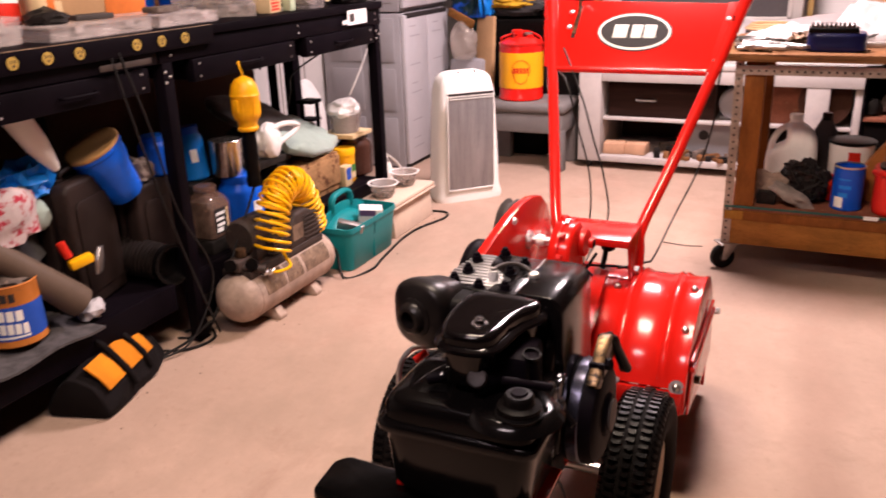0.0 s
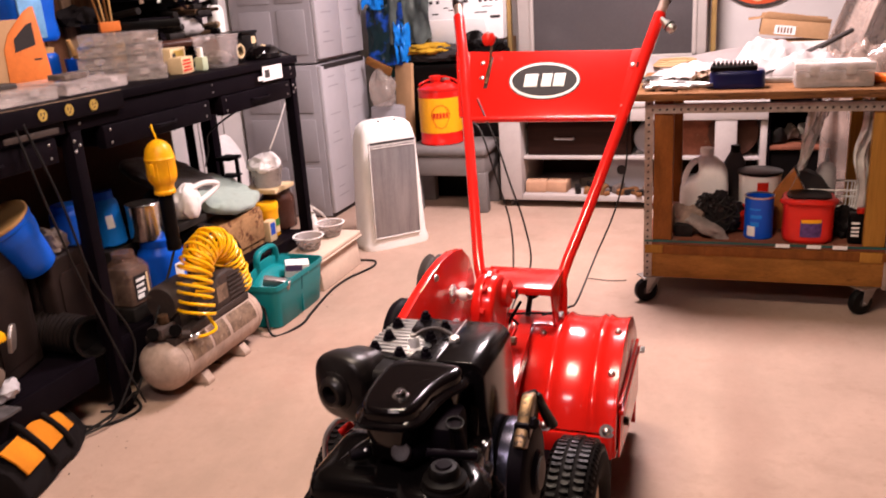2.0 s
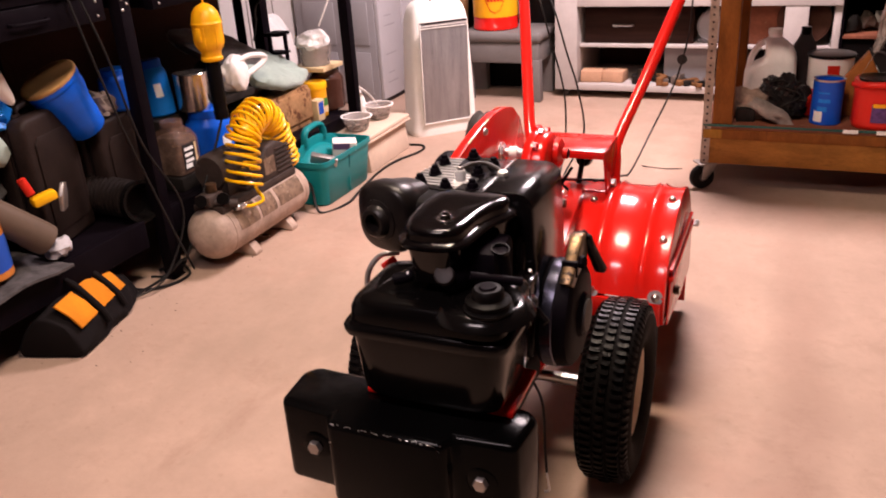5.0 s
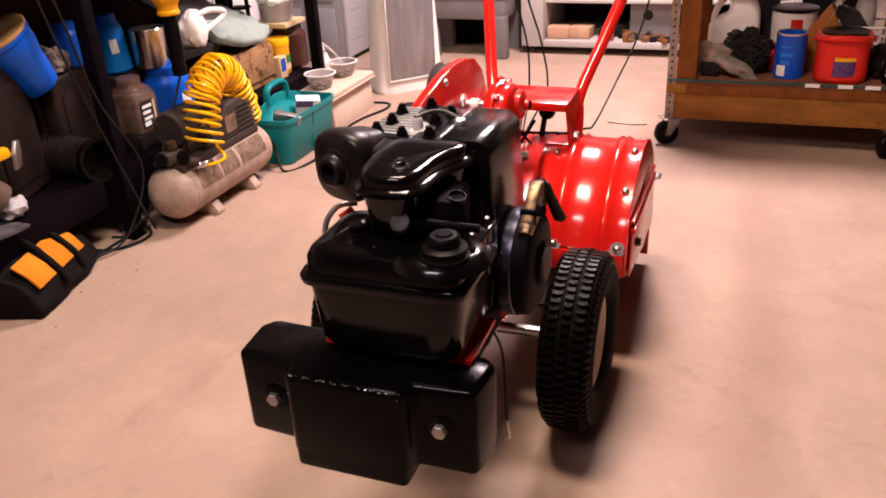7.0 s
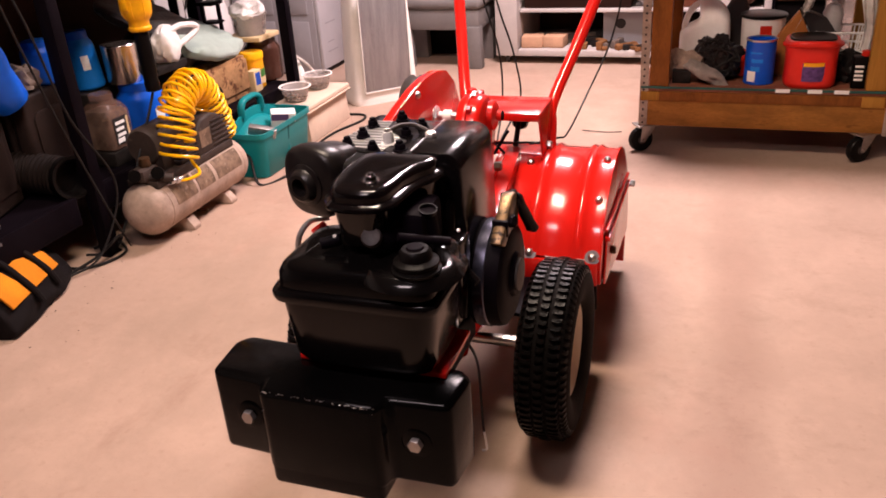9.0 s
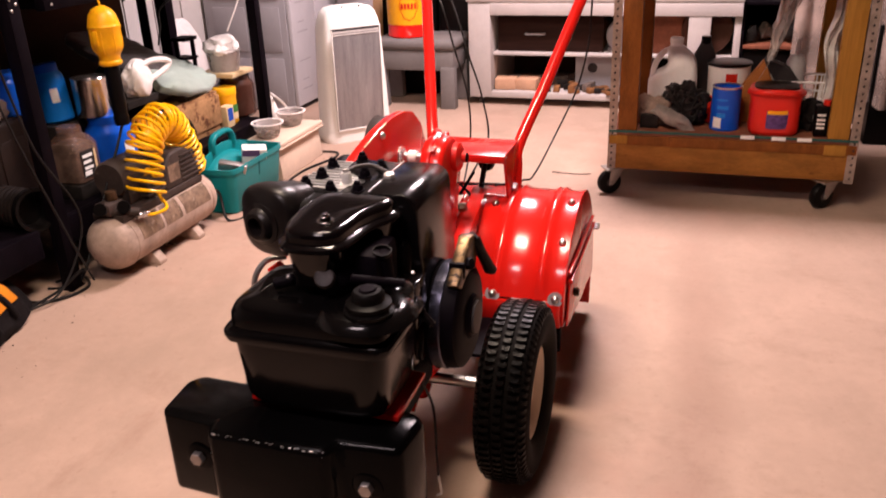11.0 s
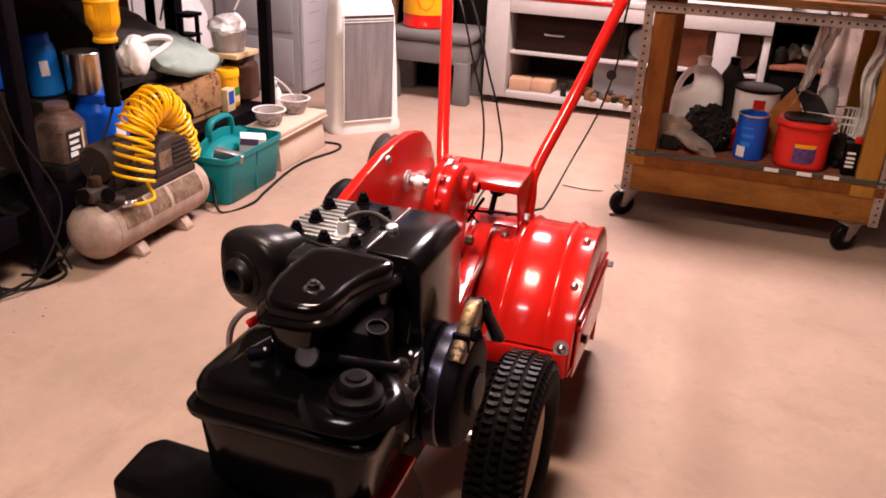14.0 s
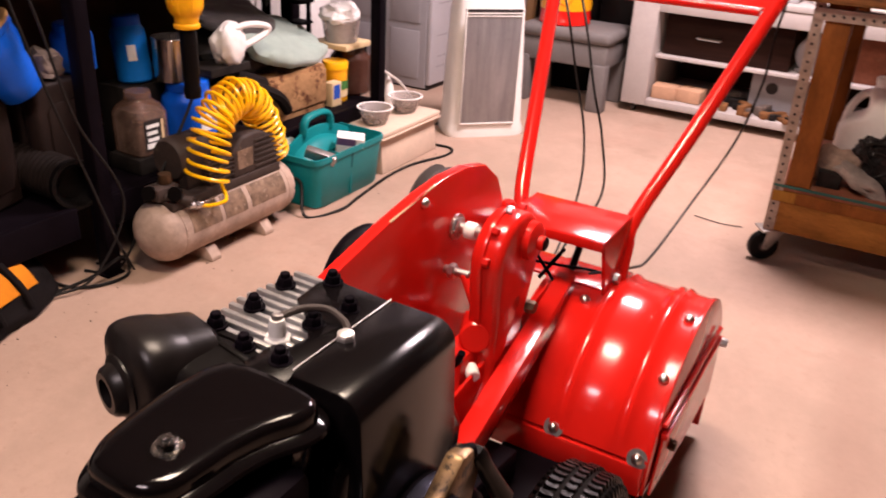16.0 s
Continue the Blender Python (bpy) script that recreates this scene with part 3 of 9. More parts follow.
def tiller():
    t = thing("garden_tiller", (-0.25, 1.56, 0), "restored red garden tiller with a glossy black engine", "tiller")
    # wheels and axle
    part("axle", rod((-0.52, 1.565, 0.195), (-0.02, 1.565, 0.195), 0.0125), STEEL, t, "bright steel axle")
    wheel(t, -0.035, 1.565, 0.1925, 0.1925, 0.109)
    wheel(t, -0.525, 1.565, 0.1925, 0.1925, 0.109)
    # frame
    part("frame_rail", prism([(1.0, 0.50), (1.50, 0.40), (1.72, 0.36), (1.72, 0.33), (1.50, 0.36), (1.0, 0.47)], "x", -0.275, -0.255), RED, t)
    part("frame_rail", prism([(1.0, 0.50), (1.42, 0.41), (1.42, 0.375), (1.0, 0.47)], "x", -0.12, -0.10), RED, t)
    # chain case with its bolted flange
    cy, cz, R = 1.782, 0.588, 0.078
    arch = [(cy + R * math.cos(radians(a)), cz + R * math.sin(radians(a))) for a in range(-20, 190, 14)]
    outline = arch + [(1.712, 0.50), (1.708, 0.40), (1.545, 0.24), (1.53, 0.16), (1.565, 0.135), (1.61, 0.16), (1.66, 0.24), (1.80, 0.42)]
    case = part("chain_case", merged(prism(outline, "x", -0.286, -0.232, 0.012, 3)), RED, t)
    wide = [(cy + (p[0] - cy) * 1.07, cz + (p[1] - cz) * 1.06) for p in outline]
    part("flange", prism(wide, "x", -0.272, -0.260, 0.003), RED, case)
    part("bearing_cap", merged(lathe([(0.032, 0), (0.032, 0.014), (0.022, 0.02), (0, 0.02)], (-0.234, 1.805, 0.615), "x"), lathe([(0.012, 0), (0.012, 0.03), (0, 0.03)], (-0.234, 1.805, 0.615), "x")), RED, case)
    part("shaft_end", rod((-0.218, 1.805, 0.615), (-0.202, 1.805, 0.615), 0.0115), BLACK_STEEL, case)
    for a in (60, 95, 130, 165, 20, -15):
        p = (-0.260, cy + R * 1.05 * math.cos(radians(a)), cz + R * 1.05 * math.sin(radians(a)))
        part("bolt", hexnut(p, (1, 0, 0), 0.0075, 0.010), STEEL if a == 95 else RED, case)
    part("bolt", hexnut((-0.226, 1.809, 0.495), (1, 0, 0.1), 0.011, 0.016), RUSTY, case, "brassy bolt")
    part("filler_cap", lathe([(0, 0.0), (0.011, 0.0), (0.011, 0.012), (0.008, 0.016), (0, 0.017)], (-0.266, 1.79, 0.662), "z"), RED, case)
    # belt guard
    prof = [(1.34, 0.55), (1.385, 0.645), (1.446, 0.664), (1.576, 0.694), (1.66, 0.709), (1.73, 0.715), (1.80, 0.712), (1.865, 0.697), (1.915, 0.660), (1.945, 0.605), (1.948, 0.45), (1.80, 0.30), (1.42, 0.33)]
    g = part("belt_guard", prism(prof, "x", -0.366, -0.346, 0.003), RED, t)
    part("worn_edge", rod((-0.3475, 1.580, 0.6938), (-0.3475, 1.700, 0.7115), 0.0016, 6), SIGN_CREAM, g, "paint chipped off the edge")
    for yy, zz in ((1.669, 0.694), (1.45, 0.645)):
        part("bolt", domed((-0.346, yy, zz), (1, 0, 0), 0.008, 0.008), STEEL, g)
    part("pulley", lathe([(0, 0), (0.07, 0), (0.075, 0.006), (0.066, 0.014), (0.066, 0.02), (0.075, 0.028), (0.07, 0.034), (0, 0.034)], (-0.414, 1.79, 0.628), "x", 36), CHARCOAL, t, "dark grey belt pulley")
    part("pulley", lathe([(0.05, 0), (0.082, 0), (0.088, 0.008), (0.088, 0.02), (0.082, 0.028), (0.05, 0.028), (0.05, 0)], (-0.410, 1.58, 0.585), "x", 36), BLACK_STEEL, t)
    part("input_shaft", rod((-0.352, 1.770, 0.620), (-0.280, 1.770, 0.620), 0.010), STEEL, t)
    part("shaft_nut", merged(hexnut((-0.346, 1.770, 0.620), (1, 0, 0), 0.017, 0.010), lathe([(0.01, 0), (0.022, 0), (0.022, 0.004), (0.01, 0.004)], (-0.3455, 1.770, 0.620), "x")), STEEL, t)
    part("bushing", lathe([(0.010, 0), (0.014, 0), (0.014, 0.014), (0.012, 0.018), (0.010, 0.018)], (-0.325, 1.770, 0.620), "x"), WHITE_PLASTIC, t, "white plastic bushing")
    part("idler_bolt", merged(rod((-0.346, 1.742, 0.556), (-0.300, 1.742, 0.556), 0.007), hexnut((-0.336, 1.742, 0.556), (1, 0, 0), 0.013, 0.010)), STEEL, t)
    part("idler_arm", rod((-0.31, 1.742, 0.556), (-0.275, 1.73, 0.50), 0.008), RED, t)
    # strap from the handle bracket to the engine bed
    strap = prism([(1.985, 0.482), (1.985, 0.440), (1.60, 0.352), (1.48, 0.335), (1.48, 0.372), (1.60, 0.402)], "x", -0.243, -0.209, 0.002)
    for v in strap.verts:
        v.co.x += 0.058 * (1.985 - v.co.y)
    part("strap", strap, RED, t)
    part("side_plate", prism([(1.98, 0.47), (1.98, 0.40), (1.80, 0.27), (1.50, 0.30), (1.36, 0.36), (1.36, 0.42), (1.60, 0.42)], "x", -0.252, -0.2455, 0.002), RED, t)
    part("bed_plate", prism([(1.30, 0.352), (1.98, 0.330), (1.98, 0.322), (1.30, 0.344)], "x", -0.345, -0.253, 0.001), RED, t)
    # added plate and block that keep lamp light off the floor below
    part("under_plate", prism([(1.61, 0.238), (1.778, 0.238), (1.778, 0.230), (1.61, 0.230)], "x", -0.2295, -0.100, 0.001), BLACK_STEEL, t, "black plate added under the frame to shade the floor")
    part("gear_case", prism([(1.34, 0.372), (1.48, 0.322), (1.70, 0.2395), (1.70, 0.300), (1.48, 0.345), (1.34, 0.40)], "x", -0.2430, -0.168, 0.008, 2), BLACK_STEEL, t, "black block added between the wheels to shade the floor")
    boss = part("shifter_boss", merged(rod((-0.300, 1.775, 0.455), (-0.262, 1.70, 0.475), 0.026), box(-0.31, -0.262, 1.66, 1.80, 0.36, 0.455, 0.01)), RED, t)
    part("rod_end", rod((-0.262, 1.690, 0.428), (-0.245, 1.672, 0.425), 0.011), WHITE_PLASTIC, boss, "white rod end")
    part("screw", rod((-0.275, 1.665, 0.44), (-0.262, 1.66, 0.47), 0.006), BLACK_STEEL, boss)
    # handle bracket
    br = part("handle_bracket", box(-0.345, -0.152, 1.945, 2.088, 0.573, 0.579), RED, t)
    side = [(1.945, 0.5725), (2.088, 0.5725), (2.088, 0.42), (2.0, 0.42)]
    part("side_plate", prism(side, "x", -0.158, -0.152, 0.001), RED, br)
    part("side_plate", prism(side, "x", -0.345, -0.339, 0.001), RED, br)
    part("cross_plate", box(-0.3385, -0.1585, 2.0, 2.087, 0.455, 0.461), RED, br)
    part("sticker", box(-0.336, -0.318, 1.955, 1.975, 0.5785, 0.5796, 0), PAPER, br, "small white paper sticker")
    part("front_lip", box(-0.345, -0.152, 1.939, 1.9445, 0.560, 0.579), RED, br)
    part("bolt", hexnut((-0.152, 2.03, 0.475), (1, 0, 0), 0.010, 0.010), STEEL, br)
    part("shift_knob", merged(lathe([(0, 0), (0.018, 0.004), (0.022, 0.016), (0.016, 0.03), (0, 0.034)], (-0.235, 2.07, 0.515), "y"), rod((-0.235, 2.07, 0.515), (-0.235, 2.03, 0.468), 0.007)), BLACK_PLASTIC, br, "black ball knob")
    part("linkage", merged(tube([(-0.29, 1.98, 0.49), (-0.25, 2.0, 0.485), (-0.20, 2.02, 0.482), (-0.165, 2.03, 0.478)], 0.003), rod((-0.27, 1.96, 0.47), (-0.25, 2.02, 0.51), 0.004), rod((-0.30, 2.0, 0.50), (-0.24, 1.96, 0.47), 0.003)), BLACK_STEEL, br)
    # tine hood
    curve = spline([(0, 2.268, 0.15), (0, 2.272, 0.22), (0, 2.248, 0.315), (0, 2.195, 0.388), (0, 2.14, 0.434), (0, 2.085, 0.455), (0, 2.031, 0.460), (0, 1.975, 0.452), (0, 1.915, 0.429), (0, 1.860, 0.392), (0, 1.818, 0.350), (0, 1.786, 0.292)], 5)
    xs = [-0.262, -0.198, -0.165, -0.156, -0.150, -0.144, -0.139, -0.133, -0.127, -0.118, -0.09, -0.06, -0.052, -0.046, -0.040, -0.035, -0.030, -0.024, -0.016, 0.005, 0.014]
    lift = [0, 0, 0, 0.004, 0.007, 0.004, 0.004, 0.007, 0.004, 0, 0, 0, 0.004, 0.007, 0.004, 0.004, 0.007, 0.004, 0, 0, 0]

    def skin(u, v):
        i = round(u * (len(xs) - 1))
        k = round(v * (len(curve) - 1) * 1.0)
        p, q = curve[max(k - 1, 0)], curve[min(k + 1, len(curve) - 1)]
        n = Vector((0, (q - p).z, -(q - p).y)).normalized() * (-1)
        n = n if n.z > 0 or k < 8 else -n
        fade = min(1.0, max(0.0, (1 - v) / 0.06))
        c = curve[k] + Vector((0, n.y, abs(n.z) if k > 8 else n.z)) * lift[i] * fade
        return (xs[i], c.y, c.z)

    hood = part("tine_hood", merged(sheet(len(xs) - 1, len(curve) - 1, skin, 0.004), box(-0.262, 0.014, 1.780, 1.797, 0.228, 0.286, 0.004)), RED, t)
    arc = [(p.y, p.z + 0.003) for p in curve]
    part("end_plate", prism(arc + [(1.787, 0.23), (2.02, 0.195), (2.20, 0.16)], "x", 0.012, 0.020, 0.001), RED, hood)
    part("end_plate", prism(arc + [(1.787, 0.23), (2.02, 0.195), (2.20, 0.16)], "x", -0.270, -0.262, 0.001), RED, hood)
    shield = part("side_shield", merged(prism([(1.83, 0.328), (2.19, 0.328), (2.20, 0.20), (2.02, 0.196), (1.80, 0.226)], "x", 0.0235, 0.028, 0.001), box(0.0215, 0.034, 1.825, 2.195, 0.322, 0.333, 0.001), box(0.0215, 0.030, 1.825, 2.195, 0.346, 0.353, 0.001)), RED, hood)
    part("bolt", hexnut((0.028, 1.885, 0.275), (1, 0, 0), 0.010, 0.012), RUSTY, shield)
    part("bolt", hexnut((0.034, 2.18, 0.328), (1, 0, 0), 0.009, 0.012), STEEL, shield)
    part("drag_flap", prism([(2.276, 0.27), (2.283, 0.25), (2.338, 0.10), (2.322, 0.03), (2.314, 0.03), (2.328, 0.10), (2.276, 0.24)], "x", -0.262, 0.008, 0.001), RED, hood)
    for x, p, n in ((0.0, (1.992, 0.456), (-0.24, 1)), (0.0, (1.872, 0.402), (-0.80, 1)), (-0.18, (1.965, 0.449), (-0.35, 1))):
        part("bolt", domed((x, p[0], p[1] + 0.001), (0, n[0], n[1]), 0.009, 0.009), STEEL, hood)
    for x in (0.0, -0.146):
        washer = part("washer", lathe([(0, 0), (0.017, 0), (0.017, 0.003), (0, 0.003)], (x, 1.790, 0.296), m=Vector((0, -1, 0.45)).to_track_quat("Z", "Y").to_matrix().to_4x4()), ZINC, hood)
        part("bolt", domed((x, 1.788, 0.297), (0, -1, 0.45), 0.0095, 0.010), STEEL, washer)
    part("tine_shaft", rod((-0.24, 2.05, 0.19), (0.0, 2.05, 0.19), 0.016), BLACK_STEEL, t)
    tines = bmesh.new()
    for x in (-0.21, -0.12, -0.04):
        for k in range(4):
            a = radians(45 + 90 * k)
            tines = merged(tines, rod((x, 2.05, 0.19), (x + 0.02, 2.05 + 0.16 * math.cos(a), 0.19 + 0.16 * math.sin(a)), 0.011))
    part("tines", tines, BLACK_STEEL, t)
    # handlebars
    for pts, end in ((((-0.342, 2.03, 0.44), (-0.356, 2.06, 0.52), (-0.379, 2.094, 0.573), (-0.43, 2.24, 0.705), (-0.522, 2.507, 0.94), (-0.574, 2.66, 1.075), (-0.620, 2.785, 1.190)), (-0.688, 2.98, 1.365)),
                     (((-0.150, 2.04, 0.43), (-0.157, 2.09, 0.505), (-0.160, 2.132, 0.556), (-0.116, 2.26, 0.69), (-0.040, 2.507, 0.941), (0.001, 2.645, 1.083), (0.026, 2.732, 1.168)), (0.084, 2.92, 1.36))):
        bar = part("handlebar", tube(pts, (0.0148, 0.0148, 0.0150, 0.0155, 0.0166, 0.0180, 0.0180), 16, 6), RED, t)
        last = Vector(pts[-1])
        reach = Vector(end) - last
        part("end_cap", domed(last, reach, 0.0180, 0.010, 18), RED, bar)
        part("collar", rod(last, last + reach * 0.24, 0.0145, 16), COLLAR, bar, "worn brownish steel collar")
        part("grip", merged(rod(last + reach * 0.20, end, 0.0178, 18), *[rod(last + reach * (0.22 + 0.10 * i), last + reach * (0.24 + 0.10 * i), 0.0186, 18) for i in range(3)]), GRIP_BROWN, bar, "dark brown rubber grip")
    clutch = part("clutch_lever", merged(rod((0.030, 2.712, 1.158), (0.062, 2.690, 1.136), 0.0095), rod((0.046, 2.700, 1.146), (0.070, 2.684, 1.128), 0.0150, 18)), STEEL, t, "chromed cable clamp")
    part("screw", domed((0.069, 2.684, 1.129), (0.8, -0.5, -0.5), 0.010, 0.006), STEEL, clutch)
    part("washer", rod((0.056, 2.694, 1.139), (0.060, 2.691, 1.136), 0.0175, 18), INK, clutch)
    # control panel between the handlebars
    bot_y = 2.47
    pm = Matrix(((1, 0, 0, 0), (0, 1.12, -0.67, bot_y), (0, 1, 0.745, 0.903), (0, 0, 0, 1)))
    outline = [(-0.503, 0.003), (-0.058, 0.003), (-0.033, 0.171), (-0.571, 0.183)]

    def on_panel(bm, lift=0.0):
        return moved(bm, pm @ Matrix.Translation((0, 0, lift)))

    face = on_panel(prism(outline, "z", -0.0, 0.004, 0.001))
    lip = (tube([(-0.50, bot_y - 0.006, 0.906), (-0.30, bot_y - 0.006, 0.906), (-0.07, bot_y - 0.006, 0.906)], 0.009, 10, 3))
    panel = part("control_panel", face, RED, t)
    part("rolled_edge", lip, RED, panel)
    part("side_flange", on_panel(prism([(-0.535, 0.003), (-0.495, 0.003), (-0.555, 0.181), (-0.598, 0.181)], "z", 0.004, 0.010, 0.002)), RED, panel)
    part("side_flange", on_panel(prism([(-0.070, 0.003), (-0.033, 0.003), (-0.005, 0.171), (-0.044, 0.171)], "z", 0.004, 0.010, 0.002)), RED, panel)
    ring = [(0.110 * math.cos(2 * math.pi * i / 48) - 0.0078 * math.sin(2 * math.pi * i / 48), 0.0498 * math.sin(2 * math.pi * i / 48)) for i in range(48)]
    centre = Matrix.Translation((-0.295, 0.0972, 0.0))
    for scale_by, mate, h, nm in ((1.0, INK, 0.0050, "badge_edge"), (0.965, INK_WHITE, 0.0056, "badge_ring"), (0.90, INK, 0.0062, "badge_face")):
        part(nm, moved(prism([(x * scale_by, y * (1 - (1 - scale_by) * 1.8)) for x, y in ring], "z", 0.001, h, 0), pm @ centre), mate, panel)
    for k, w in ((-0.040, 0.040), (0.008, 0.030), (0.046, 0.034)):
        part("badge_mark", moved(box(k - w / 2, k + w / 2, -0.0168, 0.0168, 0.003, 0.0068, 0.0005), pm @ centre), INK_WHITE, panel)
    for x, y in ((-0.523, 0.025), (-0.565, 0.127), (-0.500, 0.149), (-0.4935, 0.108), (-0.052, 0.025), (-0.038, 0.127)):
        p = pm @ Vector((x, y, 0.010 if abs(x + 0.29) > 0.225 else 0.004))
        part("bolt", domed(p, (0, -0.67, 0.745), 0.0075, 0.005), STEEL, panel)
    part("lever_slot", on_panel(box(-0.481, -0.469, 0.080, 0.166, 0.001, 0.0048, 0.001)), INK, panel)
    part("depth_lever", merged(rod(pm @ Vector((-0.475, 0.147, 0.012)), pm @ Vector((-0.480, 0.195, 0.024)), 0.004), on_panel(box(-0.480, -0.470, 0.089, 0.156, 0.006, 0.012, 0.002))), OILY_METAL, panel, "brassy worn lever")
    part("lever_knob", lathe([(0, 0), (0.014, 0.002), (0.021, 0.014), (0.022, 0.026), (0.015, 0.038), (0, 0.041)], pm @ Vector((-0.482, 0.178, 0.034)), "z"), RED_PLASTIC, panel, "round red knob")
    # control cables
    part("control_cable", tube([(-0.51, 2.50, 0.90), (-0.438, 2.37, 0.884), (-0.395, 2.35, 0.76), (-0.358, 2.35, 0.624), (-0.350, 2.34, 0.50), (-0.33, 2.2, 0.42), (-0.30, 2.05, 0.44)], 0.0027), CABLE, t)
    part("control_cable", tube([(-0.49, 2.52, 0.96), (-0.40, 2.40, 0.84), (-0.349, 2.35, 0.726), (-0.317, 2.35, 0.625), (-0.298, 2.34, 0.50), (-0.32, 2.2, 0.42), (-0.27, 2.06, 0.44)], 0.0027), CABLE, t)
    part("control_cable", tube([(-0.02, 2.58, 1.05), (-0.045, 2.56, 0.868), (-0.052, 2.57, 0.749), (-0.088, 2.60, 0.60), (-0.135, 2.48, 0.475), (-0.14, 2.22, 0.445), (-0.142, 2.10, 0.47), (-0.19, 2.0, 0.485)], 0.0027), CABLE, t)
    engine(t)




def engine(t):
    part("crankcase", merged(box(-0.27, -0.10, 1.10, 1.33, 0.47, 0.66, 0.02, 3), rod((-0.36, 1.22, 0.56), (-0.26, 1.22, 0.56), 0.02)), BLACK_GLOSS, t)
    part("cylinder", merged(*[box(-0.275, -0.165, 1.135, 1.292, 0.655 + 0.011 * i, 0.660 + 0.011 * i, 0.001, 1) for i in range(5)], box(-0.262, -0.178, 1.15, 1.28, 0.65, 0.715, 0.002)), BLACK_STEEL, t)
    head = part("cylinder_head", box(-0.292, -0.164, 1.146, 1.308, 0.712, 0.744, 0.006), ALU, t, "bare finned aluminium cylinder head")
    for i in range(13):
        y = 1.149 + i * 0.01235
        part("fin", box(-0.290 + 0.010 * abs(i - 6) / 6, -0.166, y, y + 0.0060, 0.7435, 0.756, 0.0015, 2), ALU, head)
    for x, y in ((-0.267, 1.270), (-0.227, 1.296), (-0.267, 1.174), (-0.262, 1.219), (-0.221, 1.161), (-0.181, 1.262), (-0.192, 1.221), (-0.177, 1.158)):
        z = 0.755 if x < -0.23 or y == 1.161 else 0.759
        b = merged(lathe([(0, 0), (0.0105, 0), (0.0105, 0.003), (0, 0.003)], (x, y, z)), hexnut((x, y, z + 0.002), (0, 0, 1), 0.0085, 0.009), rod((x, y, z + 0.01), (x, y, z + 0.016), 0.005))
        part("head_bolt", b, BLACK_STEEL, head, "black head bolt")
    plug = part("spark_plug", merged(lathe([(0.011, 0), (0.011, 0.008), (0.0075, 0.01), (0.0085, 0.013), (0.0075, 0.016), (0.0085, 0.019), (0.0065, 0.026), (0, 0.026)], (-0.208, 1.190, 0.750)), hexnut((-0.208, 1.190, 0.750), (0, 0, 1), 0.013, 0.009)), WHITE_PLASTIC, head, "white ceramic spark plug")
    part("plug_cap", rod((-0.208, 1.190, 0.772), (-0.209, 1.192, 0.780), 0.0055), ZINC, plug)
    part("plug_lead", tube([(-0.209, 1.192, 0.776), (-0.200, 1.216, 0.777), (-0.184, 1.232, 0.774), (-0.166, 1.232, 0.768), (-0.156, 1.226, 0.764)], 0.0036), LEAD_GREY, plug)
    # blower shroud
    curve = [(-0.107 + 0.025 * math.sin(radians(a)), 0.739 + 0.025 * math.cos(radians(a))) for a in range(0, 91, 6)]
    shroud = part("blower_shroud", merged(prism([(-0.156, 0.50), (-0.156, 0.764)] + curve + [(-0.076, 0.60), (-0.085, 0.50)], "y", 1.143, 1.298, 0.004),
                                          prism([(-0.240, 1.290), (-0.222, 1.303), (-0.154, 1.298), (-0.154, 1.132), (-0.184, 1.126), (-0.202, 1.140), (-0.200, 1.176), (-0.186, 1.178), (-0.182, 1.200), (-0.200, 1.222), (-0.216, 1.236), (-0.236, 1.250)], "z", 0.7565, 0.7605, 0.001)), SHROUD_BLACK, t, "glossy black blower shroud")
    part("bolt", merged(hexnut((-0.150, 1.214, 0.763), (0, 0, 1), 0.0088, 0.006), domed((-0.150, 1.214, 0.769), (0, 0, 1), 0.0078, 0.003)), CASE_STEEL, shroud, "bright nickel bolt")
    part("worn_edge", rod((-0.157, 1.150, 0.7635), (-0.157, 1.297, 0.7635), 0.0008, 8), ZINC, shroud, "bare bright worn edge")
    rear = part("rear_cover", prism([(1.13, 0.47), (1.10, 0.60), (1.135, 0.70), (1.30, 0.70), (1.345, 0.62), (1.33, 0.47)], "x", -0.12, -0.092, 0.012, 3), BLACK_GLOSS, t)
    # recoil starter
    rc = part("recoil_starter", lathe([(0.0, 0.036), (0.032, 0.036), (0.036, 0.030), (0.072, 0.028), (0.080, 0.023), (0.083, 0.012), (0.083, -0.020), (0.0, -0.020)], (-0.058, 1.214, 0.548), "x", 40), BLACK_STEEL, t)
    part("hub", lathe([(0.026, 0), (0.026, 0.004), (0.01, 0.006), (0, 0.006)], (-0.022, 1.214, 0.548), "x"), CHARCOAL, rc)
    part("starter_screen", prism([(1.160, 0.622), (1.180, 0.606), (1.250, 0.606), (1.266, 0.640), (1.252, 0.670), (1.230, 0.673), (1.196, 0.650)], "x", -0.051, -0.031, 0.004), OILY_METAL, rc, "stained bare metal screen")
    part("rope_guide", rod((-0.050, 1.238, 0.664), (-0.034, 1.256, 0.664), 0.0075), BLACK_STEEL, rc)
    part("stop_bolt", hexnut((-0.031, 1.205, 0.640), (1, -0.3, 0.3), 0.0095, 0.010), BLACK_STEEL, rc)
    part("screen_clip", box(-0.053, -0.029, 1.184, 1.192, 0.622, 0.648, 0.002), BLACK_STEEL, rc)
    part("side_band", lathe([(0.0828, -0.016), (0.0850, -0.014), (0.0850, 0.002), (0.0828, 0.004)], (-0.058, 1.214, 0.548), "x", 40), NAVY_STEEL, rc, "blue-black steel band")
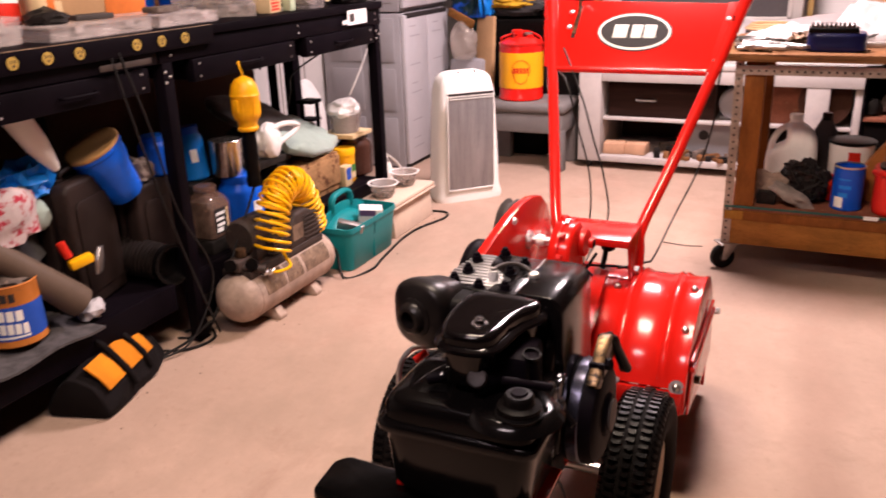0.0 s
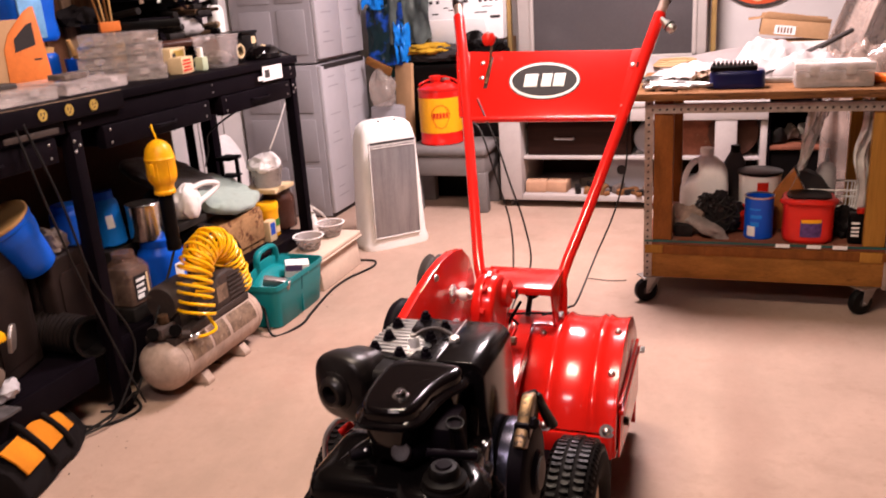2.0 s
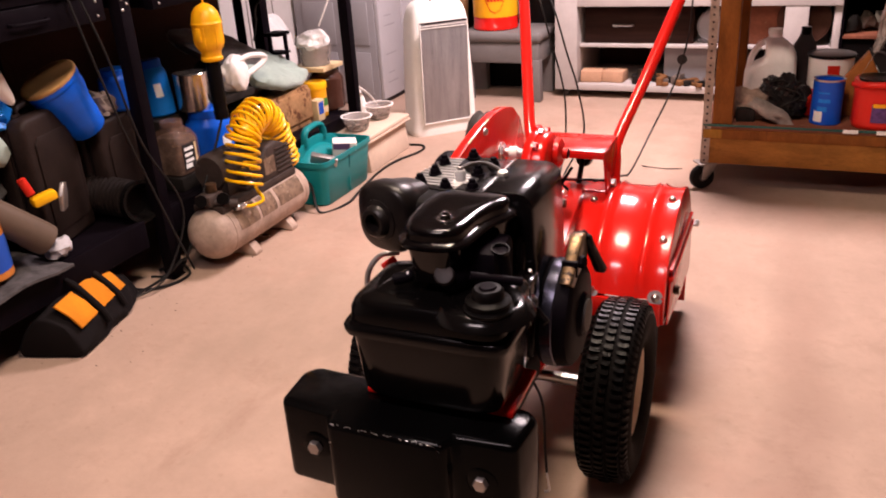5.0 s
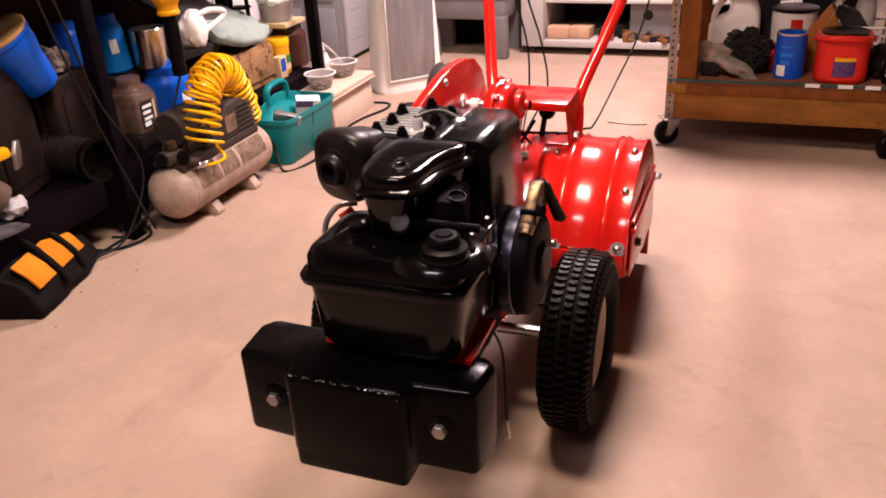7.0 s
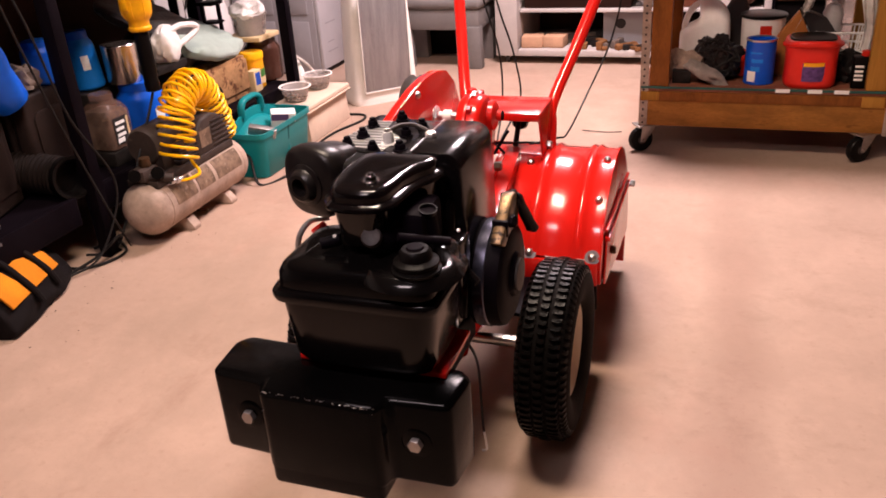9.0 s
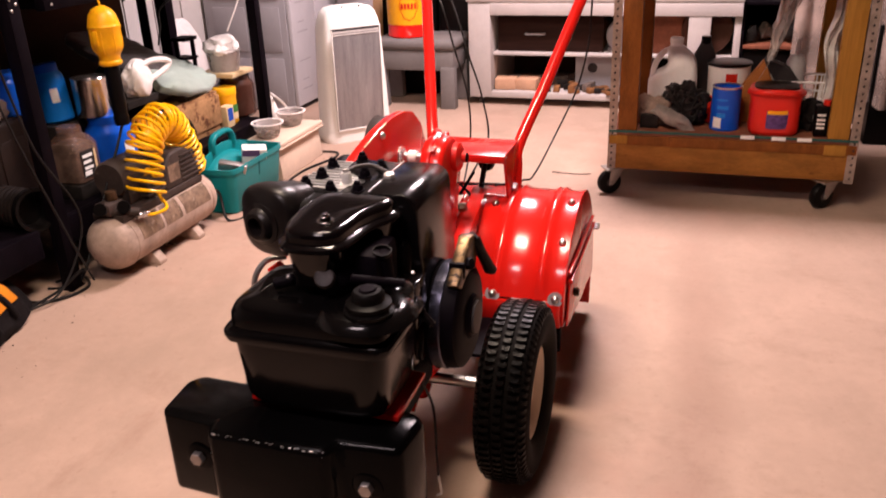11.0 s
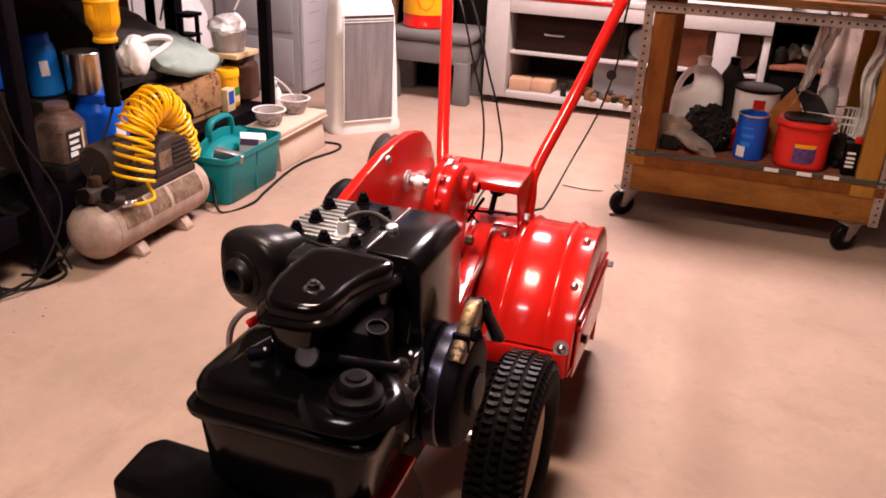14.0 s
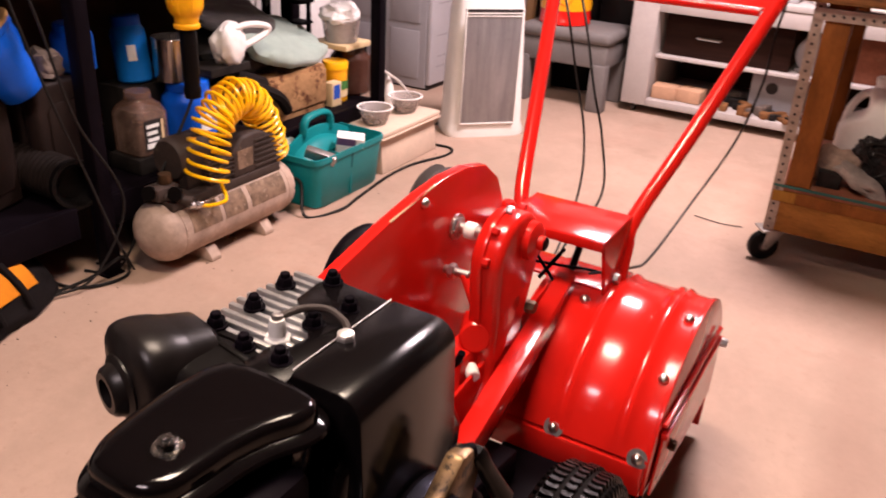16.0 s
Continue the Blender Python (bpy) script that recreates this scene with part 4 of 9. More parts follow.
    part("pull_handle", loft([oval(-0.036 + 0.020 * k, 1.258 + 0.034 * k, 0.662 - 0.074 * k, 0.0090 * w, 0.0115 * w, 3, 20) for k, w in ((0, 0.7), (0.06, 1.0), (0.3, 0.85), (0.75, 0.95), (0.95, 1.05), (1.0, 0.7))]), BLACK_PLASTIC, rc)
    part("starter_bracket", merged(box(-0.10, -0.07, 1.085, 1.13, 0.585, 0.655, 0.004), rod((-0.095, 1.10, 0.64), (-0.045, 1.08, 0.60), 0.006)), BLACK_GLOSS, t)
    # fuel tank
    cx, cy, ax, ay = -0.176, 1.022, 0.112, 0.077
    rings = []
    for z, k, pw in ((0.518, 0.80, 5), (0.520, 0.88, 6), (0.530, 0.92, 7), (0.615, 0.975, 8), (0.618, 1.04, 9), (0.624, 1.06, 9), (0.630, 1.06, 9), (0.635, 1.03, 9), (0.637, 0.985, 8), (0.655, 0.975, 8), (0.664, 0.94, 7), (0.669, 0.88, 6), (0.671, 0.70, 5), (0.672, 0.30, 4)):
        rings.append(oval(cx, cy, z, ax * k, ay * (1 + (k - 1) * 1.3), pw, 56))
    tank = part("fuel_tank", loft(rings), TANK_BLACK, t, "glossy black fuel tank")
    part("tank_bracket", box(-0.286, -0.066, 0.985, 1.10, 0.5005, 0.5095, 0.002), RED, tank, "red bracket under the tank")
    part("filler_neck", lathe([(0.030, -0.006), (0.030, 0.010), (0.027, 0.016), (0, 0.016)], (-0.089, 0.970, 0.663)), BLACK_GLOSS, tank)
    hump = lathe([(0.078, -0.012), (0.072, -0.004), (0.064, 0.0015), (0.055, 0.0040), (0.046, 0.0044), (0.040, 0.0034), (0.034, 0.0030), (0, 0.0030)], segs=48)
    part("filler_dish", moved(hump, Matrix.Translation((-0.104, 0.992, 0.669)) @ Matrix.Diagonal((0.88, 0.84, 1, 1))), TANK_BLACK, tank)
    cap = part("fuel_cap", lathe([(0.031, 0.0), (0.032, 0.004), (0.028, 0.006), (0.0275, 0.009), (0.0295, 0.011), (0.0290, 0.014), (0.024, 0.0165), (0.0215, 0.018), (0.0205, 0.026), (0.017, 0.030), (0, 0.0305)], (-0.089, 0.970, 0.672)), BLACK_PLASTIC, tank)
    part("vent", lathe([(0, 0), (0.0115, 0), (0.010, 0.0025), (0, 0.003)], (-0.089, 0.970, 0.7022)), BLACK_STEEL, cap)
    part("tank_ridge", tube([(-0.258, 0.965, 0.6625), (-0.25, 1.0, 0.6668), (-0.236, 1.05, 0.6685), (-0.215, 1.085, 0.6680)], 0.0055), BLACK_GLOSS, tank)
    # carburettor
    carb = part("carburettor", box(-0.20, -0.095, 1.02, 1.10, 0.66, 0.725, 0.012), BLACK_STEEL, t)
    part("elbow", rod((-0.092, 1.050, 0.665), (-0.096, 1.040, 0.722), 0.0105), BLACK_STEEL, carb)
    part("throat", rod((-0.16, 1.0, 0.69), (-0.12, 1.06, 0.70), 0.022), BLACK_STEEL, carb)
    part("fuel_stub", rod((-0.205, 1.0, 0.69), (-0.23, 0.99, 0.685), 0.008), BLACK_STEEL, carb)
    part("throttle_rod", rod((-0.12, 0.99, 0.705), (-0.06, 1.02, 0.69), 0.006), BLACK_STEEL, carb)
    part("primer_knob", lathe([(0, 0), (0.010, 0), (0.0135, 0.004), (0.0135, 0.010), (0.0118, 0.013), (0.0095, 0.0118), (0, 0.0122)], (-0.154, 0.990, 0.700), m=Vector((0.20, -1, 0.75)).to_track_quat("Z", "Y").to_matrix().to_4x4()), CHARCOAL_MID, carb, "dull grey choke knob")
    part("elbow_mouth", lathe([(0.0105, 0), (0.0120, 0.002), (0.0125, 0.007), (0.0110, 0.007), (0.0090, -0.006), (0, -0.006)], (-0.096, 1.040, 0.719), m=Vector((0.15, -0.2, 1)).to_track_quat("Z", "Y").to_matrix().to_4x4()), BLACK_PLASTIC, carb)
    for p in ((-0.205, 0.985, 0.70), (-0.06, 1.055, 0.69)):
        part("screw", hexnut(p, (0, -0.6, 0.6), 0.0026, 0.003), ZINC, carb)
    # air cleaner
    # plan of the cover: a narrow nose that flares in an S towards the shroud
    plan = [Vector((x, y, 0)) for x, y in ((-0.208, 0.983), (-0.195, 0.974), (-0.160, 0.973), (-0.140, 0.980), (-0.128, 0.997), (-0.124, 1.025), (-0.122, 1.050), (-0.115, 1.078), (-0.104, 1.100), (-0.103, 1.122), (-0.120, 1.136),
                                            (-0.165, 1.140), (-0.205, 1.136), (-0.222, 1.118), (-0.226, 1.085), (-0.225, 1.045), (-0.219, 1.005))]
    plan = [p for p in spline(plan + [plan[0]], 4)[:-1]]
    mid = Vector((-0.165, 1.055, 0))

    def level(z, inset):
        out = []
        for i, p in enumerate(plan):
            d = (plan[(i + 1) % len(plan)] - plan[i - 1]).normalized()
            q = p + Vector((-d.y, d.x, 0)) * inset
            out.append((q.x, q.y, z))
        return out

    cover = [level(0.684, 0.026), level(0.688, 0.016), level(0.715, 0.010), level(0.7375, 0.006), level(0.7395, 0.001), level(0.7410, -0.0030), level(0.7440, -0.0046), level(0.7470, -0.0036), level(0.7492, -0.0002), level(0.7512, 0.0048), level(0.757, 0.0052),
             level(0.7615, 0.0052), level(0.7648, 0.0072), level(0.7668, 0.0105), level(0.7676, 0.0150)]
    for k, z in ((0.75, 0.7680), (0.45, 0.7676), (0.12, 0.7672)):
        cover.append([tuple(mid.lerp(Vector(p), k).to_2d()) + (z,) for p in cover[-1 if k > 0.7 else 13]])
    ac = part("air_cleaner", loft(cover), BLACK_GLOSS, t, "black plastic air cleaner cover")
    part("cover_bolt", merged(lathe([(0, 0), (0.0125, 0), (0.011, 0.002), (0, 0.002)], (-0.163, 1.021, 0.767)), hexnut((-0.163, 1.021, 0.769), (0, 0, 1), 0.0078, 0.006), rod((-0.163, 1.021, 0.773), (-0.163, 1.021, 0.778), 0.004)), OILY_STEEL, ac, "bright steel bolt")
    d = Vector((-0.29, -0.957, 0.0))
    back = Vector((-0.302, 1.070, 0.726)) - d * 0.102
    dm = d.to_track_quat("Z", "Y").to_matrix().to_4x4()
    drum = lathe([(0, 0), (0.034, 0), (0.041, 0.006), (0.046, 0.030), (0.0468, 0.034), (0.050, 0.042), (0.0525, 0.056), (0.0525, 0.068), (0.0505, 0.0745), (0.046, 0.0785), (0.036, 0.0805), (0.033, 0.083), (0, 0.083)], segs=48)
    for v in drum.verts:
        r = math.hypot(v.co.x, v.co.y)
        if r > 1e-5:
            k = (abs(v.co.x / r) ** 3 + abs(v.co.y / r) ** 3) ** (-1 / 3) if r > 0.0335 else 1.0
            v.co.x, v.co.y = v.co.x * k * 0.96, v.co.y * k
    intake = part("intake_drum", moved(drum, Matrix.Translation(back) @ dm), DRUM_BLACK, ac, "scuffed black intake drum")
    part("intake_snout", lathe([(0.031, 0.0), (0.031, 0.003), (0.025, 0.006), (0.0225, 0.013), (0.019, 0.016), (0.0135, 0.016), (0.0120, 0.002), (0, 0.001)], back + d * 0.082, m=dm), DRUM_BLACK, intake)
    part("duct", moved(box(-0.055, 0.05, -0.042, 0.045, -0.042, 0.026, 0.016, 3), pose(-0.242, 1.140, 0.730, 0, 0, -12)), BLACK_PLASTIC, intake)
    part("duct_strap", moved(box(-0.058, 0.052, -0.004, 0.004, -0.030, 0.0285, 0.003, 2), pose(-0.242, 1.155, 0.730, 0, 0, -12)), BLACK_PLASTIC, intake)
    # throttle wire and loop
    part("throttle_wire", tube([(-0.08, 1.10, 0.50), (-0.065, 1.12, 0.44), (-0.055, 1.10, 0.36), (-0.05, 1.09, 0.33)], 0.0022), CABLE, t)
    part("wire_end", tube([(-0.05, 1.09, 0.335), (-0.047, 1.088, 0.318), (-0.046, 1.087, 0.305), (-0.053, 1.086, 0.302)], 0.002), ALU, t)
    part("exhaust_loop", tube([(-0.300, 1.150, 0.648), (-0.328, 1.140, 0.644), (-0.345, 1.130, 0.622), (-0.350, 1.127, 0.590), (-0.345, 1.127, 0.56), (-0.31, 1.14, 0.54)], 0.0045), ALU, t)
    part("clip", rod((-0.322, 1.132, 0.628), (-0.305, 1.145, 0.640), 0.006), RED, t)
    # front counterweight
    body = prism([(-0.402, 0.932), (-0.315, 0.926), (-0.310, 0.900), (-0.136, 0.900), (-0.128, 0.926), (-0.043, 0.928), (-0.034, 1.000), (-0.050, 1.018), (-0.392, 1.030), (-0.410, 1.008)], "z", 0.360, 0.500, 0.011, 3)
    cw = part("counterweight", merged(body, box(-0.3095, -0.1365, 0.9005, 1.02, 0.338, 0.42, 0.010, 3), box(-0.26, -0.12, 1.0, 1.12, 0.40, 0.47, 0.006)), BLACK_TAR, t, "lumpy black-painted steel counterweight")
    for x in (-0.345, -0.092):
        part("recess", lathe([(0.020, 0), (0.022, 0.0015), (0.018, 0.003), (0, 0.003)], (x, 0.9275, 0.434), m=Vector((0, -1, 0)).to_track_quat("Z", "Y").to_matrix().to_4x4()), BLACK_TAR, cw)
        part("bolt", hexnut((x, 0.925, 0.434), (0, -1, 0.05), 0.0108, 0.009), ZINC, cw)
    rnd = random.Random(5)
    wear = []
    for k in range(34):
        x = -0.308 + 0.170 * (k / 33) + 0.004 * rnd.random()
        z = 0.4955 + 0.003 * rnd.random() if k % 4 else 0.40 + 0.09 * rnd.random()
        wear.append(crumpled((x, 0.9010 + (0.001 if k % 4 else 0), z), (0.0008 + 0.0030 * rnd.random() ** 3, 0.0009, 0.0008), 400 + k, 0.6, 6, 1))
    tagged(part("edge_wear", merged(*wear), STEEL, cw, "bare steel nicks along the painted edge"), "bare steel nicks along the painted edge", kind="stuff")
    part("weight_mount", box(-0.27, -0.09, 1.03, 1.20, 0.44, 0.50, 0.004), BLACK_STEEL, t)


tiller()


# ---- the long workbench on the west side ----
FX = -1.63  # front of the bench


def bench_unit(y0, y1, name_label, drawers, ends=2):
    b = thing("workbench", (FX - 0.3, (y0 + y1) / 2, 0), name_label, "workbench", "black steel workbenches")
    back = FX - 0.62
    part("top", box(back, FX + 0.012, y0, y1, 1.012, 1.042, 0.003), BLACK_STEEL, b)
    part("apron", box(FX - 0.02, FX, y0, y1, 0.945, 1.010, 0.003), BLACK_STEEL, b)
    part("back_rail", box(back, back + 0.02, y0, y1, 0.86, 1.010, 0.003), BLACK_STEEL, b)
    for y in (y0 + 0.05, y0 + 0.76, y1 - 0.05):
        for zz in (0.965, 0.992):
            part("rivet", domed((FX, y, zz), (1, 0, 0), 0.004, 0.003), ZINC, b)
    for y in (y0 + 0.03, y1 - 0.03)[:ends]:
        for x in (FX - 0.03, back + 0.03):
            leg = part("leg", merged(box(x - 0.016, x + 0.028, y - 0.022, y - 0.016, 0, 1.01, 0.001), box(x + (0.022 if x > back + 0.1 else -0.022), x + (0.028 if x > back + 0.1 else -0.016), y - 0.022, y + 0.022, 0, 1.01, 0.001),
                                     box(x - 0.03, x + 0.03, y - 0.03, y + 0.03, 0, 0.006, 0.001)), BLACK_STEEL, b)
            if x > back + 0.1:
                for k in range(3):
                    part("bolt", domed((x + 0.028, y - 0.012 + 0.02 * (k % 2), 0.885 + 0.016 * k), (1, 0, 0), 0.005, 0.004), ZINC, leg)
    part("lower_shelf", box(back + 0.02, FX - 0.06, y0, y1, 0.205, 0.225, 0.003), BLACK_STEEL, b)
    part("shelf_rail", box(FX - 0.06, FX - 0.035, y0 + 0.03, y1 - 0.03, 0.135, 0.228, 0.004), BLACK_STEEL, b)
    for a, c in drawers:
        d = part("drawer", merged(box(FX - 0.03, FX + 0.006, a, c, 0.868, 0.942, 0.004), box(FX - 0.42, FX - 0.03, a + 0.02, c - 0.02, 0.872, 0.93, 0.002)), BLACK_STEEL, b, "black steel drawer")
        m = (a + c) / 2
        part("handle", tube([(FX + 0.006, m - 0.06, 0.905), (FX + 0.022, m - 0.05, 0.902), (FX + 0.022, m + 0.05, 0.902), (FX + 0.006, m + 0.06, 0.905)], 0.005, 8, 4), BLACK_STEEL, d)
        for yy in (a + 0.03, c - 0.03):
            part("rivet", domed((FX + 0.006, yy, 0.925), (1, 0, 0), 0.004, 0.003), ZINC, d)
            part("rivet", domed((FX + 0.006, yy, 0.885), (1, 0, 0), 0.004, 0.003), ZINC, d)
    return b


def benches():
    bench_unit(2.06, 3.48, "black steel workbench with shallow drawers, crowded with tins and tools", ((2.20, 2.78), (2.86, 3.40)))
    b = bench_unit(0.45, 2.05, "black steel workbench with a full lower shelf", ((0.55, 1.1), (1.45, 2.0)), 1)
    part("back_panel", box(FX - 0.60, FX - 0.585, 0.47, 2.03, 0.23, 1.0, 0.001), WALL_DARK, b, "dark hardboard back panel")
    # dark upright panels that cover the white wall behind the far bench
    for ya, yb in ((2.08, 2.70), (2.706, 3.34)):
        solid("hardboard_panel", box(FX - 0.635, FX - 0.625, ya, yb, 0.225, 1.0, 0.001), WALL_DARK, "dark brown panel covering the wall behind the shelf", "board", "hardboard panels")
    # outlet strip along the near bench's front edge
    s = thing("power_strip", (FX + 0.01, 1.85, 1.0), "black metal power strip with pale yellow outlets on the bench edge", "power strip")
    part("housing", box(FX + 0.0005, FX + 0.022, 1.30, 2.30, 0.985, 1.043, 0.004), BLACK_STEEL, s)
    part("worn_edge", box(FX + 0.0195, FX + 0.0226, 1.31, 2.29, 1.0415, 1.0442, 0.0008), LABEL_DIRTY, s, "paint worn off the edge")
    for y in (1.43, 1.53, 1.636, 1.741, 1.952, 2.056, 2.159):
        o = part("outlet", lathe([(0, 0), (0.0165, 0), (0.0165, 0.003), (0, 0.003)], (FX + 0.022, y, 1.014), "x", 20), OUTLET, s, "pale yellow round outlet")
        for dy, dz, w, h in ((-0.006, 0.004, 0.0022, 0.0045), (0.006, 0.004, 0.0022, 0.0045), (0, -0.007, 0.0034, 0.003)):
            part("slot", box(FX + 0.0252, FX + 0.0258, y + dy - w, y + dy + w, 1.014 + dz - h, 1.014 + dz + h, 0), INK, o)
    part("label_plate", box(FX + 0.0225, FX + 0.024, 1.80, 2.0, 0.955, 0.972, 0.0005), DUSTY_BLACK, s)
    # paper tag on the far unit
    c = thing("paper_tag", (FX + 0.008, 3.24, 0.995), "white paper tag taped to the bench edge", "tag")
    part("paper", box(FX + 0.0125, FX + 0.014, 3.17, 3.33, 0.962, 1.022, 0), PAPER, c)
    part("barcode", box(FX + 0.0142, FX + 0.0147, 3.185, 3.225, 0.975, 1.008, 0), CHARCOAL, c)
    part("tape", box(FX + 0.0125, FX + 0.0138, 3.13, 3.168, 0.968, 0.985, 0), PAPER, c)


benches()


def jar(name, x, y, z, r, h, body, lid, label, cat, lid_h=0.03, group="", tilt=(0, 0, 0), tag=None):
    """A screw-top jar or jug: shouldered body with a ribbed lid, perhaps a label."""
    t = thing(name, (x, y, z), label, cat, group)
    m = Matrix.Translation((x, y, z)) @ Euler([radians(a) for a in tilt]).to_matrix().to_4x4()
    b = part("body", moved(lathe([(0, 0.0), (r * 0.9, 0.0), (r, r * 0.12), (r, h * 0.70), (r * 0.95, h * 0.78), (r * 0.76, h * 0.86), (r * 0.74, h * 0.90), (0, h * 0.90)], segs=24), m), body, t)
    part("lid", moved(lathe([(0, h), (r * 0.74, h), (r * 0.80, h - 0.004), (r * 0.80, h - lid_h), (0, h - lid_h)], segs=24), m), lid, t)
    if tag:
        part("label", moved(prism([(r * 1.012 * math.cos(a), r * 1.012 * math.sin(a)) for a in [radians(-50 + 7 * i) for i in range(5)]] + [(0, 0)], "z", h * 0.34, h * 0.58, 0), m), tag, t)
    return t


def coil_hose():
    """A springy hose that arches over the compressor."""
    t = thing("air_hose", (-1.52, 2.4, 0.2), "bright yellow coiled air hose looped over the compressor", "hose")
    spine = spline([(-1.492, 2.335, 0.258), (-1.502, 2.362, 0.335), (-1.518, 2.415, 0.425), (-1.53, 2.50, 0.462), (-1.545, 2.60, 0.42), (-1.555, 2.665, 0.32), (-1.56, 2.70, 0.215)], 40)
    n = len(spine)
    turns, R = 27, 0.054
    pts = []
    steps = turns * 16
    for i in range(steps + 1):
        u = i / steps
        # looser turns at the near end
        s = u ** 0.80
        k = s * (n - 1)
        a = min(int(k), n - 2)
        c = spine[a].lerp(spine[a + 1], k - a)
        d = (spine[min(a + 2, n - 1)] - spine[max(a - 1, 0)]).normalized()
        side = d.cross(Vector((1, 0, 0))).normalized()
        other = Vector((1, 0, 0))
        ang = 2 * math.pi * turns * u
        wob = 1.10 - 0.16 * u + 0.06 * math.sin(ang * 0.37) + 0.03 * math.sin(ang * 0.91)
        pts.append(c + R * wob * (math.cos(ang) * side + math.sin(ang) * other))
    pts = spline([Vector((-1.47, 2.27, 0.205)), Vector((-1.448, 2.300, 0.198)), Vector((-1.430, 2.345, 0.205)), pts[0].lerp(Vector((-1.430, 2.345, 0.205)), 0.4), pts[0]], 6)[:-1] + pts
    part("coil", tube(pts, 0.0058, 8, 1), COIL, t)
    part("fitting", merged(rod((-1.478, 2.245, 0.207), (-1.463, 2.29, 0.204), 0.010), hexnut((-1.47, 2.262, 0.207), (0.3, 1, 0), 0.013, 0.014)), STEEL, t)


def compressor():
    t = thing("air_compressor", (-1.55, 2.45, 0), "dusty beige hot-dog air compressor on the floor beside the bench", "air compressor")
    x, z, r = -1.555, 0.122, 0.092
    prof = [(0, 2.135)] + [(r * math.sin(radians(a)), 2.135 + 0.07 * (1 - math.cos(radians(a)))) for a in range(12, 91, 13)] + [(r, 2.21), (r, 2.675)]
    prof += [(r * math.cos(radians(a)), 2.675 + 0.07 * math.sin(radians(a))) for a in range(12, 90, 13)] + [(0, 2.745)]
    tank = part("tank", lathe(prof, (x, 0, z), "y", 40), TANK_PAINT, t, "dusty beige steel tank")
    part("weld_ring", lathe([(r, 0), (r + 0.002, 0.003), (r, 0.006), (r - 0.004, 0.003), (r, 0)], (x, 2.215, z), "y", 40), TANK_PAINT, tank)
    part("weld_ring", lathe([(r, 0), (r + 0.002, 0.003), (r, 0.006), (r - 0.004, 0.003), (r, 0)], (x, 2.665, z), "y", 40), TANK_PAINT, tank)
    for y0, y1 in ((2.245, 2.36), (2.375, 2.47), (2.49, 2.65)):
        pts = [(x + (r + 0.0012) * math.cos(radians(a)), z + (r + 0.0012) * math.sin(radians(a))) for a in range(2, 48, 5)]
        pts += [(x + (r - 0.003) * math.cos(radians(a)), z + (r - 0.003) * math.sin(radians(a))) for a in range(47, 1, -5)]
        part("label", prism(pts, "y", y0, y1, 0), LABEL_DIRTY, tank)
    for y in (2.33, 2.57):
        part("foot", prism([(x - 0.085, 0.0), (x + 0.085, 0.0), (x + 0.085, 0.014), (x + 0.06, 0.045), (x - 0.06, 0.045), (x - 0.085, 0.014)], "y", y - 0.02, y + 0.02, 0.003), TANK_PAINT, t)
    part("drain_valve", merged(rod((x + 0.01, 2.45, 0.035), (x + 0.01, 2.45, 0.012), 0.010), rod((x + 0.01, 2.45, 0.018), (x + 0.05, 2.45, 0.018), 0.005)), RUSTY, t)
    # saddle, ribbed cover and pump
    part("saddle", box(x - 0.06, x + 0.062, 2.20, 2.66, 0.195, 0.222, 0.004), DUSTY_BLACK, t)
    ribs = [prism([(2.45, 0.215), (2.665, 0.215), (2.655, 0.27), (2.62, 0.33), (2.57, 0.35), (2.50, 0.345), (2.455, 0.30)], "x", x - 0.055, x + 0.055, 0.012, 3)]
    for i in range(6):
        zz = 0.232 + i * 0.017
        ribs.append(box(x - 0.058, x + 0.059, 2.55, 2.668 - 0.006 * i, zz, zz + 0.007, 0.002))
    cover = part("cover", ribs[0], DUSTY_BLACK, t, "dusty brown-black ribbed cover")
    for r_ in ribs[1:]:
        part("rib", r_, DUSTY_BLACK, cover)
    part("warning_label", box(x + 0.0552, x + 0.0565, 2.475, 2.54, 0.245, 0.305, 0), LABEL_DIRTY, t)
    part("motor", merged(lathe([(0, 0), (0.058, 0), (0.066, 0.012), (0.068, 0.13), (0.060, 0.145), (0, 0.148)], (x - 0.045, 2.29, 0.305), "y"), box(x - 0.10, x + 0.02, 2.30, 2.42, 0.22, 0.30, 0.01)), DUSTY_BLACK, t)
    part("pump_head", merged(box(x - 0.02, x + 0.05, 2.36, 2.46, 0.222, 0.30, 0.008), *[box(x - 0.024, x + 0.054, 2.355, 2.465, 0.235 + 0.013 * i, 0.240 + 0.013 * i, 0.001, 1) for i in range(5)]), DUSTY_BLACK, t)
    man = part("manifold", merged(rod((x + 0.0, 2.20, 0.236), (x + 0.09, 2.25, 0.222), 0.014), box(x - 0.03, x + 0.03, 2.18, 2.26, 0.222, 0.262, 0.006)), DUSTY_BLACK, t)
    for px, py in ((x - 0.005, 2.185), (x + 0.055, 2.225)):
        part("gauge", lathe([(0, 0), (0.019, 0), (0.021, 0.004), (0.021, 0.018), (0, 0.018)], (px, py, 0.245), m=Vector((0.45, -1, 0.35)).to_track_quat("Z", "Y").to_matrix().to_4x4()), BLACK_PLASTIC, man)
    part("regulator_knob", lathe([(0, 0), (0.018, 0), (0.020, 0.005), (0.018, 0.03), (0, 0.032)], (x + 0.0, 2.235, 0.262)), RUSTY, man, "brown regulator knob")


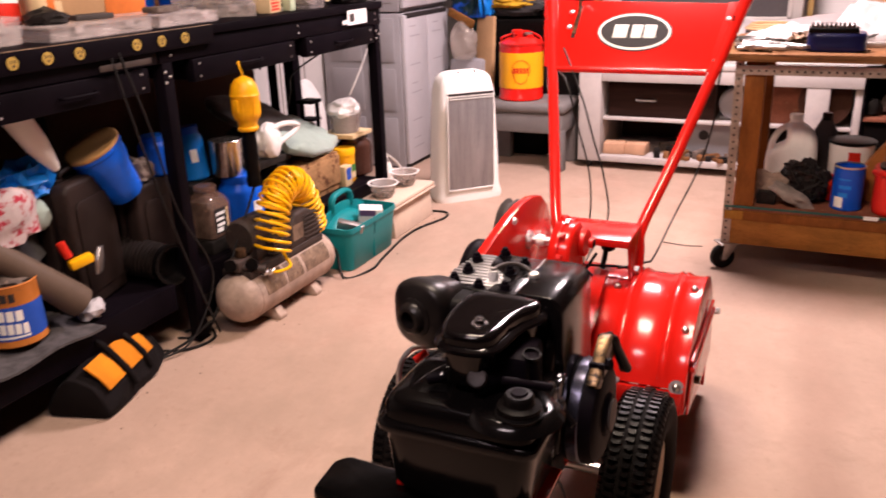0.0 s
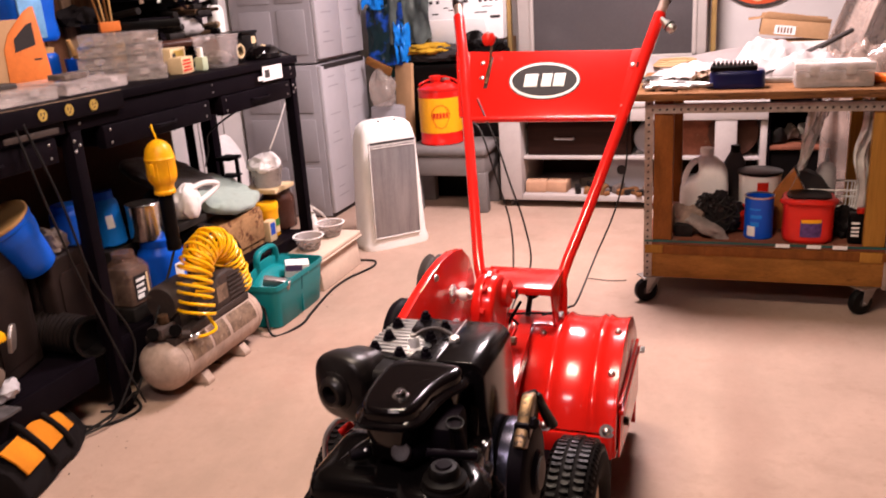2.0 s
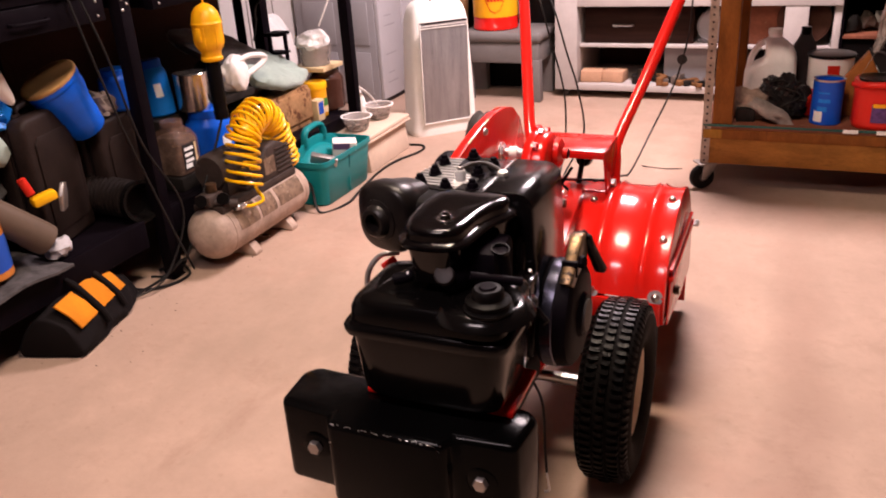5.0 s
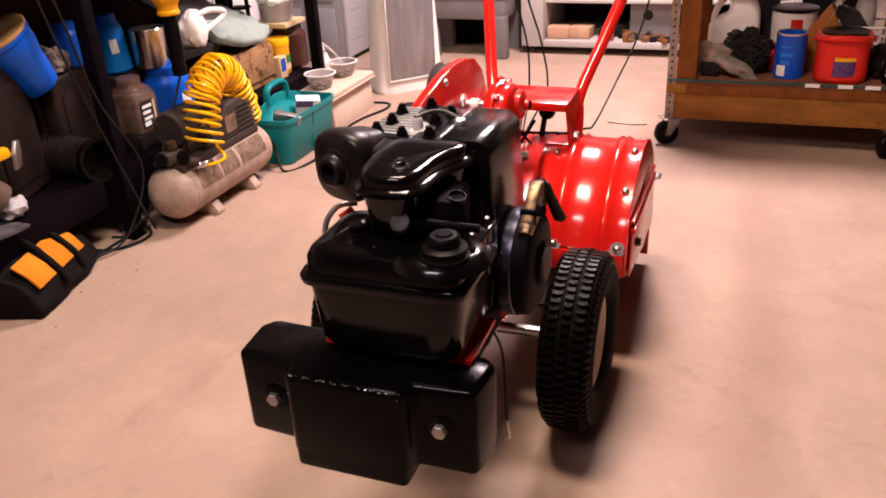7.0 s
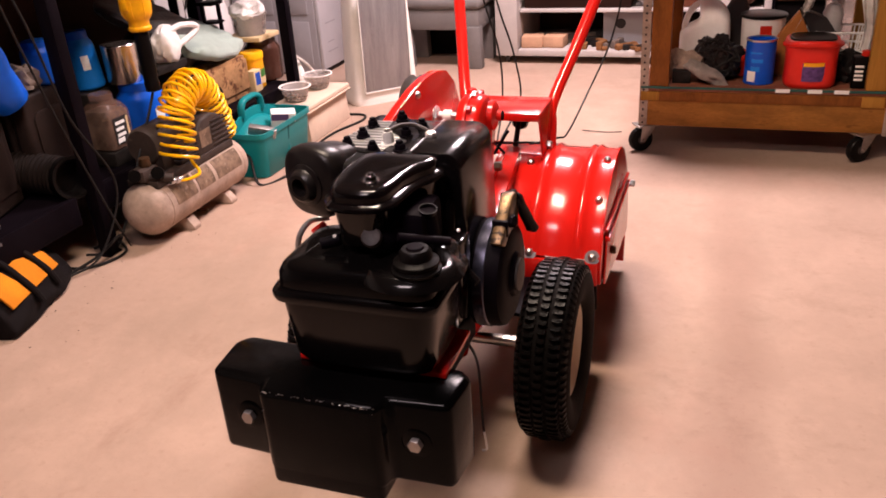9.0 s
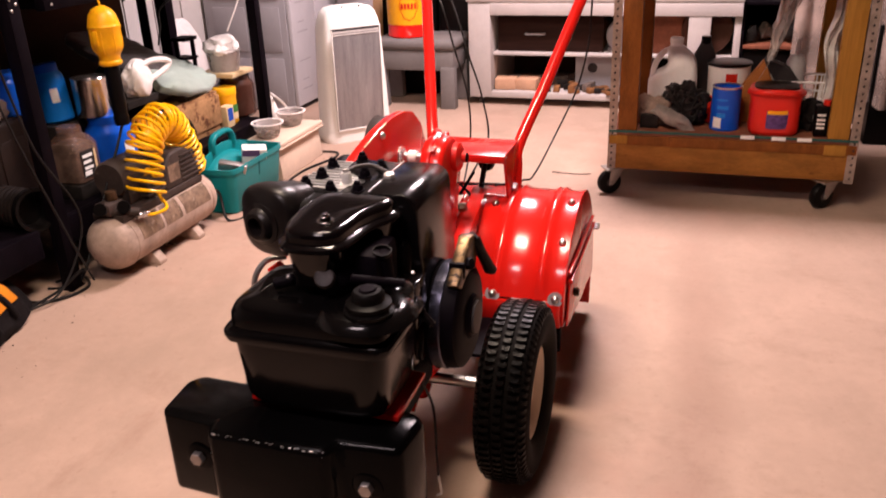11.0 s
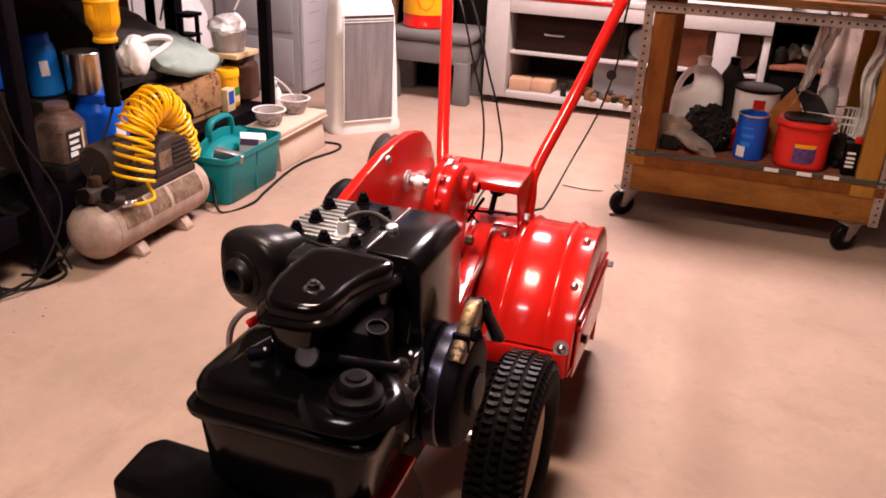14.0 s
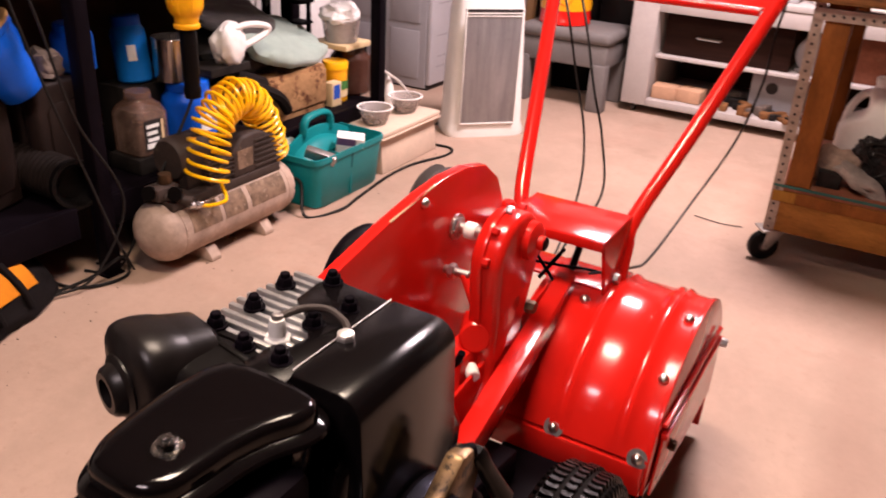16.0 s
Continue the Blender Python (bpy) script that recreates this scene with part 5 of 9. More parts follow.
def tote():
    t = thing("tote_caddy", (-1.57, 3.0, 0), "teal plastic tool caddy with a centre handle, half full", "tool caddy")
    x0, x1, y0, y1, h = -1.70, -1.445, 2.79, 3.215, 0.19
    cx, cy = (x0 + x1) / 2, (y0 + y1) / 2
    ax, ay = (x1 - x0) / 2, (y1 - y0) / 2
    outer = [oval(cx, cy, 0.0, ax * 0.80, ay * 0.86, 9, 64), oval(cx, cy, 0.006, ax * 0.84, ay * 0.89, 9, 64), oval(cx, cy, h - 0.022, ax * 0.96, ay * 0.965, 10, 64), oval(cx, cy, h - 0.020, ax * 1.0, ay * 1.0, 10, 64), oval(cx, cy, h, ax * 1.0, ay * 1.0, 10, 64), oval(cx, cy, h, ax * 0.95, ay * 0.965, 10, 64), oval(cx, cy, 0.012, ax * 0.81, ay * 0.87, 9, 64)]
    body = part("body", loft(outer), TEAL, t)
    arch = [(y0 + 0.02, 0.012), (y0 + 0.02, 0.185)] + [(cy - 0.20 + 0.40 * k / 10, 0.185 + 0.055 * math.sin(math.pi * k / 10)) for k in range(1, 10)] + [(y1 - 0.02, 0.185), (y1 - 0.02, 0.012)]
    part("divider", prism(arch, "x", cx - 0.045, cx - 0.036, 0.003), TEAL, body)
    part("cross_divider", box(cx - 0.036, x1 - 0.012, cy - 0.004, cy + 0.004, 0.01, 0.155, 0.002), TEAL, body)
    # groove shade put in as a darker strip
    part("front_groove", prism([(x1 - 0.030, 0.006), (x1 - 0.0215, 0.006), (x1 - 0.0045, 0.168), (x1 - 0.014, 0.168)], "y", cy - 0.007, cy + 0.007, 0.002), SHADED_TEAL, body, "darker teal strip drawn as the groove's shade between the two bins")
    hand = tube([(cx - 0.04, cy - 0.075, 0.215), (cx - 0.04, cy - 0.074, 0.255), (cx - 0.04, cy - 0.055, 0.276), (cx - 0.04, cy - 0.02, 0.282), (cx - 0.04, cy + 0.025, 0.283), (cx - 0.04, cy + 0.062, 0.272), (cx - 0.04, cy + 0.076, 0.245), (cx - 0.04, cy + 0.078, 0.215)], 0.012, 12)
    part("handle", moved(hand, Matrix.Translation((cx - 0.04, 0, 0)) @ Matrix.Diagonal((1.35, 1, 1, 1)) @ Matrix.Translation((0.04 - cx, 0, 0))), TEAL, body)
    part("saddle", sheet(14, 20, lambda u, v: (cx - 0.10 + 0.12 * u, y0 + 0.03 + (y1 - y0 - 0.06) * v, 0.118 + 0.085 * math.sin(math.pi * v) ** 0.7 * (1 - 0.55 * (2 * u - 1) ** 2)), 0.004), TEAL, body, "humped teal saddle under the handle")
    # what lies in the caddy
    c = thing("boxed_part", (-1.52, 3.05, 0.12), "white and purple boxed spare part standing in the caddy", "box")
    part("carton", moved(box(-0.05, 0.05, -0.025, 0.025, 0, 0.09, 0.002), pose(-1.515, 3.065, 0.125, 14, 6, 35)), PAPER, c)
    part("print", moved(box(-0.05, 0.02, -0.0262, -0.0255, 0.06, 0.088, 0), pose(-1.515, 3.065, 0.125, 14, 6, 35)), mat("purple_print", (0.16, 0.10, 0.22), 0.4), c)
    solid("door_latch", moved(box(-0.055, 0.055, -0.018, 0.018, 0, 0.035, 0.004), pose(-1.50, 2.875, 0.165, 8, 15, 25)), ZINC, "bare metal latch lying in the caddy", "latch")
    solid("rag", crumpled((-1.67, 2.88, 0.17), (0.035, 0.07, 0.04), 3), TOWEL, "grey rag stuffed in the caddy", "rag")
    solid("tool_pile", crumpled((-1.53, 2.93, 0.07), (0.055, 0.09, 0.06), 9), DARK_SCRAP, "dark small tools heaped in the caddy", "tools", kind="stuff")
    solid("tool_pile", crumpled((-1.53, 3.12, 0.07), (0.055, 0.06, 0.05), 12), DARK_SCRAP, "dark small tools heaped in the caddy", "tools", kind="stuff")


def step_box():
    t = thing("step_stool", (-1.6, 3.45, 0), "cream plastic step stool with two bowls of hardware on it", "step stool")
    part("body", merged(prism([(-1.76, 0.0), (-1.485, 0.0), (-1.50, 0.15), (-1.75, 0.15)], "y", 3.25, 3.66, 0.006)), CREAM, t)
    part("tread", box(-1.77, -1.478, 3.235, 3.668, 0.15, 0.172, 0.006, 3), CREAM, t)
    part("lip", box(-1.774, -1.474, 3.231, 3.672, 0.142, 0.150, 0.003), CREAM, t)
    for y, lab in ((3.335, "clear plastic bowl of mixed screws"), (3.555, "cloudy plastic bowl of small hardware")):
        b = thing("bowl", (-1.585, y, 0.173), lab, "bowl", "hardware bowls")
        part("dish", lathe([(0, 0), (0.042, 0), (0.046, 0.004), (0.066, 0.062), (0.071, 0.064), (0.071, 0.067), (0.063, 0.067), (0.043, 0.006), (0, 0.005)], (-1.585, y, 0.173)), CLEAR_DIRTY, b)
        part("hardware", crumpled((-1.585, y, 0.200), (0.050, 0.050, 0.022), y, 0.4, 7), SCRAP, b, "small screws and fittings")
        part("rim", lathe([(0.0660, 0.0625), (0.0725, 0.0650), (0.0725, 0.0685), (0.0660, 0.0685), (0.0660, 0.0625)], (-1.585, y, 0.173), segs=36), MILKY, b, "milky plastic rim")
    g = thing("glue_bottle", (-1.715, 3.47, 0.173), "small white glue bottle with a cone nozzle", "bottle")
    part("bottle", lathe([(0, 0), (0.026, 0), (0.028, 0.004), (0.026, 0.06), (0.012, 0.10), (0, 0.10)], (-1.715, 3.62, 0.173)), WHITE_PLASTIC, g)
    part("nozzle", lathe([(0.010, 0), (0.004, 0.03), (0, 0.03)], (-1.715, 3.62, 0.272)), WHITE_PLASTIC, g)


def tool_bag():
    t = thing("tool_bag", (-1.62, 1.77, 0), "black canvas tool bag with orange top panels, lying on the floor", "tool bag")
    d = Vector((-0.30, 0.95, 0)).normalized()  # along the bag
    n = Vector((d.y, -d.x, 0))
    m = Matrix(((n.x, d.x, 0, -1.690), (n.y, d.y, 0, 1.720), (0, 0, 0.76, 0), (0, 0, 0, 1)))
    prof = [(-0.10, 0.005), (0.09, 0.0), (0.112, 0.015), (0.110, 0.05), (0.094, 0.10), (0.064, 0.15), (0.022, 0.192), (-0.012, 0.197), (-0.06, 0.15), (-0.11, 0.05)]
    rings = []
    for k in range(13):
        u = -1 + 2 * k / 12
        s = 1 - 0.30 * max(0.0, u) ** 2.5 - 0.14 * max(0.0, -u) ** 3
        rings.append([(px * s + 0.004 * math.sin(5 * k + 3 * i), u * 0.20, pz * (s - 0.05 * math.sin(2.1 * k) ** 2)) for i, (px, pz) in enumerate(prof)])
    body = loft(rings)
    rounded(body, 0.008, 2, 25)
    bmesh.ops.subdivide_edges(body, edges=[e for e in body.edges if e.calc_length() > 0.025], cuts=3, use_grid_fill=True)
    bmesh.ops.triangulate(body, faces=[f for f in body.faces if len(f.verts) > 4])
    for v in body.verts:
        p = v.co * 16
        low = min(1.0, v.co.z / 0.02) if v.co.z > 0 else 0.0
        v.co += low * Vector((0.010 * noise.noise(p), 0.006 * noise.noise(p + Vector((3, 1, 7))), 0.006 * noise.noise(p * 1.4 + Vector((9, 4, 2))) - 0.003))
    part("body", moved(body, m), BAG_CLOTH, t)
    for a, b in ((-0.170, -0.075), (-0.045, 0.035), (0.062, 0.105)):
        pan = [(0.094, 0.104), (0.066, 0.152), (0.026, 0.194), (0.020, 0.190), (0.060, 0.147), (0.088, 0.100)]
        part("panel", moved(prism([(p[0] + 0.001, p[1] + 0.004) for p in pan], "y", a, b, 0.001), m), BAG_ORANGE, t, "orange canvas panel")
    part("strap", moved(tube([(0.115, -0.06, 0.06), (0.098, -0.06, 0.11), (0.070, -0.06, 0.158), (0.02, -0.058, 0.225), (-0.04, -0.05, 0.235), (-0.09, -0.04, 0.13)], 0.010, 8), m), BAG_CLOTH, t)
    part("strap", moved(tube([(0.112, 0.048, 0.06), (0.096, 0.048, 0.11), (0.068, 0.048, 0.156), (0.02, 0.046, 0.215), (-0.04, 0.05, 0.22), (-0.09, 0.05, 0.13)], 0.010, 8), m), BAG_CLOTH, t)


def work_light():
    t = thing("work_light", (-1.60, 2.41, 0.9), "yellow hand work light hanging from a drawer handle", "work light")
    c = (-1.595, 2.405, 0)
    guard = part("guard", lathe([(0, 0.862), (0.012, 0.860), (0.030, 0.850), (0.043, 0.832), (0.049, 0.808), (0.050, 0.800), (0.052, 0.798), (0.052, 0.794), (0.050, 0.791), (0.051, 0.745), (0.049, 0.728), (0.040, 0.712), (0.034, 0.703), (0.033, 0.688), (0.037, 0.684), (0.037, 0.676), (0.033, 0.672), (0, 0.672)], c, segs=40), YELLOW_WORN, t, "scuffed yellow plastic lamp guard")
    for sy in (-1, 1):
        part("clip", box(c[0] - 0.010, c[0] + 0.010, c[1] + sy * 0.050 - 0.005, c[1] + sy * 0.050 + 0.005, 0.742, 0.786, 0.003), YELLOW_WORN, guard)
    for k in range(8):
        a = 2 * math.pi * (k + 0.5) / 8
        part("rib", tube([(c[0] + r * math.cos(a), c[1] + r * math.sin(a), z) for r, z in ((0.0500, 0.788), (0.0508, 0.75), (0.0485, 0.728), (0.040, 0.7125))], 0.0018, 6, 3), YELLOW_WORN, guard)
    part("hook", tube([(c[0], c[1], 0.858), (c[0], c[1] - 0.003, 0.876), (c[0] - 0.004, c[1] - 0.006, 0.892), (c[0] - 0.012, c[1] + 0.002, 0.908), (c[0] - 0.020, c[1] + 0.006, 0.902)], 0.0032), YELLOW, t)
    part("handle", lathe([(0, 0.672), (0.022, 0.672), (0.025, 0.66), (0.025, 0.54), (0.023, 0.505), (0.026, 0.50), (0.024, 0.472), (0.010, 0.468), (0, 0.468)], c), BLACK_PLASTIC, t, "black rubber handle")
    part("cord", tube([(c[0], c[1], 0.475), (-1.60, 2.36, 0.40), (-1.61, 2.28, 0.28), (-1.62, 2.18, 0.12), (-1.64, 2.10, 0.012), (-1.72, 2.05, 0.006)], 0.0045), CABLE, t)


def lower_shelf_things():
    z = 0.226
    jar("jug", -1.925, 2.478, 0.4515, 0.055, 0.205, BLUE_PALE, BLUE, "blue plastic jug with a white label", "jug", 0.03, "blue jugs", (0, -6, 0), INK_WHITE)
    jar("jug", -1.80, 2.575, z, 0.086, 0.235, BLUE, BLUE, "blue plastic tub with a blue lid", "jug", 0.03, "blue jugs", (0, 0, 30), INK_WHITE)
    jar("jug", -1.855, 2.215, 0.545, 0.058, 0.135, BLUE, BLUE, "short blue plastic tub on a black case", "jug", 0.02, "blue jugs")
    sj = thing("hardware_jar", (-1.79, 2.365, 0.276), "square clear jar full of brown hardware with a printed label", "jar")
    jc, jz = (-1.79, 2.365), 0.276
    part("jar", loft([oval(jc[0], jc[1], jz + h, 0.061 * k, 0.061 * k, pw, 40) for h, k, pw in ((0.0, 0.92, 7), (0.006, 1.0, 8), (0.125, 1.0, 8), (0.150, 0.84, 5), (0.165, 0.62, 2.5), (0.172, 0.60, 2.2))]), AMBER_JAR, sj)
    part("contents", loft([oval(jc[0], jc[1], jz + h, 0.057 * k, 0.057 * k, 8, 40) for h, k in ((0.003, 0.95), (0.118, 1.0), (0.135, 0.8))]), SCRAP, sj, "brown nuts and screws")
    part("lid", lathe([(0, 0.190), (0.038, 0.190), (0.040, 0.187), (0.040, 0.172), (0, 0.172)], (jc[0], jc[1], jz)), AMBER_JAR, sj)
    part("label", box(-1.7285, -1.7275, 2.326, 2.398, jz + 0.018, jz + 0.112, 0), INK, sj)
    for q, (u0, u1) in enumerate(((0.006, 0.040), (0.010, 0.052), (0.008, 0.048), (0.008, 0.056))):
        part("mark", box(-1.7273, -1.7268, 2.326 + u0, 2.326 + u1, jz + 0.024 + 0.021 * q, jz + (0.040 if q == 0 else 0.035) + 0.021 * q, 0), PAPER, sj)
    part("stripe", box(-1.7273, -1.7268, 2.390, 2.399, jz + 0.022, jz + 0.108, 0), SIGN_CREAM, sj)
    solid("flat_box", box(-1.862, -1.722, 2.292, 2.440, z, 0.2755, 0.004), DARK_SCRAP, "dark flat box under the hardware jar", "box")
    solid("storage_block", box(-2.0, -1.868, 2.39, 2.545, z, 0.451, 0.005), DARK_SCRAP, "dark box under the blue jug", "box")
    t = thing("steel_can", (-1.82, 2.545, 0.462), "bare shiny steel can standing on a blue tub", "can")
    part("body", lathe([(0, 0), (0.060, 0), (0.062, 0.004), (0.062, 0.130), (0.064, 0.134), (0.062, 0.137), (0.058, 0.135), (0.058, 0.006), (0, 0.006)], (-1.82, 2.545, 0.462), segs=40), CAN_STEEL, t)
    # mask box, cloths and carrier bag
    w = thing("wooden_box", (-1.86, 3.08, z), "old stained wooden box with folded cloths on it", "box")
    part("body", box(-1.98, -1.76, 2.92, 3.24, z, 0.40, 0.004), OLD_BOX, w)
    part("front_board", box(-1.76, -1.752, 2.92, 3.24, z + 0.03, 0.385, 0.002), OLD_BOX, w)

    def pad(ax, ay, h, m, seed, wrinkle=1.0):
        bm = loft([oval(0, 0, zz * h, ax * k, ay * k, 3.2, 64) for zz, k in ((0.0, 0.90), (0.12, 0.97), (0.35, 1.0), (0.65, 1.0), (0.85, 0.96), (0.95, 0.88), (1.0, 0.74), (1.02, 0.5), (1.02, 0.2))])
        for v in bm.verts:
            p = v.co * 9 + Vector((seed, seed, 0))
            v.co += Vector((0.010 * noise.noise(p), 0.012 * noise.noise(p + Vector((5, 2, 1))), wrinkle * (0.008 * noise.noise(p * 0.8) + 0.003 * math.sin(v.co.x * 90) + 0.004 * noise.noise(p * 2.6))))
        return moved(bm, m)

    solid("seat_pad", pad(0.14, 0.25, 0.045, pose(-1.965, 2.90, 0.598, -12, 27, 4), 2.0), STRIPED_CLOTH, "dark grey quilted pad lying aslant on boxes", "pad")
    solid("towel", pad(0.135, 0.245, 0.055, pose(-1.875, 3.10, 0.470, -9, 30, 6), 6.0, 1.7), TOWEL, "pale grey-green folded towel on a wooden box", "towel")
    solid("dark_cloth", crumpled((-1.95, 2.92, 0.47), (0.12, 0.22, 0.11), 31), DARK_CLOTH, "dark cloths bundled on the shelf", "cloth")
    bag = thing("carrier_bag", (-1.78, 2.72, 0.42), "crumpled white plastic carrier bag with its handle up", "bag")
    part("bag", crumpled((-1.765, 2.735, 0.545), (0.050, 0.065, 0.075), 5, 0.22, 2.2, 4), CARRIER, bag)
    part("handle", tube([(-1.745, 2.73, 0.600), (-1.73, 2.80, 0.612), (-1.718, 2.875, 0.598), (-1.722, 2.87, 0.575), (-1.735, 2.80, 0.548), (-1.75, 2.74, 0.53)], 0.011, 8), CARRIER, bag)
    solid("bag_support", box(-1.85, -1.73, 2.615, 2.80, 0.4625, 0.490, 0.004), DARK_SCRAP, "dark flat case under the carrier bag", "case")
    hb = thing("rubber_hose", (-1.78, 2.75, 0.3), "dark rubber hose bundled by the box", "hose")
    part("loop", tube([(-1.74, 2.69, 0.36), (-1.75, 2.74, 0.40), (-1.75, 2.85, 0.38), (-1.74, 2.95, 0.33), (-1.75, 3.0, 0.27)], 0.022), RUBBER_WORN, hb)
    part("loop", tube([(-1.82, 2.70, 0.39), (-1.79, 2.78, 0.42), (-1.77, 2.9, 0.38)], 0.03), RUBBER_WORN, hb)
    y = thing("yellow_tub", (-1.83, 3.40, z), "yellow plastic tub with green and white label bands", "tub")
    part("body", lathe([(0, 0), (0.046, 0), (0.049, 0.004), (0.049, 0.13), (0, 0.13)], (-1.80, 3.36, z)), YELLOW_PAINT, y)
    part("band", lathe([(0.0495, 0.05), (0.0502, 0.05), (0.0502, 0.085), (0.0495, 0.085)], (-1.80, 3.36, z)), GREEN, y)
    part("band", lathe([(0.0495, 0.02), (0.0500, 0.02), (0.0500, 0.048), (0.0495, 0.048)], (-1.80, 3.36, z)), SIGN_CREAM, y)
    part("lid", lathe([(0, 0.16), (0.050, 0.16), (0.053, 0.155), (0.053, 0.13), (0, 0.13)], (-1.80, 3.36, z)), YELLOW, y)
    s = thing("small_carton", (-1.755, 3.285, z), "small pale carton with a blue panel", "carton")
    part("carton", box(-1.775, -1.735, 3.255, 3.315, z, z + 0.095, 0.002), SIGN_CREAM, s)
    part("print", box(-1.735, -1.7342, 3.265, 3.305, z + 0.03, z + 0.085, 0), INK_BLUE, s)
    jar("brown_jar", -1.83, 3.505, z, 0.086, 0.20, JAR_BROWN, JAR_BROWN, "dark brown plastic jar with a wide lid", "jar", 0.04)
    b = thing("clear_tub", (-1.82, 3.42, 0.43), "clear plastic tub with a white bag in it on the jars", "tub")
    part("board", box(-1.93, -1.745, 3.36, 3.54, 0.427, 0.447, 0.002), SIGN_CREAM, b)
    part("tub", lathe([(0, 0.0), (0.066, 0.0), (0.078, 0.085), (0.081, 0.088), (0.076, 0.09), (0.064, 0.006), (0, 0.006)], (-1.83, 3.44, 0.448)), CLEAR_DIRTY, b)
    part("contents", crumpled((-1.83, 3.44, 0.485), (0.062, 0.062, 0.035), 41, 0.3, 5), SCRAP, b)
    part("bag", crumpled((-1.83, 3.43, 0.555), (0.066, 0.080, 0.055), 14, 0.28, 2.6, 4), CARRIER, b)
    # white bottle and sundries behind
    solid("white_sack", crumpled((-2.31, 3.83, 0.29), (0.08, 0.155, 0.33), 7, 0.18, 2.4, 4), CARRIER, "white plastic sack standing on the floor behind the bench", "sack")
    solid("shelf_riser", box(-2.18, -1.985, 2.75, 3.45, z, 0.398, 0.004), PLY, "plywood riser box at the back of the shelf", "box")
    solid("black_bracket", merged(box(-1.98, -1.90, 3.27, 3.36, 0.60, 0.615, 0.002), box(-1.97, -1.955, 3.28, 3.295, 0.449, 0.60, 0.002), box(-1.925, -1.91, 3.335, 3.35, 0.449, 0.60, 0.002), box(-1.98, -1.90, 3.28, 3.35, 0.52, 0.53, 0.002)), BLACK_STEEL, "small black wire stand behind the tub", "stand")
    solid("extension_cable", merged(tube([(-1.66, 3.02, 0.87), (-1.80, 3.0, 0.78), (-1.84, 3.03, 0.70), (-1.9, 3.08, 0.62)], 0.004), tube([(-1.72, 2.7, 0.86), (-1.80, 2.78, 0.83), (-1.82, 2.86, 0.85), (-1.75, 2.9, 0.87)], 0.004)), CABLE, "black cord dangling under the bench top", "cable")
    solid("extension_cable", tube([(-1.73, 3.55, 0.86), (-1.76, 3.50, 0.74), (-1.80, 3.45, 0.62)], 0.004), WHITE_PLASTIC, "pale cord hanging under the bench", "cable")
    solid("extension_cable", tube([(-1.68, 3.52, 0.34), (-1.70, 3.70, 0.24), (-1.72, 3.86, 0.10), (-1.74, 3.92, 0.02)], 0.006), WHITE_PLASTIC, "pale cord trailing from the shelf to the floor", "cable")
    # near unit: cases, tub, carpet, paint tin
    for cx, cy, turn, hw, h in ((-1.845, 1.835, 16, 0.128, 0.405), (-1.865, 2.135, 8, 0.115, 0.318)):
        c = thing("power_tool_case", (cx, cy, z), "black plastic power tool case standing on edge", "tool case", "tool cases")
        m = pose(cx, cy, z, 0, 0, turn)
        part("shell", moved(prism([(-hw, 0.0), (hw, 0.0), (hw, h - 0.035), (hw - 0.03, h), (-hw + 0.02, h), (-hw, h - 0.025)], "x", -0.060, -0.003, 0.014, 3), m), CASE_PLASTIC, c)
        part("shell", moved(prism([(-hw, 0.0), (hw, 0.0), (hw, h - 0.035), (hw - 0.03, h), (-hw + 0.02, h), (-hw, h - 0.025)], "x", 0.003, 0.060, 0.014, 3), m), CASE_PLASTIC, c)
        part("seam", moved(box(-0.0025, 0.0025, -hw + 0.005, hw - 0.005, 0.004, h - 0.006, 0.001), m), CASE_PLASTIC, c)
        part("raised_panel", moved(prism([(-hw + 0.035, 0.05), (hw - 0.035, 0.05), (hw - 0.035, h - 0.09), (hw - 0.06, h - 0.06), (-hw + 0.05, h - 0.06), (-hw + 0.035, h - 0.08)], "x", 0.0605, 0.0655, 0.003), m), CASE_PLASTIC, c)
        for k in range(2):
            part("latch", moved(box(-0.012, 0.012, -hw + 0.04 + k * (2 * hw - 0.11), -hw + 0.07 + k * (2 * hw - 0.11), h - 0.001, h + 0.006, 0.002), m), CASE_PLASTIC, c)
        part("handle", moved(tube([(0, -0.05, h - 0.003), (0, -0.045, h + 0.020), (0, 0.045, h + 0.020), (0, 0.05, h - 0.003)], 0.009), m), CASE_PLASTIC, c)
    d = thing("round_tub", (-1.83, 1.86, 0.6), "blue round tub with a tan lid lying tipped on the cases", "tub")
    ax = Vector((-0.10, -0.46, 0.88)).normalized()
    m = Matrix.Translation(Vector((-1.828, 1.920, 0.709)) - ax * 0.205) @ ax.to_track_quat("Z", "Y").to_matrix().to_4x4() @ Matrix.Diagonal((0.90, 0.90, 1, 1))
    part("body", moved(lathe([(0, 0), (0.058, 0), (0.064, 0.006), (0.072, 0.05), (0.078, 0.10), (0.090, 0.135), (0.094, 0.15), (0.094, 0.178), (0.100, 0.182), (0.100, 0.196), (0, 0.196)], segs=36), m), BLUE, d)
    part("lid", moved(lathe([(0.099, 0.194), (0.1015, 0.197), (0.1015, 0.203), (0.099, 0.2055), (0.095, 0.2062), (0.090, 0.2058), (0, 0.2062)], segs=36), m), TAN_LID, d, "tan plastic lid")
    solid("grey_ball_joint", crumpled((-1.84, 2.105, 0.586), (0.05, 0.045, 0.045), 8, 0.5, 4), SCRAP, "dusty metal fitting on a tool case", "fitting")
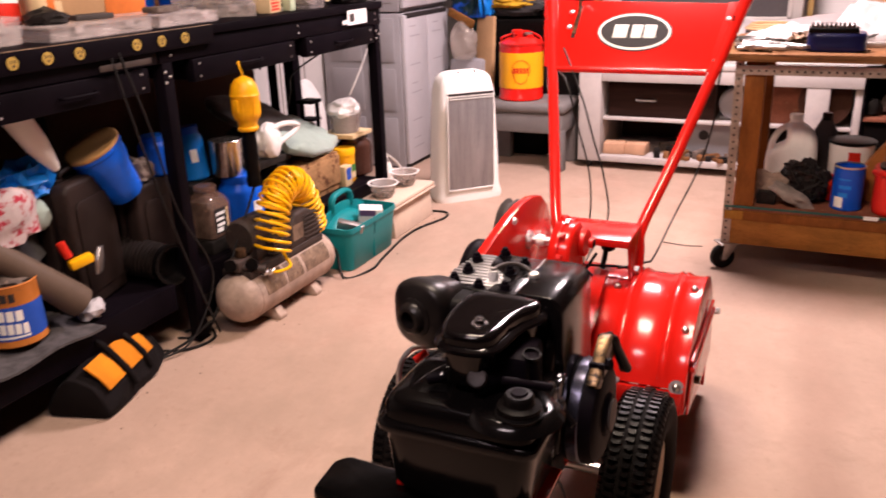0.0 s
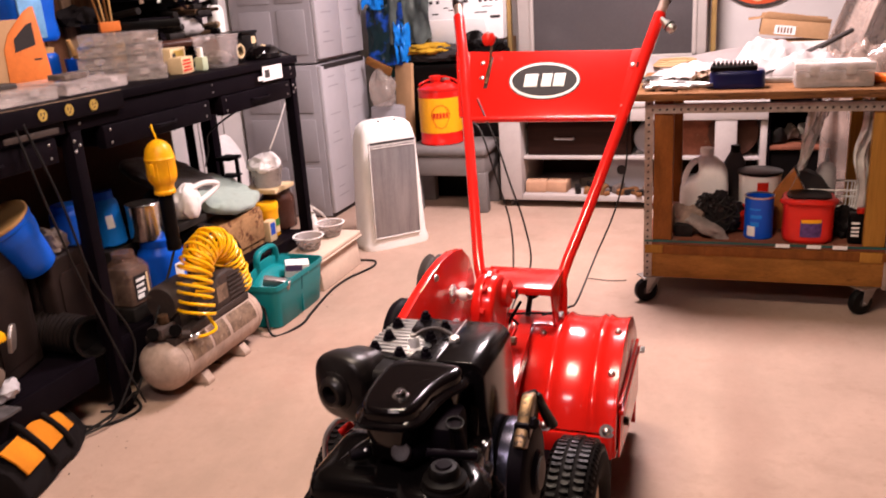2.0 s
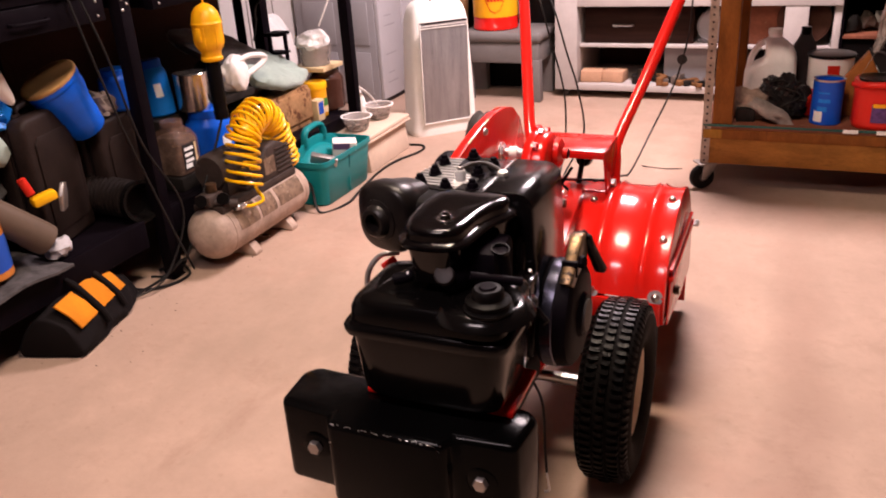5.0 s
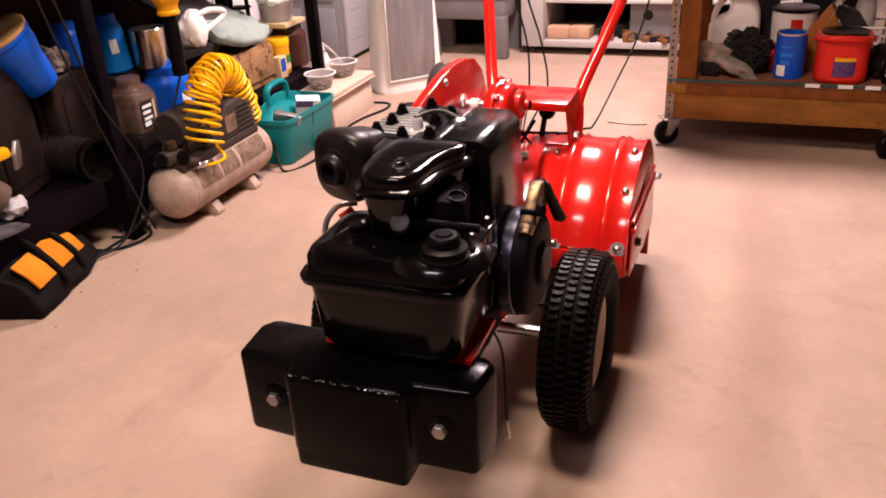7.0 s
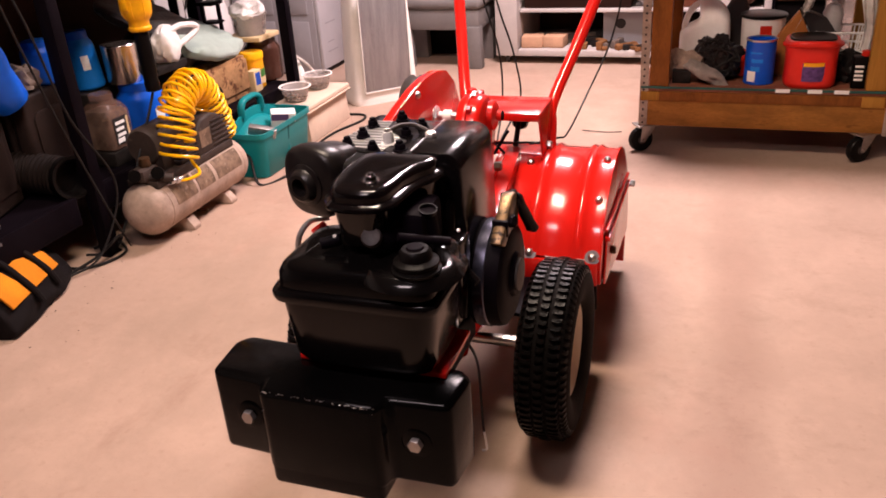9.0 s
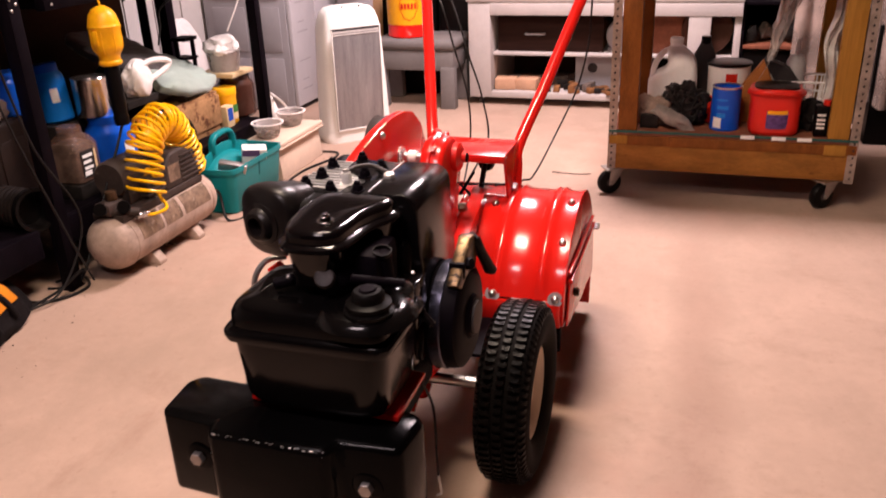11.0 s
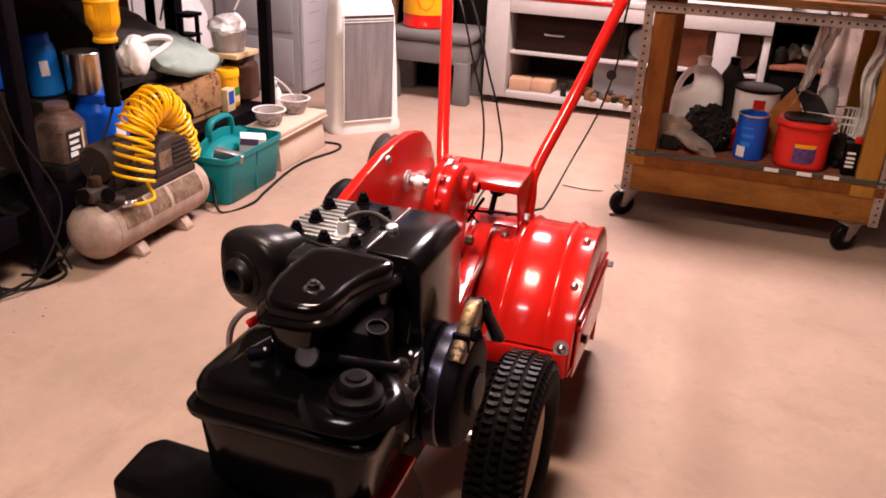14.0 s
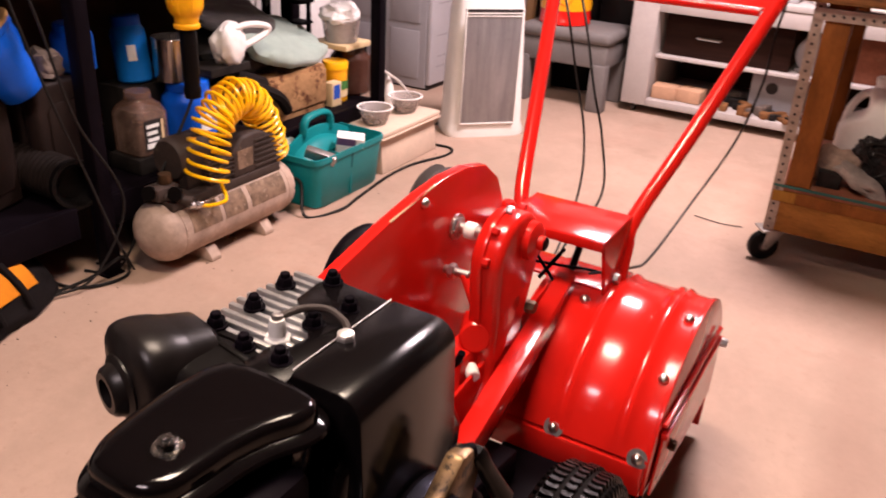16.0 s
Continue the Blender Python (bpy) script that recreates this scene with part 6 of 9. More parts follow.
    h = thing("vacuum_hose", (-1.72, 2.05, 0.28), "thick black ribbed vacuum hose with its open end out", "hose")
    path = spline([(-1.97, 2.04, 0.30), (-1.88, 2.01, 0.31), (-1.81, 2.03, 0.30), (-1.735, 2.04, 0.290)], 10)
    part("hose", tube(path, 0.058, 20, 0), RUBBER_WORN, h)
    for i, p in enumerate(path):
        if i % 2 == 0:
            part("rib", lathe([(0.057, -0.006), (0.065, -0.002), (0.065, 0.002), (0.057, 0.006)], p, segs=20, m=(path[min(i + 1, len(path) - 1)] - path[max(i - 1, 0)]).to_track_quat("Z", "Y").to_matrix().to_4x4()), RUBBER_WORN, h)
    part("mouth", lathe([(0.060, -0.062), (0.064, -0.055), (0.066, -0.01), (0.070, -0.004), (0.070, 0.003), (0.060, 0.004), (0.052, -0.01), (0.050, -0.052), (0, -0.053)], (-1.678, 2.040, 0.287), m=Vector((0.09, -0.022, 0.008)).to_track_quat("Z", "Y").to_matrix().to_4x4()), RUBBER, h)
    solid("carpet_offcut", sheet(20, 10, lambda u, v: (-1.90 + 0.27 * v, 1.12 + 0.56 * u, 0.236 + 0.006 * math.sin(13 * u + 5 * v)), 0.008), CARPET, "grey speckled carpet offcut on the shelf", "carpet")
    can = thing("coffee_can", (-1.76, 1.51, 0.25), "old coffee tin with an orange band and blue label", "can")
    cc = (-1.77, 1.50, 0.252)
    part("body", lathe([(0, 0), (0.078, 0), (0.080, 0.004), (0.078, 0.008), (0.078, 0.172), (0.080, 0.176), (0.078, 0.18), (0.074, 0.178), (0.074, 0.02), (0, 0.02)], cc, segs=36), mat("orange_tin", (0.42, 0.14, 0.025), 0.4, vary=0.15, alt=(0.2, 0.1, 0.04), alt_at=0.66), can)
    part("band", lathe([(0.0782, 0.022), (0.0788, 0.022), (0.0788, 0.12), (0.0782, 0.12)], cc, segs=36), INK_BLUE, can)
    def tin_block(a0, a1, z0, z1):
        span = [a0 + (a1 - a0) * q / 4 for q in range(5)]
        pts = [(0.0796 * math.cos(radians(a)), 0.0796 * math.sin(radians(a))) for a in span] + [(0.075 * math.cos(radians(a)), 0.075 * math.sin(radians(a))) for a in span[::-1]]
        return moved(prism(pts, "z", z0, z1, 0), Matrix.Translation(cc))

    for a0, n, w, z0, z1, ink in ((-84, 4, 17, 0.082, 0.112, INK_WHITE), (-80, 5, 14, 0.044, 0.074, INK_WHITE), (-70, 3, 15, 0.136, 0.160, INK)):
        for q in range(n):
            part("mark", tin_block(a0 + q * w, a0 + (q + 0.78) * w, z0 - 0.0015 * q, z1 - 0.0015 * q), ink, can)
    part("mark", tin_block(-78, -12, 0.028, 0.034), INK_WHITE, can)
    part("contents", crumpled((cc[0], cc[1], cc[2] + 0.165), (0.065, 0.065, 0.03), 17, 0.5, 5), SCRAP, can)
    solid("vacuum_wand", moved(lathe([(0, 0), (0.046, 0), (0.048, 0.02), (0.040, 0.22), (0.034, 0.42), (0, 0.42)], segs=24), Matrix.Translation((-1.70, 1.67, 0.30)) @ Vector((-0.14, -0.34, 0.38)).to_track_quat("Z", "Y").to_matrix().to_4x4()), mat("taupe_plastic", (0.105, 0.074, 0.056), 0.5, vary=0.1), "taupe plastic vacuum nozzle tube leaning on the shelf", "tube")
    gun = thing("caulk_gun", (-1.75, 1.77, 0.38), "yellow and silver hand tool with a red grip", "hand tool")
    part("head", moved(box(-0.018, 0.018, -0.036, 0.036, -0.013, 0.016, 0.008), pose(-1.71, 1.705, 0.415, 10, 0, -20)), YELLOW, gun)
    part("grip", rod((-1.72, 1.675, 0.435), (-1.735, 1.665, 0.485), 0.013), INK_RED, gun)
    part("blade", moved(prism([(-0.02, 0), (0.02, 0), (0.03, 0.05), (0.012, 0.085), (-0.014, 0.08), (-0.026, 0.04)], "z", -0.006, 0.006, 0.002), pose(-1.70, 1.755, 0.365, 80, 0, -60)), ZINC, gun)
    solid("patterned_cloth", crumpled((-1.80, 1.54, 0.585), (0.08, 0.11, 0.09), 51, 0.3, 3), FOAM_PINK, "red and cream patterned cloth bundle", "cloth")
    solid("blue_cloth", crumpled((-1.84, 1.68, 0.655), (0.05, 0.07, 0.06), 53, 0.7, 5), BLUE_PALE, "crumpled light blue plastic wrap", "wrap")
    solid("grey_cloth", crumpled((-1.84, 1.65, 0.57), (0.05, 0.06, 0.08), 57, 0.5), TOWEL, "grey rag hanging over a case", "rag")
    solid("caulk_tube", moved(lathe([(0, 0), (0.010, 0), (0.018, 0.02), (0.034, 0.10), (0.040, 0.26), (0.034, 0.27), (0, 0.27)], segs=24), Matrix.Translation((-1.772, 1.735, 0.683)) @ Vector((0.012, -0.15, 0.235)).to_track_quat("Z", "Y").to_matrix().to_4x4()), WHITE_PLASTIC, "white sealant tube standing aslant", "tube")
    solid("dark_bag", crumpled((-1.95, 1.45, 0.50), (0.16, 0.30, 0.26), 61, 0.3), DARK_CLOTH, "dark cloth bag slumped on the lower shelf", "bag")
    solid("dark_bag", crumpled((-1.95, 1.0, 0.42), (0.18, 0.30, 0.22), 63, 0.3), DARK_CLOTH, "dark cloth bag slumped on the lower shelf", "bag")
    solid("broken_cup", crumpled((-1.70, 1.70, 0.262), (0.035, 0.04, 0.03), 71, 0.4), GREY_PLASTIC, "small pale scrap of plastic on the shelf", "scrap")
    for pts in ([(FX + 0.02, 1.85, 0.99), (FX + 0.035, 1.88, 0.80), (FX + 0.03, 1.95, 0.55), (FX + 0.03, 2.02, 0.33), (FX + 0.05, 2.06, 0.16), (FX + 0.04, 2.12, 0.02)],
                [(FX + 0.02, 1.88, 1.0), (FX + 0.045, 1.93, 0.78), (FX + 0.04, 2.0, 0.5), (FX + 0.06, 2.1, 0.25), (FX + 0.03, 2.0, 0.05), (FX - 0.02, 1.9, 0.012)]):
        solid("extension_cable", tube(pts, 0.0036), CABLE, "black cord hanging down the bench front", "cable", "bench cords")
    for pts in ([(FX - 0.05, 1.86, 0.006), (FX + 0.0, 2.0, 0.03), (FX + 0.03, 2.08, 0.07), (FX - 0.02, 2.14, 0.03), (FX - 0.1, 2.1, 0.006)],
                [(FX - 0.2, 1.95, 0.006), (FX - 0.02, 1.97, 0.006), (FX + 0.03, 2.10, 0.006), (FX - 0.1, 2.2, 0.006)]):
        solid("extension_cable", tube(pts, 0.005), CABLE, "black cord lying under the bench", "cable", "floor cords")


def bench_top_things():
    z = 1.0425

    def clear_case(name, x0, x1, y0, y1, h, label, rows=4):
        t = thing(name, ((x0 + x1) / 2, (y0 + y1) / 2, z), label, "organiser", "clear organisers")
        n, w = rows, 0.0016
        part("base", box(x0, x1, y0, y1, z, z + 0.003, 0), CASE_CLEAR, t)
        for xa in (x0, x1 - w):
            part("side", box(xa, xa + w, y0, y1, z + 0.003, z + h * 0.74, 0), CASE_CLEAR, t)
        for k in range(n + 1):
            ya = y0 + (y1 - y0 - w) * k / n
            part("divider", box(x0 + w, x1 - w, ya, ya + w, z + 0.003, z + h * 0.74, 0), CASE_CLEAR, t)
        part("lid", merged(box(x0 - 0.003, x1 + 0.003, y0 - 0.003, y1 + 0.003, z + h * 0.80, z + h * 0.97, 0.003), box(x0 + 0.012, x1 - 0.012, y0 + 0.012, y1 - 0.012, z + h * 0.97, z + h, 0.002)), CASE_CLEAR, t)
        for yy in (y0 + (y1 - y0) * 0.25, y0 + (y1 - y0) * 0.75):
            part("latch", box(x1 + 0.0032, x1 + 0.008, yy - 0.016, yy + 0.016, z + h * 0.45, z + h * 0.93, 0.0015), CASE_CLEAR, t)
        part("rim", box(x1 - 0.001, x1 + 0.0045, y0 - 0.003, y1 + 0.003, z + h * 0.74, z + h * 0.795, 0.001), CASE_CLEAR, t)
        for k in range(n):
            yy = y0 + (y1 - y0) * (k + 0.5) / n
            part("contents", crumpled(((x0 + x1) / 2 + 0.02 * ((k * 7) % 3 - 1), yy, z + h * 0.20), ((x1 - x0) * 0.34, (y1 - y0) * 0.30 / n, h * 0.13), k + x0 * 9, 0.5, 6, 2), (SCRAP, PAPER, ZINC, DARK_SCRAP, LABEL_DIRTY)[(k * 3 + int(-x0 * 100)) % 5], t)
        return t

    for k, (x0, x1, y0, y1, h) in enumerate(((-1.985, -1.735, 2.49, 2.79, 0.044), (-1.980, -1.745, 2.50, 2.785, 0.040), (-1.975, -1.750, 2.50, 2.775, 0.038), (-1.990, -1.765, 2.49, 2.755, 0.040))):
        ob = clear_case("parts_organiser", x0, x1, y0, y1, h, "clear plastic parts organiser full of small parts" if k == 0 else "clear plastic parts organiser stacked on another", 5)
        ob.location = (-1.872 - 0.006 * (k % 2), 2.640 + 0.004 * k, z + (0.0, 0.0455, 0.0870, 0.1265)[k])
        ob.rotation_euler.z = radians(-54 + (0, 2, -1, 1.5)[k])
    clear_case("parts_tray", -1.95, -1.70, 2.16, 2.44, 0.038, "long clear plastic parts tray on the bench", 6)
    clear_case("parts_tray", -1.94, -1.68, 1.72, 2.10, 0.040, "long clear plastic parts tray on the bench", 6)
    p = thing("picture_carton", (-2.1, 2.2, z), "carton printed with an orange truck on a blue ground", "carton")
    part("carton", moved(box(-0.02, 0.02, -0.24, 0.085, 0, 0.235, 0.003), pose(-2.02, 2.29, z, 0, -4, -14)), CARDBOARD, p)
    part("print", moved(prism([(-0.04, 0.002), (0.118, 0.002), (0.114, 0.12), (0.104, 0.272), (0.090, 0.272), (0.062, 0.255), (-0.005, 0.190), (-0.03, 0.14)], "x", 0.0202, 0.0232, 0.001), pose(-2.02, 2.29, z, 0, -4, -14)), ORANGE_PAPER, p, "orange printed truck door")
    part("print", moved(prism([(0.004, 0.128), (0.082, 0.148), (0.085, 0.222), (0.064, 0.216), (0.010, 0.172)], "x", 0.0233, 0.0238, 0), pose(-2.02, 2.29, z, 0, -4, -14)), INK, p)
    part("handle", moved(box(0.0234, 0.0242, 0.066, 0.092, 0.098, 0.104, 0), pose(-2.02, 2.29, z, 0, -4, -14)), INK, p)
    jar("jug", -2.165, 2.560, z, 0.060, 0.130, BLUE, TAN_LID, "blue plastic jar with a tan lid", "jug", 0.022, "bench jars")
    bj = thing("jug", (-2.145, 2.50, z + 0.153), "large blue plastic jar with a pale label and a tan lid", "jug", "bench jars")
    part("body", loft([oval(-2.145, 2.500, z + 0.153 + zz, 0.072 * k, 0.105 * k, 4, 44) for zz, k in ((0, 0.86), (0.006, 0.94), (0.02, 1.0), (0.05, 0.97), (0.085, 0.94), (0.12, 0.98), (0.14, 1.0), (0.160, 0.95), (0.172, 0.86))]), BLUE, bj)
    part("lid", loft([oval(-2.145, 2.500, z + 0.153 + zz, 0.076 * k, 0.108 * k, 4, 44) for zz, k in ((0.168, 0.95), (0.170, 1.0), (0.198, 1.0), (0.202, 0.96))]), TAN_LID, bj)
    part("label", box(-2.0775, -2.0700, 2.405, 2.515, z + 0.165, z + 0.310, 0.003), mat("pale_blue_label", (0.16, 0.36, 0.62), 0.5, vary=0.3, scale=5), bj, "pale blue printed label")
    b = thing("blue_tub", (-2.095, 2.69, z), "small blue tub holding a brush and scraps", "tub")
    part("tub", lathe([(0, 0), (0.058, 0), (0.062, 0.004), (0.066, 0.08), (0.062, 0.08), (0.058, 0.01), (0, 0.008)], (-2.085, 2.680, z)), BLUE, b)
    part("brush", merged(rod((-2.085, 2.675, z + 0.02), (-2.095, 2.63, z + 0.15), 0.009), crumpled((-2.075, 2.68, z + 0.085), (0.04, 0.045, 0.028), 4)), TAN_LID, b)
    part("scoop", moved(box(-0.012, 0.012, -0.05, 0.03, 0, 0.03, 0.006), pose(-2.07, 2.70, z + 0.112, 25, 0, 10)), BLUE_PALE, b, "bright blue scoop")
    yb = thing("small_carton", (-1.83, 2.84, z), "yellow and cream printed carton behind the small boxes", "carton")
    part("carton", moved(box(-0.035, 0.035, -0.075, 0.075, 0, 0.088, 0.002), pose(-1.86, 2.90, z, 0, 0, 14)), SIGN_CREAM, yb)
    part("print", moved(box(0.0352, 0.036, -0.045, 0.055, 0.020, 0.078, 0), pose(-1.86, 2.90, z, 0, 0, 14)), OUTLET, yb, "dull yellow print")
    part("mark", moved(box(0.0362, 0.0366, -0.060, -0.030, 0.035, 0.070, 0), pose(-1.86, 2.90, z, 0, 0, 14)), INK, yb)
    c = thing("small_carton", (-1.73, 2.80, z), "small cream and red printed carton", "carton")
    part("carton", moved(box(-0.026, 0.026, -0.052, 0.052, 0, 0.060, 0.002), pose(-1.735, 2.795, z, 0, 0, 12)), SIGN_CREAM, c)
    for kz, wd in ((0.048, 0.04), (0.036, 0.046), (0.024, 0.036), (0.012, 0.046)):
        part("print", moved(box(0.0262, 0.0268, -wd, wd * 0.7, kz - 0.004, kz + 0.004, 0), pose(-1.735, 2.795, z, 0, 0, 12)), INK_RED, c)
    gb = thing("small_bottle", (-1.70, 2.86, z), "small pale green bottle with a white cap", "bottle")
    part("bottle", box(-1.725, -1.685, 2.862, 2.900, z, z + 0.052, 0.006), GREEN_PALE, gb)
    part("cap", lathe([(0, 0), (0.011, 0), (0.011, 0.034), (0.009, 0.036), (0, 0.036)], (-1.705, 2.881, z + 0.0515)), WHITE_PLASTIC, gb)
    t = thing("clear_tub", (-1.72, 3.02, z), "clear plastic tub of small fittings on the bench", "tub")
    part("tub", loft([oval(-1.725, 3.025, z + zz, 0.066 * k, 0.078 * k, 7, 40) for zz, k in ((0, 0.84), (0.004, 0.88), (0.118, 1.0), (0.119, 1.05), (0.125, 1.05))]), CASE_CLEAR, t)
    part("contents", crumpled((-1.725, 3.025, z + 0.034), (0.052, 0.060, 0.030), 77, 0.3, 6), SCRAP, t)
    part("contents", crumpled((-1.735, 3.00, z + 0.075), (0.035, 0.040, 0.035), 79, 0.3, 6), AMBER_JAR, t)
    tr = thing("tape_roll", (-1.73, 3.19, z), "black roll with a cream edge standing on the bench", "roll")
    part("roll", lathe([(0.022, -0.022), (0.047, -0.022), (0.047, 0.022), (0.022, 0.022), (0.022, -0.022)], (-1.735, 3.175, z + 0.0475), "x", 28), BLACK_PLASTIC, tr)
    part("core", lathe([(0.022, -0.024), (0.030, -0.024), (0.030, 0.026), (0.022, 0.026), (0.022, -0.024)], (-1.735, 3.175, z + 0.0475), "x", 28), SIGN_CREAM, tr, "cream card core")
    sd = thing("orbital_sander", (-1.71, 3.36, z), "black rounded power tool lying on the bench end", "power tool")
    part("body", loft([oval(-1.715, 3.36, z + zz, 0.058 * k, 0.095 * k, 3, 36) for zz, k in ((0, 0.9), (0.004, 1.0), (0.018, 1.0), (0.036, 0.90), (0.050, 0.70), (0.058, 0.42))]), BLACK_GLOSS, sd)
    part("button", domed((-1.70, 3.34, z + 0.055), (0.2, 0, 1), 0.014, 0.006), SIGN_CREAM, sd)
    part("cord", tube([(-1.715, 3.45, z + 0.02), (-1.70, 3.47, z + 0.025), (-1.66, 3.475, z + 0.006), (-1.64, 3.46, z + 0.005)], 0.004), CABLE, sd)
    bc = thing("black_case", (-1.86, 3.33, z), "small black case with a cream label on the bench", "case")
    part("case", moved(box(-0.06, 0.06, -0.085, 0.085, 0, 0.105, 0.006), pose(-1.865, 3.40, z, 0, 0, 10)), BLACK_PLASTIC, bc)
    part("lid", moved(box(-0.064, 0.064, -0.090, 0.090, 0.106, 0.120, 0.004), pose(-1.865, 3.40, z, 0, 0, 10)), BLACK_PLASTIC, bc)
    part("label", moved(box(0.0602, 0.0608, 0.015, 0.065, 0.062, 0.095, 0), pose(-1.865, 3.40, z, 0, 0, 10)), SIGN_CREAM, bc)
    solid("grey_bag", crumpled((-1.98, 3.20, z + 0.155), (0.05, 0.085, 0.045), 317, 0.35, 3, 3), CLOUDY, "grey plastic bag stuffed on the rack", "bag")
    solid("card_sheets", moved(merged(*[box(-0.05, 0.05, -0.03 + 0.004 * i, 0.05 + 0.003 * i, 0.003 * i, 0.003 * i + 0.0022, 0) for i in range(4)]), pose(-1.80, 2.86, z, 0, 0, -18)), PAPER, "white card sheets lying by the organisers", "paper")
    solid("dark_roll", rod((-1.86, 3.12, z + 0.1), (-1.98, 2.88, z + 0.09), 0.020), JAR_BROWN, "dark rusty roller lying on cartons", "roller")
    g = thing("spray_bottle", (-1.98, 3.18, z), "white plastic bottle with a yellow spot and grey cap", "bottle")
    part("bottle", lathe([(0, 0), (0.036, 0), (0.038, 0.005), (0.038, 0.20), (0.034, 0.22), (0.020, 0.238), (0, 0.238)], (-2.0, 3.46, z)), WHITE_PLASTIC, g)
    part("cap", lathe([(0, 0), (0.020, 0), (0.018, 0.034), (0, 0.036)], (-2.0, 3.46, z + 0.237)), CHARCOAL_MID, g)
    part("spot", moved(lathe([(0, 0), (0.014, 0), (0.014, 0.0015), (0, 0.0015)]), Matrix.Translation((-1.9765, 3.4285, z + 0.155)) @ Vector((0.6, -0.8, 0)).to_track_quat("Z", "Y").to_matrix().to_4x4()), OUTLET, g)
    # rack of dark tools with their holder
    r = thing("tool_rack", (-2.1, 2.95, z), "black tiered rack crowded with dark hand tools", "tool rack")
    for k in range(4):
        part("tier", box(-2.16 + 0.01 * k, -1.99, 2.92 - 0.03 * (k % 2), 3.44 + 0.02 * (k % 2), z + 0.02 + 0.085 * k, z + 0.035 + 0.085 * k, 0.003), BLACK_STEEL, r)
    part("side", box(-2.16, -2.15, 2.90, 3.46, z, z + 0.33, 0.002), BLACK_STEEL, r)
    rnd = random.Random(4)
    for k in range(34):
        yy, zz = 2.92 + 0.50 * rnd.random(), z + 0.05 + 0.085 * rnd.randrange(4)
        q = (-1.98 + 0.09 * rnd.random(), yy + 0.16 * (rnd.random() - 0.5), zz + 0.06 * (rnd.random() - 0.4))
        shape = rod((-2.12, yy, zz), q, 0.006 + 0.010 * rnd.random(), 8)
        if k % 3 == 0:
            shape = merged(shape, crumpled((-2.03, yy, zz + 0.012), (0.05, 0.045, 0.022), 330 + k, 0.6, 5, 2))
        elif k % 3 == 1:
            shape = merged(shape, box(q[0] - 0.02, q[0] + 0.01, q[1] - 0.05, q[1] + 0.05, q[2] - 0.010, q[2] + 0.012, 0.003))
        part("tool", shape, (DARK_SCRAP, DARK_SCRAP, BLACK_STEEL, RUSTY, DARK_SCRAP, LABEL_DIRTY, BLACK_PLASTIC)[k % 7], r)
    for k in range(5):
        y = 2.93 + 0.11 * k
        part("tag", box(-1.985, -1.982, y, y + 0.022, z + 0.262, z + 0.285, 0), PAPER if k % 2 else LABEL_DIRTY, r, "pale paper tag")
    for k in range(4):
        y = 3.20 + 0.02 * k
        part("cord", tube([(-2.0, y, z + 0.40), (-1.965, y - 0.02, z + 0.34), (-1.965, y + 0.01 * k, z + 0.27), (-1.97, y + 0.05, z + 0.31), (-2.0, y + 0.03, z + 0.40)], 0.0025, 6), WHITE_PLASTIC, r, "white cord loop")
    part("tray", box(-2.10, -1.955, 2.94, 3.36, z + 0.118, z + 0.136, 0.004), RUSTY, r, "rusty brown tray")
    s = thing("brush_pot", (-2.06, 2.60, z), "pot of long paint sticks and brushes", "pot")
    part("pot", lathe([(0, 0), (0.05, 0), (0.055, 0.12), (0.05, 0.12), (0.046, 0.01), (0, 0.01)], (-2.10, 2.86, z + 0.0)), TAN_LID, s)
    for k in range(4):
        part("stick", rod((-2.10 + 0.008 * k, 2.86, z + 0.05), (-2.08 + 0.012 * k, 2.76 + 0.022 * k, z + 0.36 + 0.03 * (k % 3)), 0.0045), TAN_LID if k % 2 else WOOD, s)
    solid("orange_block", moved(box(-0.02, 0.02, -0.036, 0.036, 0, 0.036, 0.004), pose(-1.945, 2.690, z + 0.1690, 0, 0, -40)), ORANGE_PAPER, "small orange block on the organisers", "block")
    bd = thing("board_wall", (-2.23, 2.4, z), "warm brown upright boards standing behind the bench", "boards")
    rb = random.Random(9)
    yy = 1.70
    while yy < 3.02:
        w = 0.045 + 0.06 * rb.random()
        part("plank", box(-2.250, -2.232 + 0.014 * rb.random(), yy, yy + w, z, z + 0.70 + 0.08 * rb.random(), 0.002), (BOARD_BROWN, BOARD_BROWN, WALL_DARK, BOARD_PALE)[rb.randrange(4)], bd)
        yy += w + 0.003
    solid("dark_bag", crumpled((-2.17, 2.80, z + 0.225), (0.045, 0.10, 0.045), 311, 0.4, 3, 3), BAG_CLOTH, "dark cloth bag hanging against the boards", "bag")
    solid("clear_bag", crumpled((-2.16, 2.77, z + 0.36), (0.05, 0.11, 0.085), 313, 0.22, 3, 4), FILM, "cloudy plastic bag hanging against the boards", "bag")
    solid("black_level", moved(box(-0.014, 0.014, -0.17, 0.19, 0, 0.030, 0.003), pose(-1.925, 2.770, z + 0.1695, 0, 0, -62)), BLACK_PLASTIC, "long black level lying across the organisers", "level")
    solid("grey_bundle", crumpled((-2.07, 3.08, z + 0.395), (0.10, 0.21, 0.055), 81, 0.22, 3, 4), CHARCOAL_LIGHT, "grey cloth bundle on top of the rack", "cloth")
    solid("red_tool", merged(rod((-2.15, 3.48, z + 0.44), (-2.05, 3.60, z + 0.30), 0.01), rod((-2.15, 3.49, z + 0.44), (-2.02, 3.53, z + 0.33), 0.006)), RED_PLASTIC, "red-handled tool hanging by the bench end", "hand tool")
